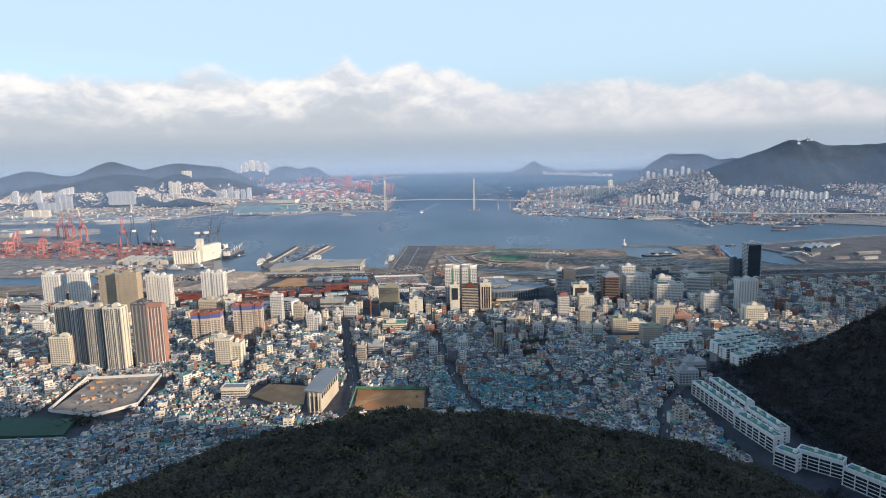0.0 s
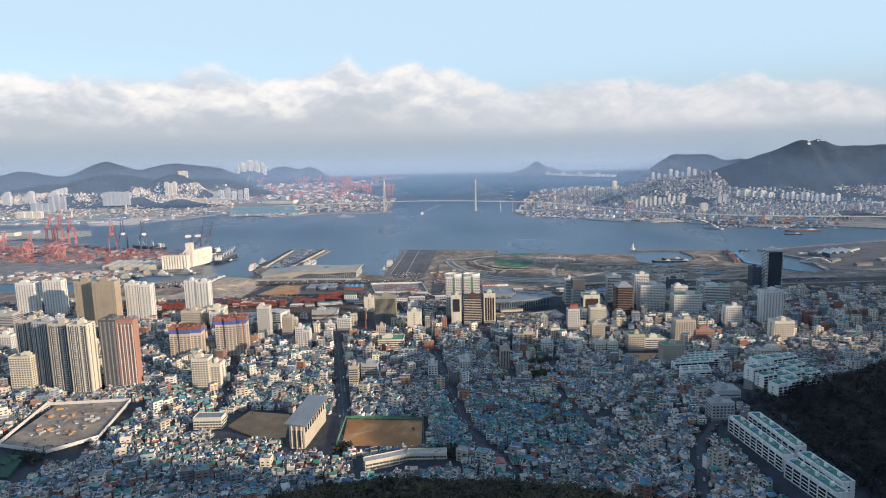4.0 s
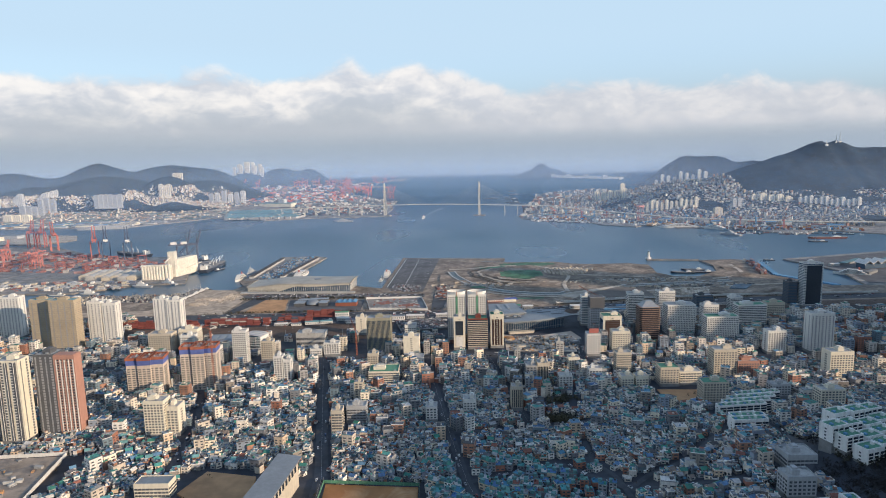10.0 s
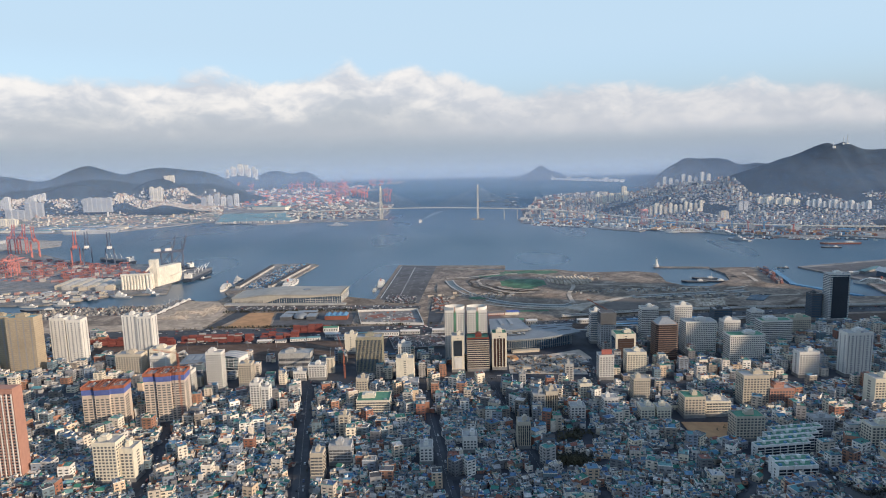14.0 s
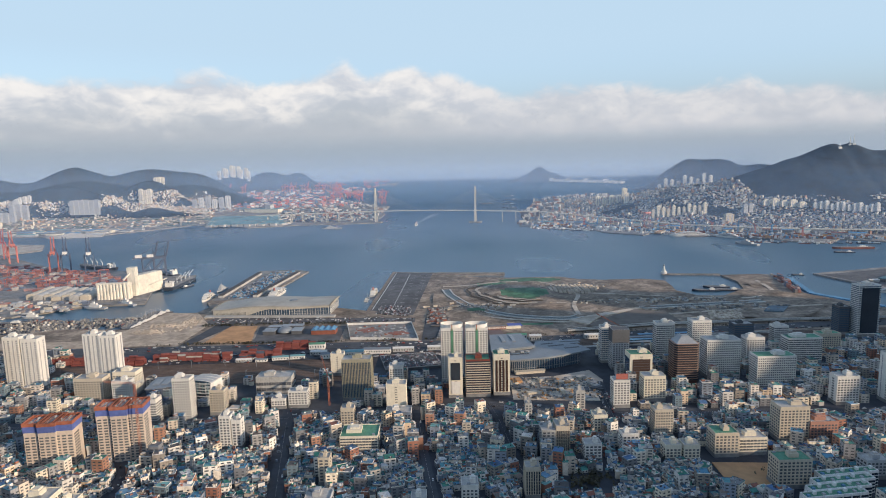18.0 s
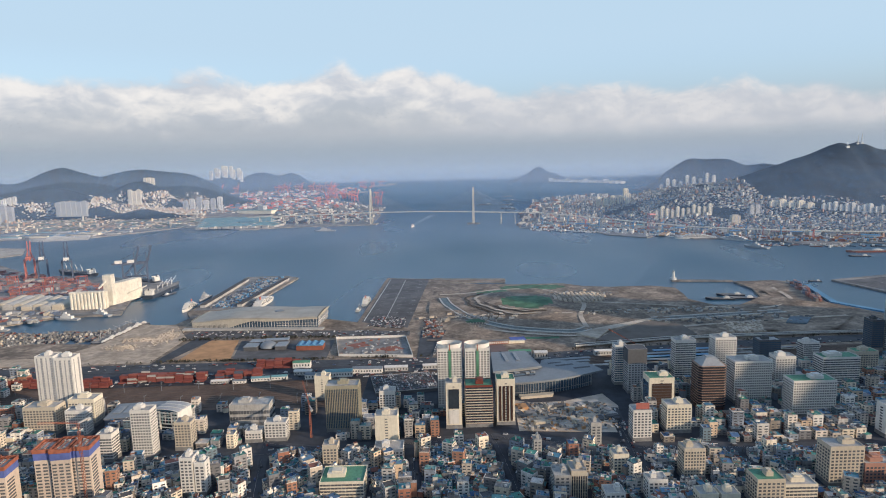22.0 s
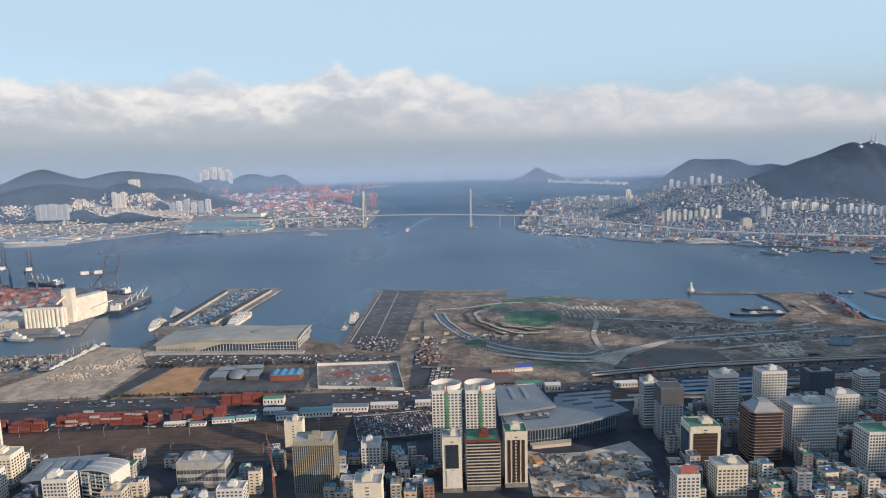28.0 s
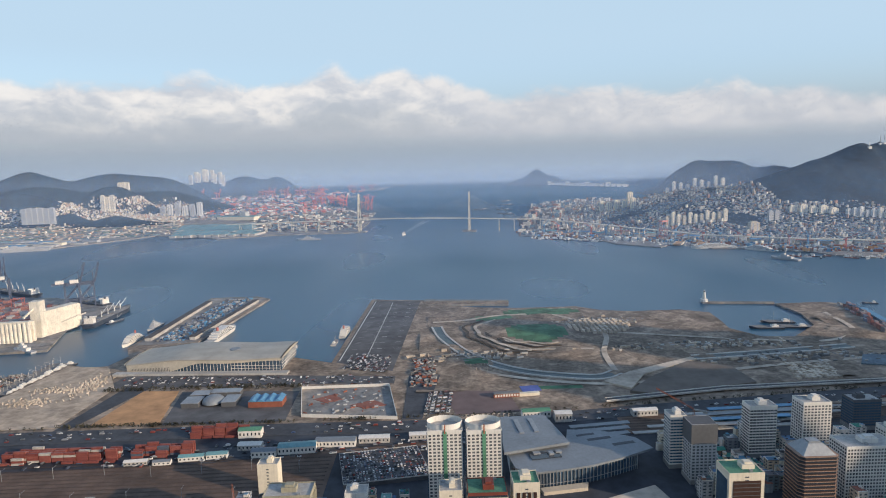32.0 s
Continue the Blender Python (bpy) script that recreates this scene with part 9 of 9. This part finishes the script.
def make_cars():
    rnd = random.Random(101)
    protos = []
    for c in ((0.68, 0.68, 0.67), (0.03, 0.03, 0.035), (0.32, 0.33, 0.35), (0.30, 0.04, 0.03), (0.06, 0.10, 0.22)):
        m = mat("car_paint_%d" % len(protos), c, rough=0.35, vary=0.03)
        b = Soup()
        b.obox(0, 0, .3, 1.0, 4.4, 1.8)
        b.obox(-.2, 0, 1.5, 1.56, 1.9, 1.45)
        g = Soup()
        g.obox(-.2, 0, 1.0, 1.5, 2.4, 1.66, 0, 0, None, .84)
        w = Soup()
        for x in (-1.4, 1.4):
            w.obox(x, 0, 0, .62, .62, 1.84)
        protos.append((dict(body=b.mesh("body", [m]), cabin=g.mesh("cabin", [GLASS])), ("white", "black", "silver", "red", "blue")[len(protos)]))

    def car(x, y, z, a):
        me, word = protos[rnd.choice((0, 0, 0, 1, 1, 2, 2, 3, 4))]
        e = thing("car", x, y, z, a, "small %s car on the road surface" % word, "car", "cars in the city")
        for k, v in me.items():
            part(k, v, None, e)
    # on the wide harbour road, the boulevard and the two long streets
    for i in range(46):
        x = rnd.uniform(-520, 420)
        ymid = 1386 if x < 60 else 1386 + (x - 60) * .085
        lane = rnd.choice((-9, -4, 4, 9))
        car(x, ymid + lane, 4.37, (0 if lane < 0 else math.pi) + (.08 if x > 60 else 0))
    for line, w, n in ((STREETS[3], 22, 40), (STREETS[0], 13, 26), (STREETS[1], 9, 18)):
        for _ in range(n):
            i = rnd.randrange(len(line) - 1)
            t = rnd.random()
            (ax, ay), (bx, by) = line[i], line[i + 1]
            a = math.atan2(by - ay, bx - ax)
            q = rnd.choice((-.3, .3, -.14, .14)) * w
            x, y = ax + (bx - ax) * t - q * math.sin(a), ay + (by - ay) * t + q * math.cos(a)
            car(x, y, gz(x, y) + .62, a)
    s = Soup()
    # the deck car park
    for r in range(9):
        for i in range(26):
            u, v = (i + .5) / 26, (r + .5) / 9
            x = (-104 + 82 * u) * v + (-90 + 84 * u) * (1 - v)
            y = (1312 + 13 * u) * v + (1248 + 14 * u) * (1 - v)
            if rnd.random() < .84:
                car_into(s, x, y, 8, 1.57 + .12, rnd.random() < .15)
    # the end of the long pier
    for r in range(11):
        for i in range(26):
            y = 1600 + r * 7.5
            x = -142 + (y - 1600) * .05 + i * 2.7
            if x < -72 and rnd.random() < .78 - .04 * r:
                car_into(s, x, y + (x + 142) * -.3, 4.3, 1.4, rnd.random() < .2)
    # rows beside the access road, the freight yard, the terminal forecourt
    for r in range(5):
        for i in range(22):
            if rnd.random() < .8:
                car_into(s, -14 + r * 7 + i * .3, 1418 + i * 3.4, 4.3, .1, rnd.random() < .2)
    for _ in range(240):
        x = rnd.uniform(-480, 40)
        car_into(s, x, rnd.uniform(1306, 1350) + max(0, x + 260) * .06, 4.35, rnd.choice((0, .1, 1.57)), rnd.random() < .3)
    for _ in range(240):
        x = rnd.uniform(-900, 900)
        y = (1370 if x < 60 else 1370 + (x - 60) * .09) + rnd.choice((6, 12, 20, 26))
        car_into(s, x, y, 4.36, 0 if x < 60 else .08, rnd.random() < .2)
    for _ in range(200):
        x, y = rnd.uniform(-470, -60), rnd.uniform(1545, 1590)
        if y > 1552 + (x + 470) * -.02:
            car_into(s, x, y - (x + 470) * .06, 4.3, rnd.choice((0, 1.57)), rnd.random() < .3)
    for _ in range(160):
        i = rnd.choice((4, 5, 5, 6, 7, 9, 9, 3, 3, 3))
        line, w = STREETS[i], WIDTHS[i]
        k = rnd.randrange(len(line) - 1)
        t = rnd.random()
        (ax, ay), (bx, by) = line[k], line[k + 1]
        a = math.atan2(by - ay, bx - ax)
        q = rnd.choice((-.36, .36, .15)) * w
        x, y = ax + (bx - ax) * t - q * math.sin(a), ay + (by - ay) * t + q * math.cos(a)
        car_into(s, x, y, gz(x, y) + .6, a, rnd.random() < .25)
    tagged(part("parked_cars", s, [CARS, GLASS]), "parked and queueing cars in lots and streets", "cars", kind="stuff")


def make_street_trees():
    rnd = random.Random(111)
    s = Soup()

    def tuft(x, y, z, k, n=14):
        for _ in range(n):
            p = Vector((x + rnd.gauss(0, .9) * k, y + rnd.gauss(0, .9) * k, z + rnd.uniform(.6, 4.2) * k))
            u = Vector((rnd.uniform(-1, 1), rnd.uniform(-1, 1), rnd.uniform(-.4, .8))).normalized() * rnd.uniform(.5, 1.1) * k
            v = u.cross(Vector((rnd.uniform(-1, 1), rnd.uniform(-1, 1), 1))).normalized() * rnd.uniform(.5, 1.0) * k
            s.face([tuple(p - u), tuple(p + v), tuple(p + u), tuple(p - v)])
    for _ in range(260):
        x = rnd.uniform(-470, -190)
        tuft(x, rnd.choice((1532, 1540, 1412)) - (x + 470) * .02 + rnd.uniform(-2, 2), 4.2, 1.0)
    for _ in range(240):
        x = rnd.uniform(-560, 700)
        tuft(x, 1408 + max(0, x - 60) * .1 + rnd.uniform(-2, 3), 4.2, rnd.uniform(.6, 1.1))
    for x, y, r in ((130, 925, 16), (-110, 655, 8), (-10, 632, 14), (285, 770, 20), (330, 690, 12), (-420, 650, 16)):
        for _ in range(60):
            px, py = rnd.gauss(x, r * .6), rnd.gauss(y, r * .6)
            tuft(px, py, gz(px, py), rnd.uniform(.9, 1.5))
    for _ in range(500):
        px, py = rnd.uniform(-800, 700), rnd.uniform(560, 1080)
        if hill_e(px, py) < 1:
            tuft(px, py, gz(px, py) + 1.5, rnd.uniform(.7, 1.2), 9)
    tagged(part("street_trees", s, [LEAF]), "dark evergreen street trees and bushes", "trees", kind="stuff")


make_cars()
make_street_trees()


make_houses()
make_streets()
make_woods()
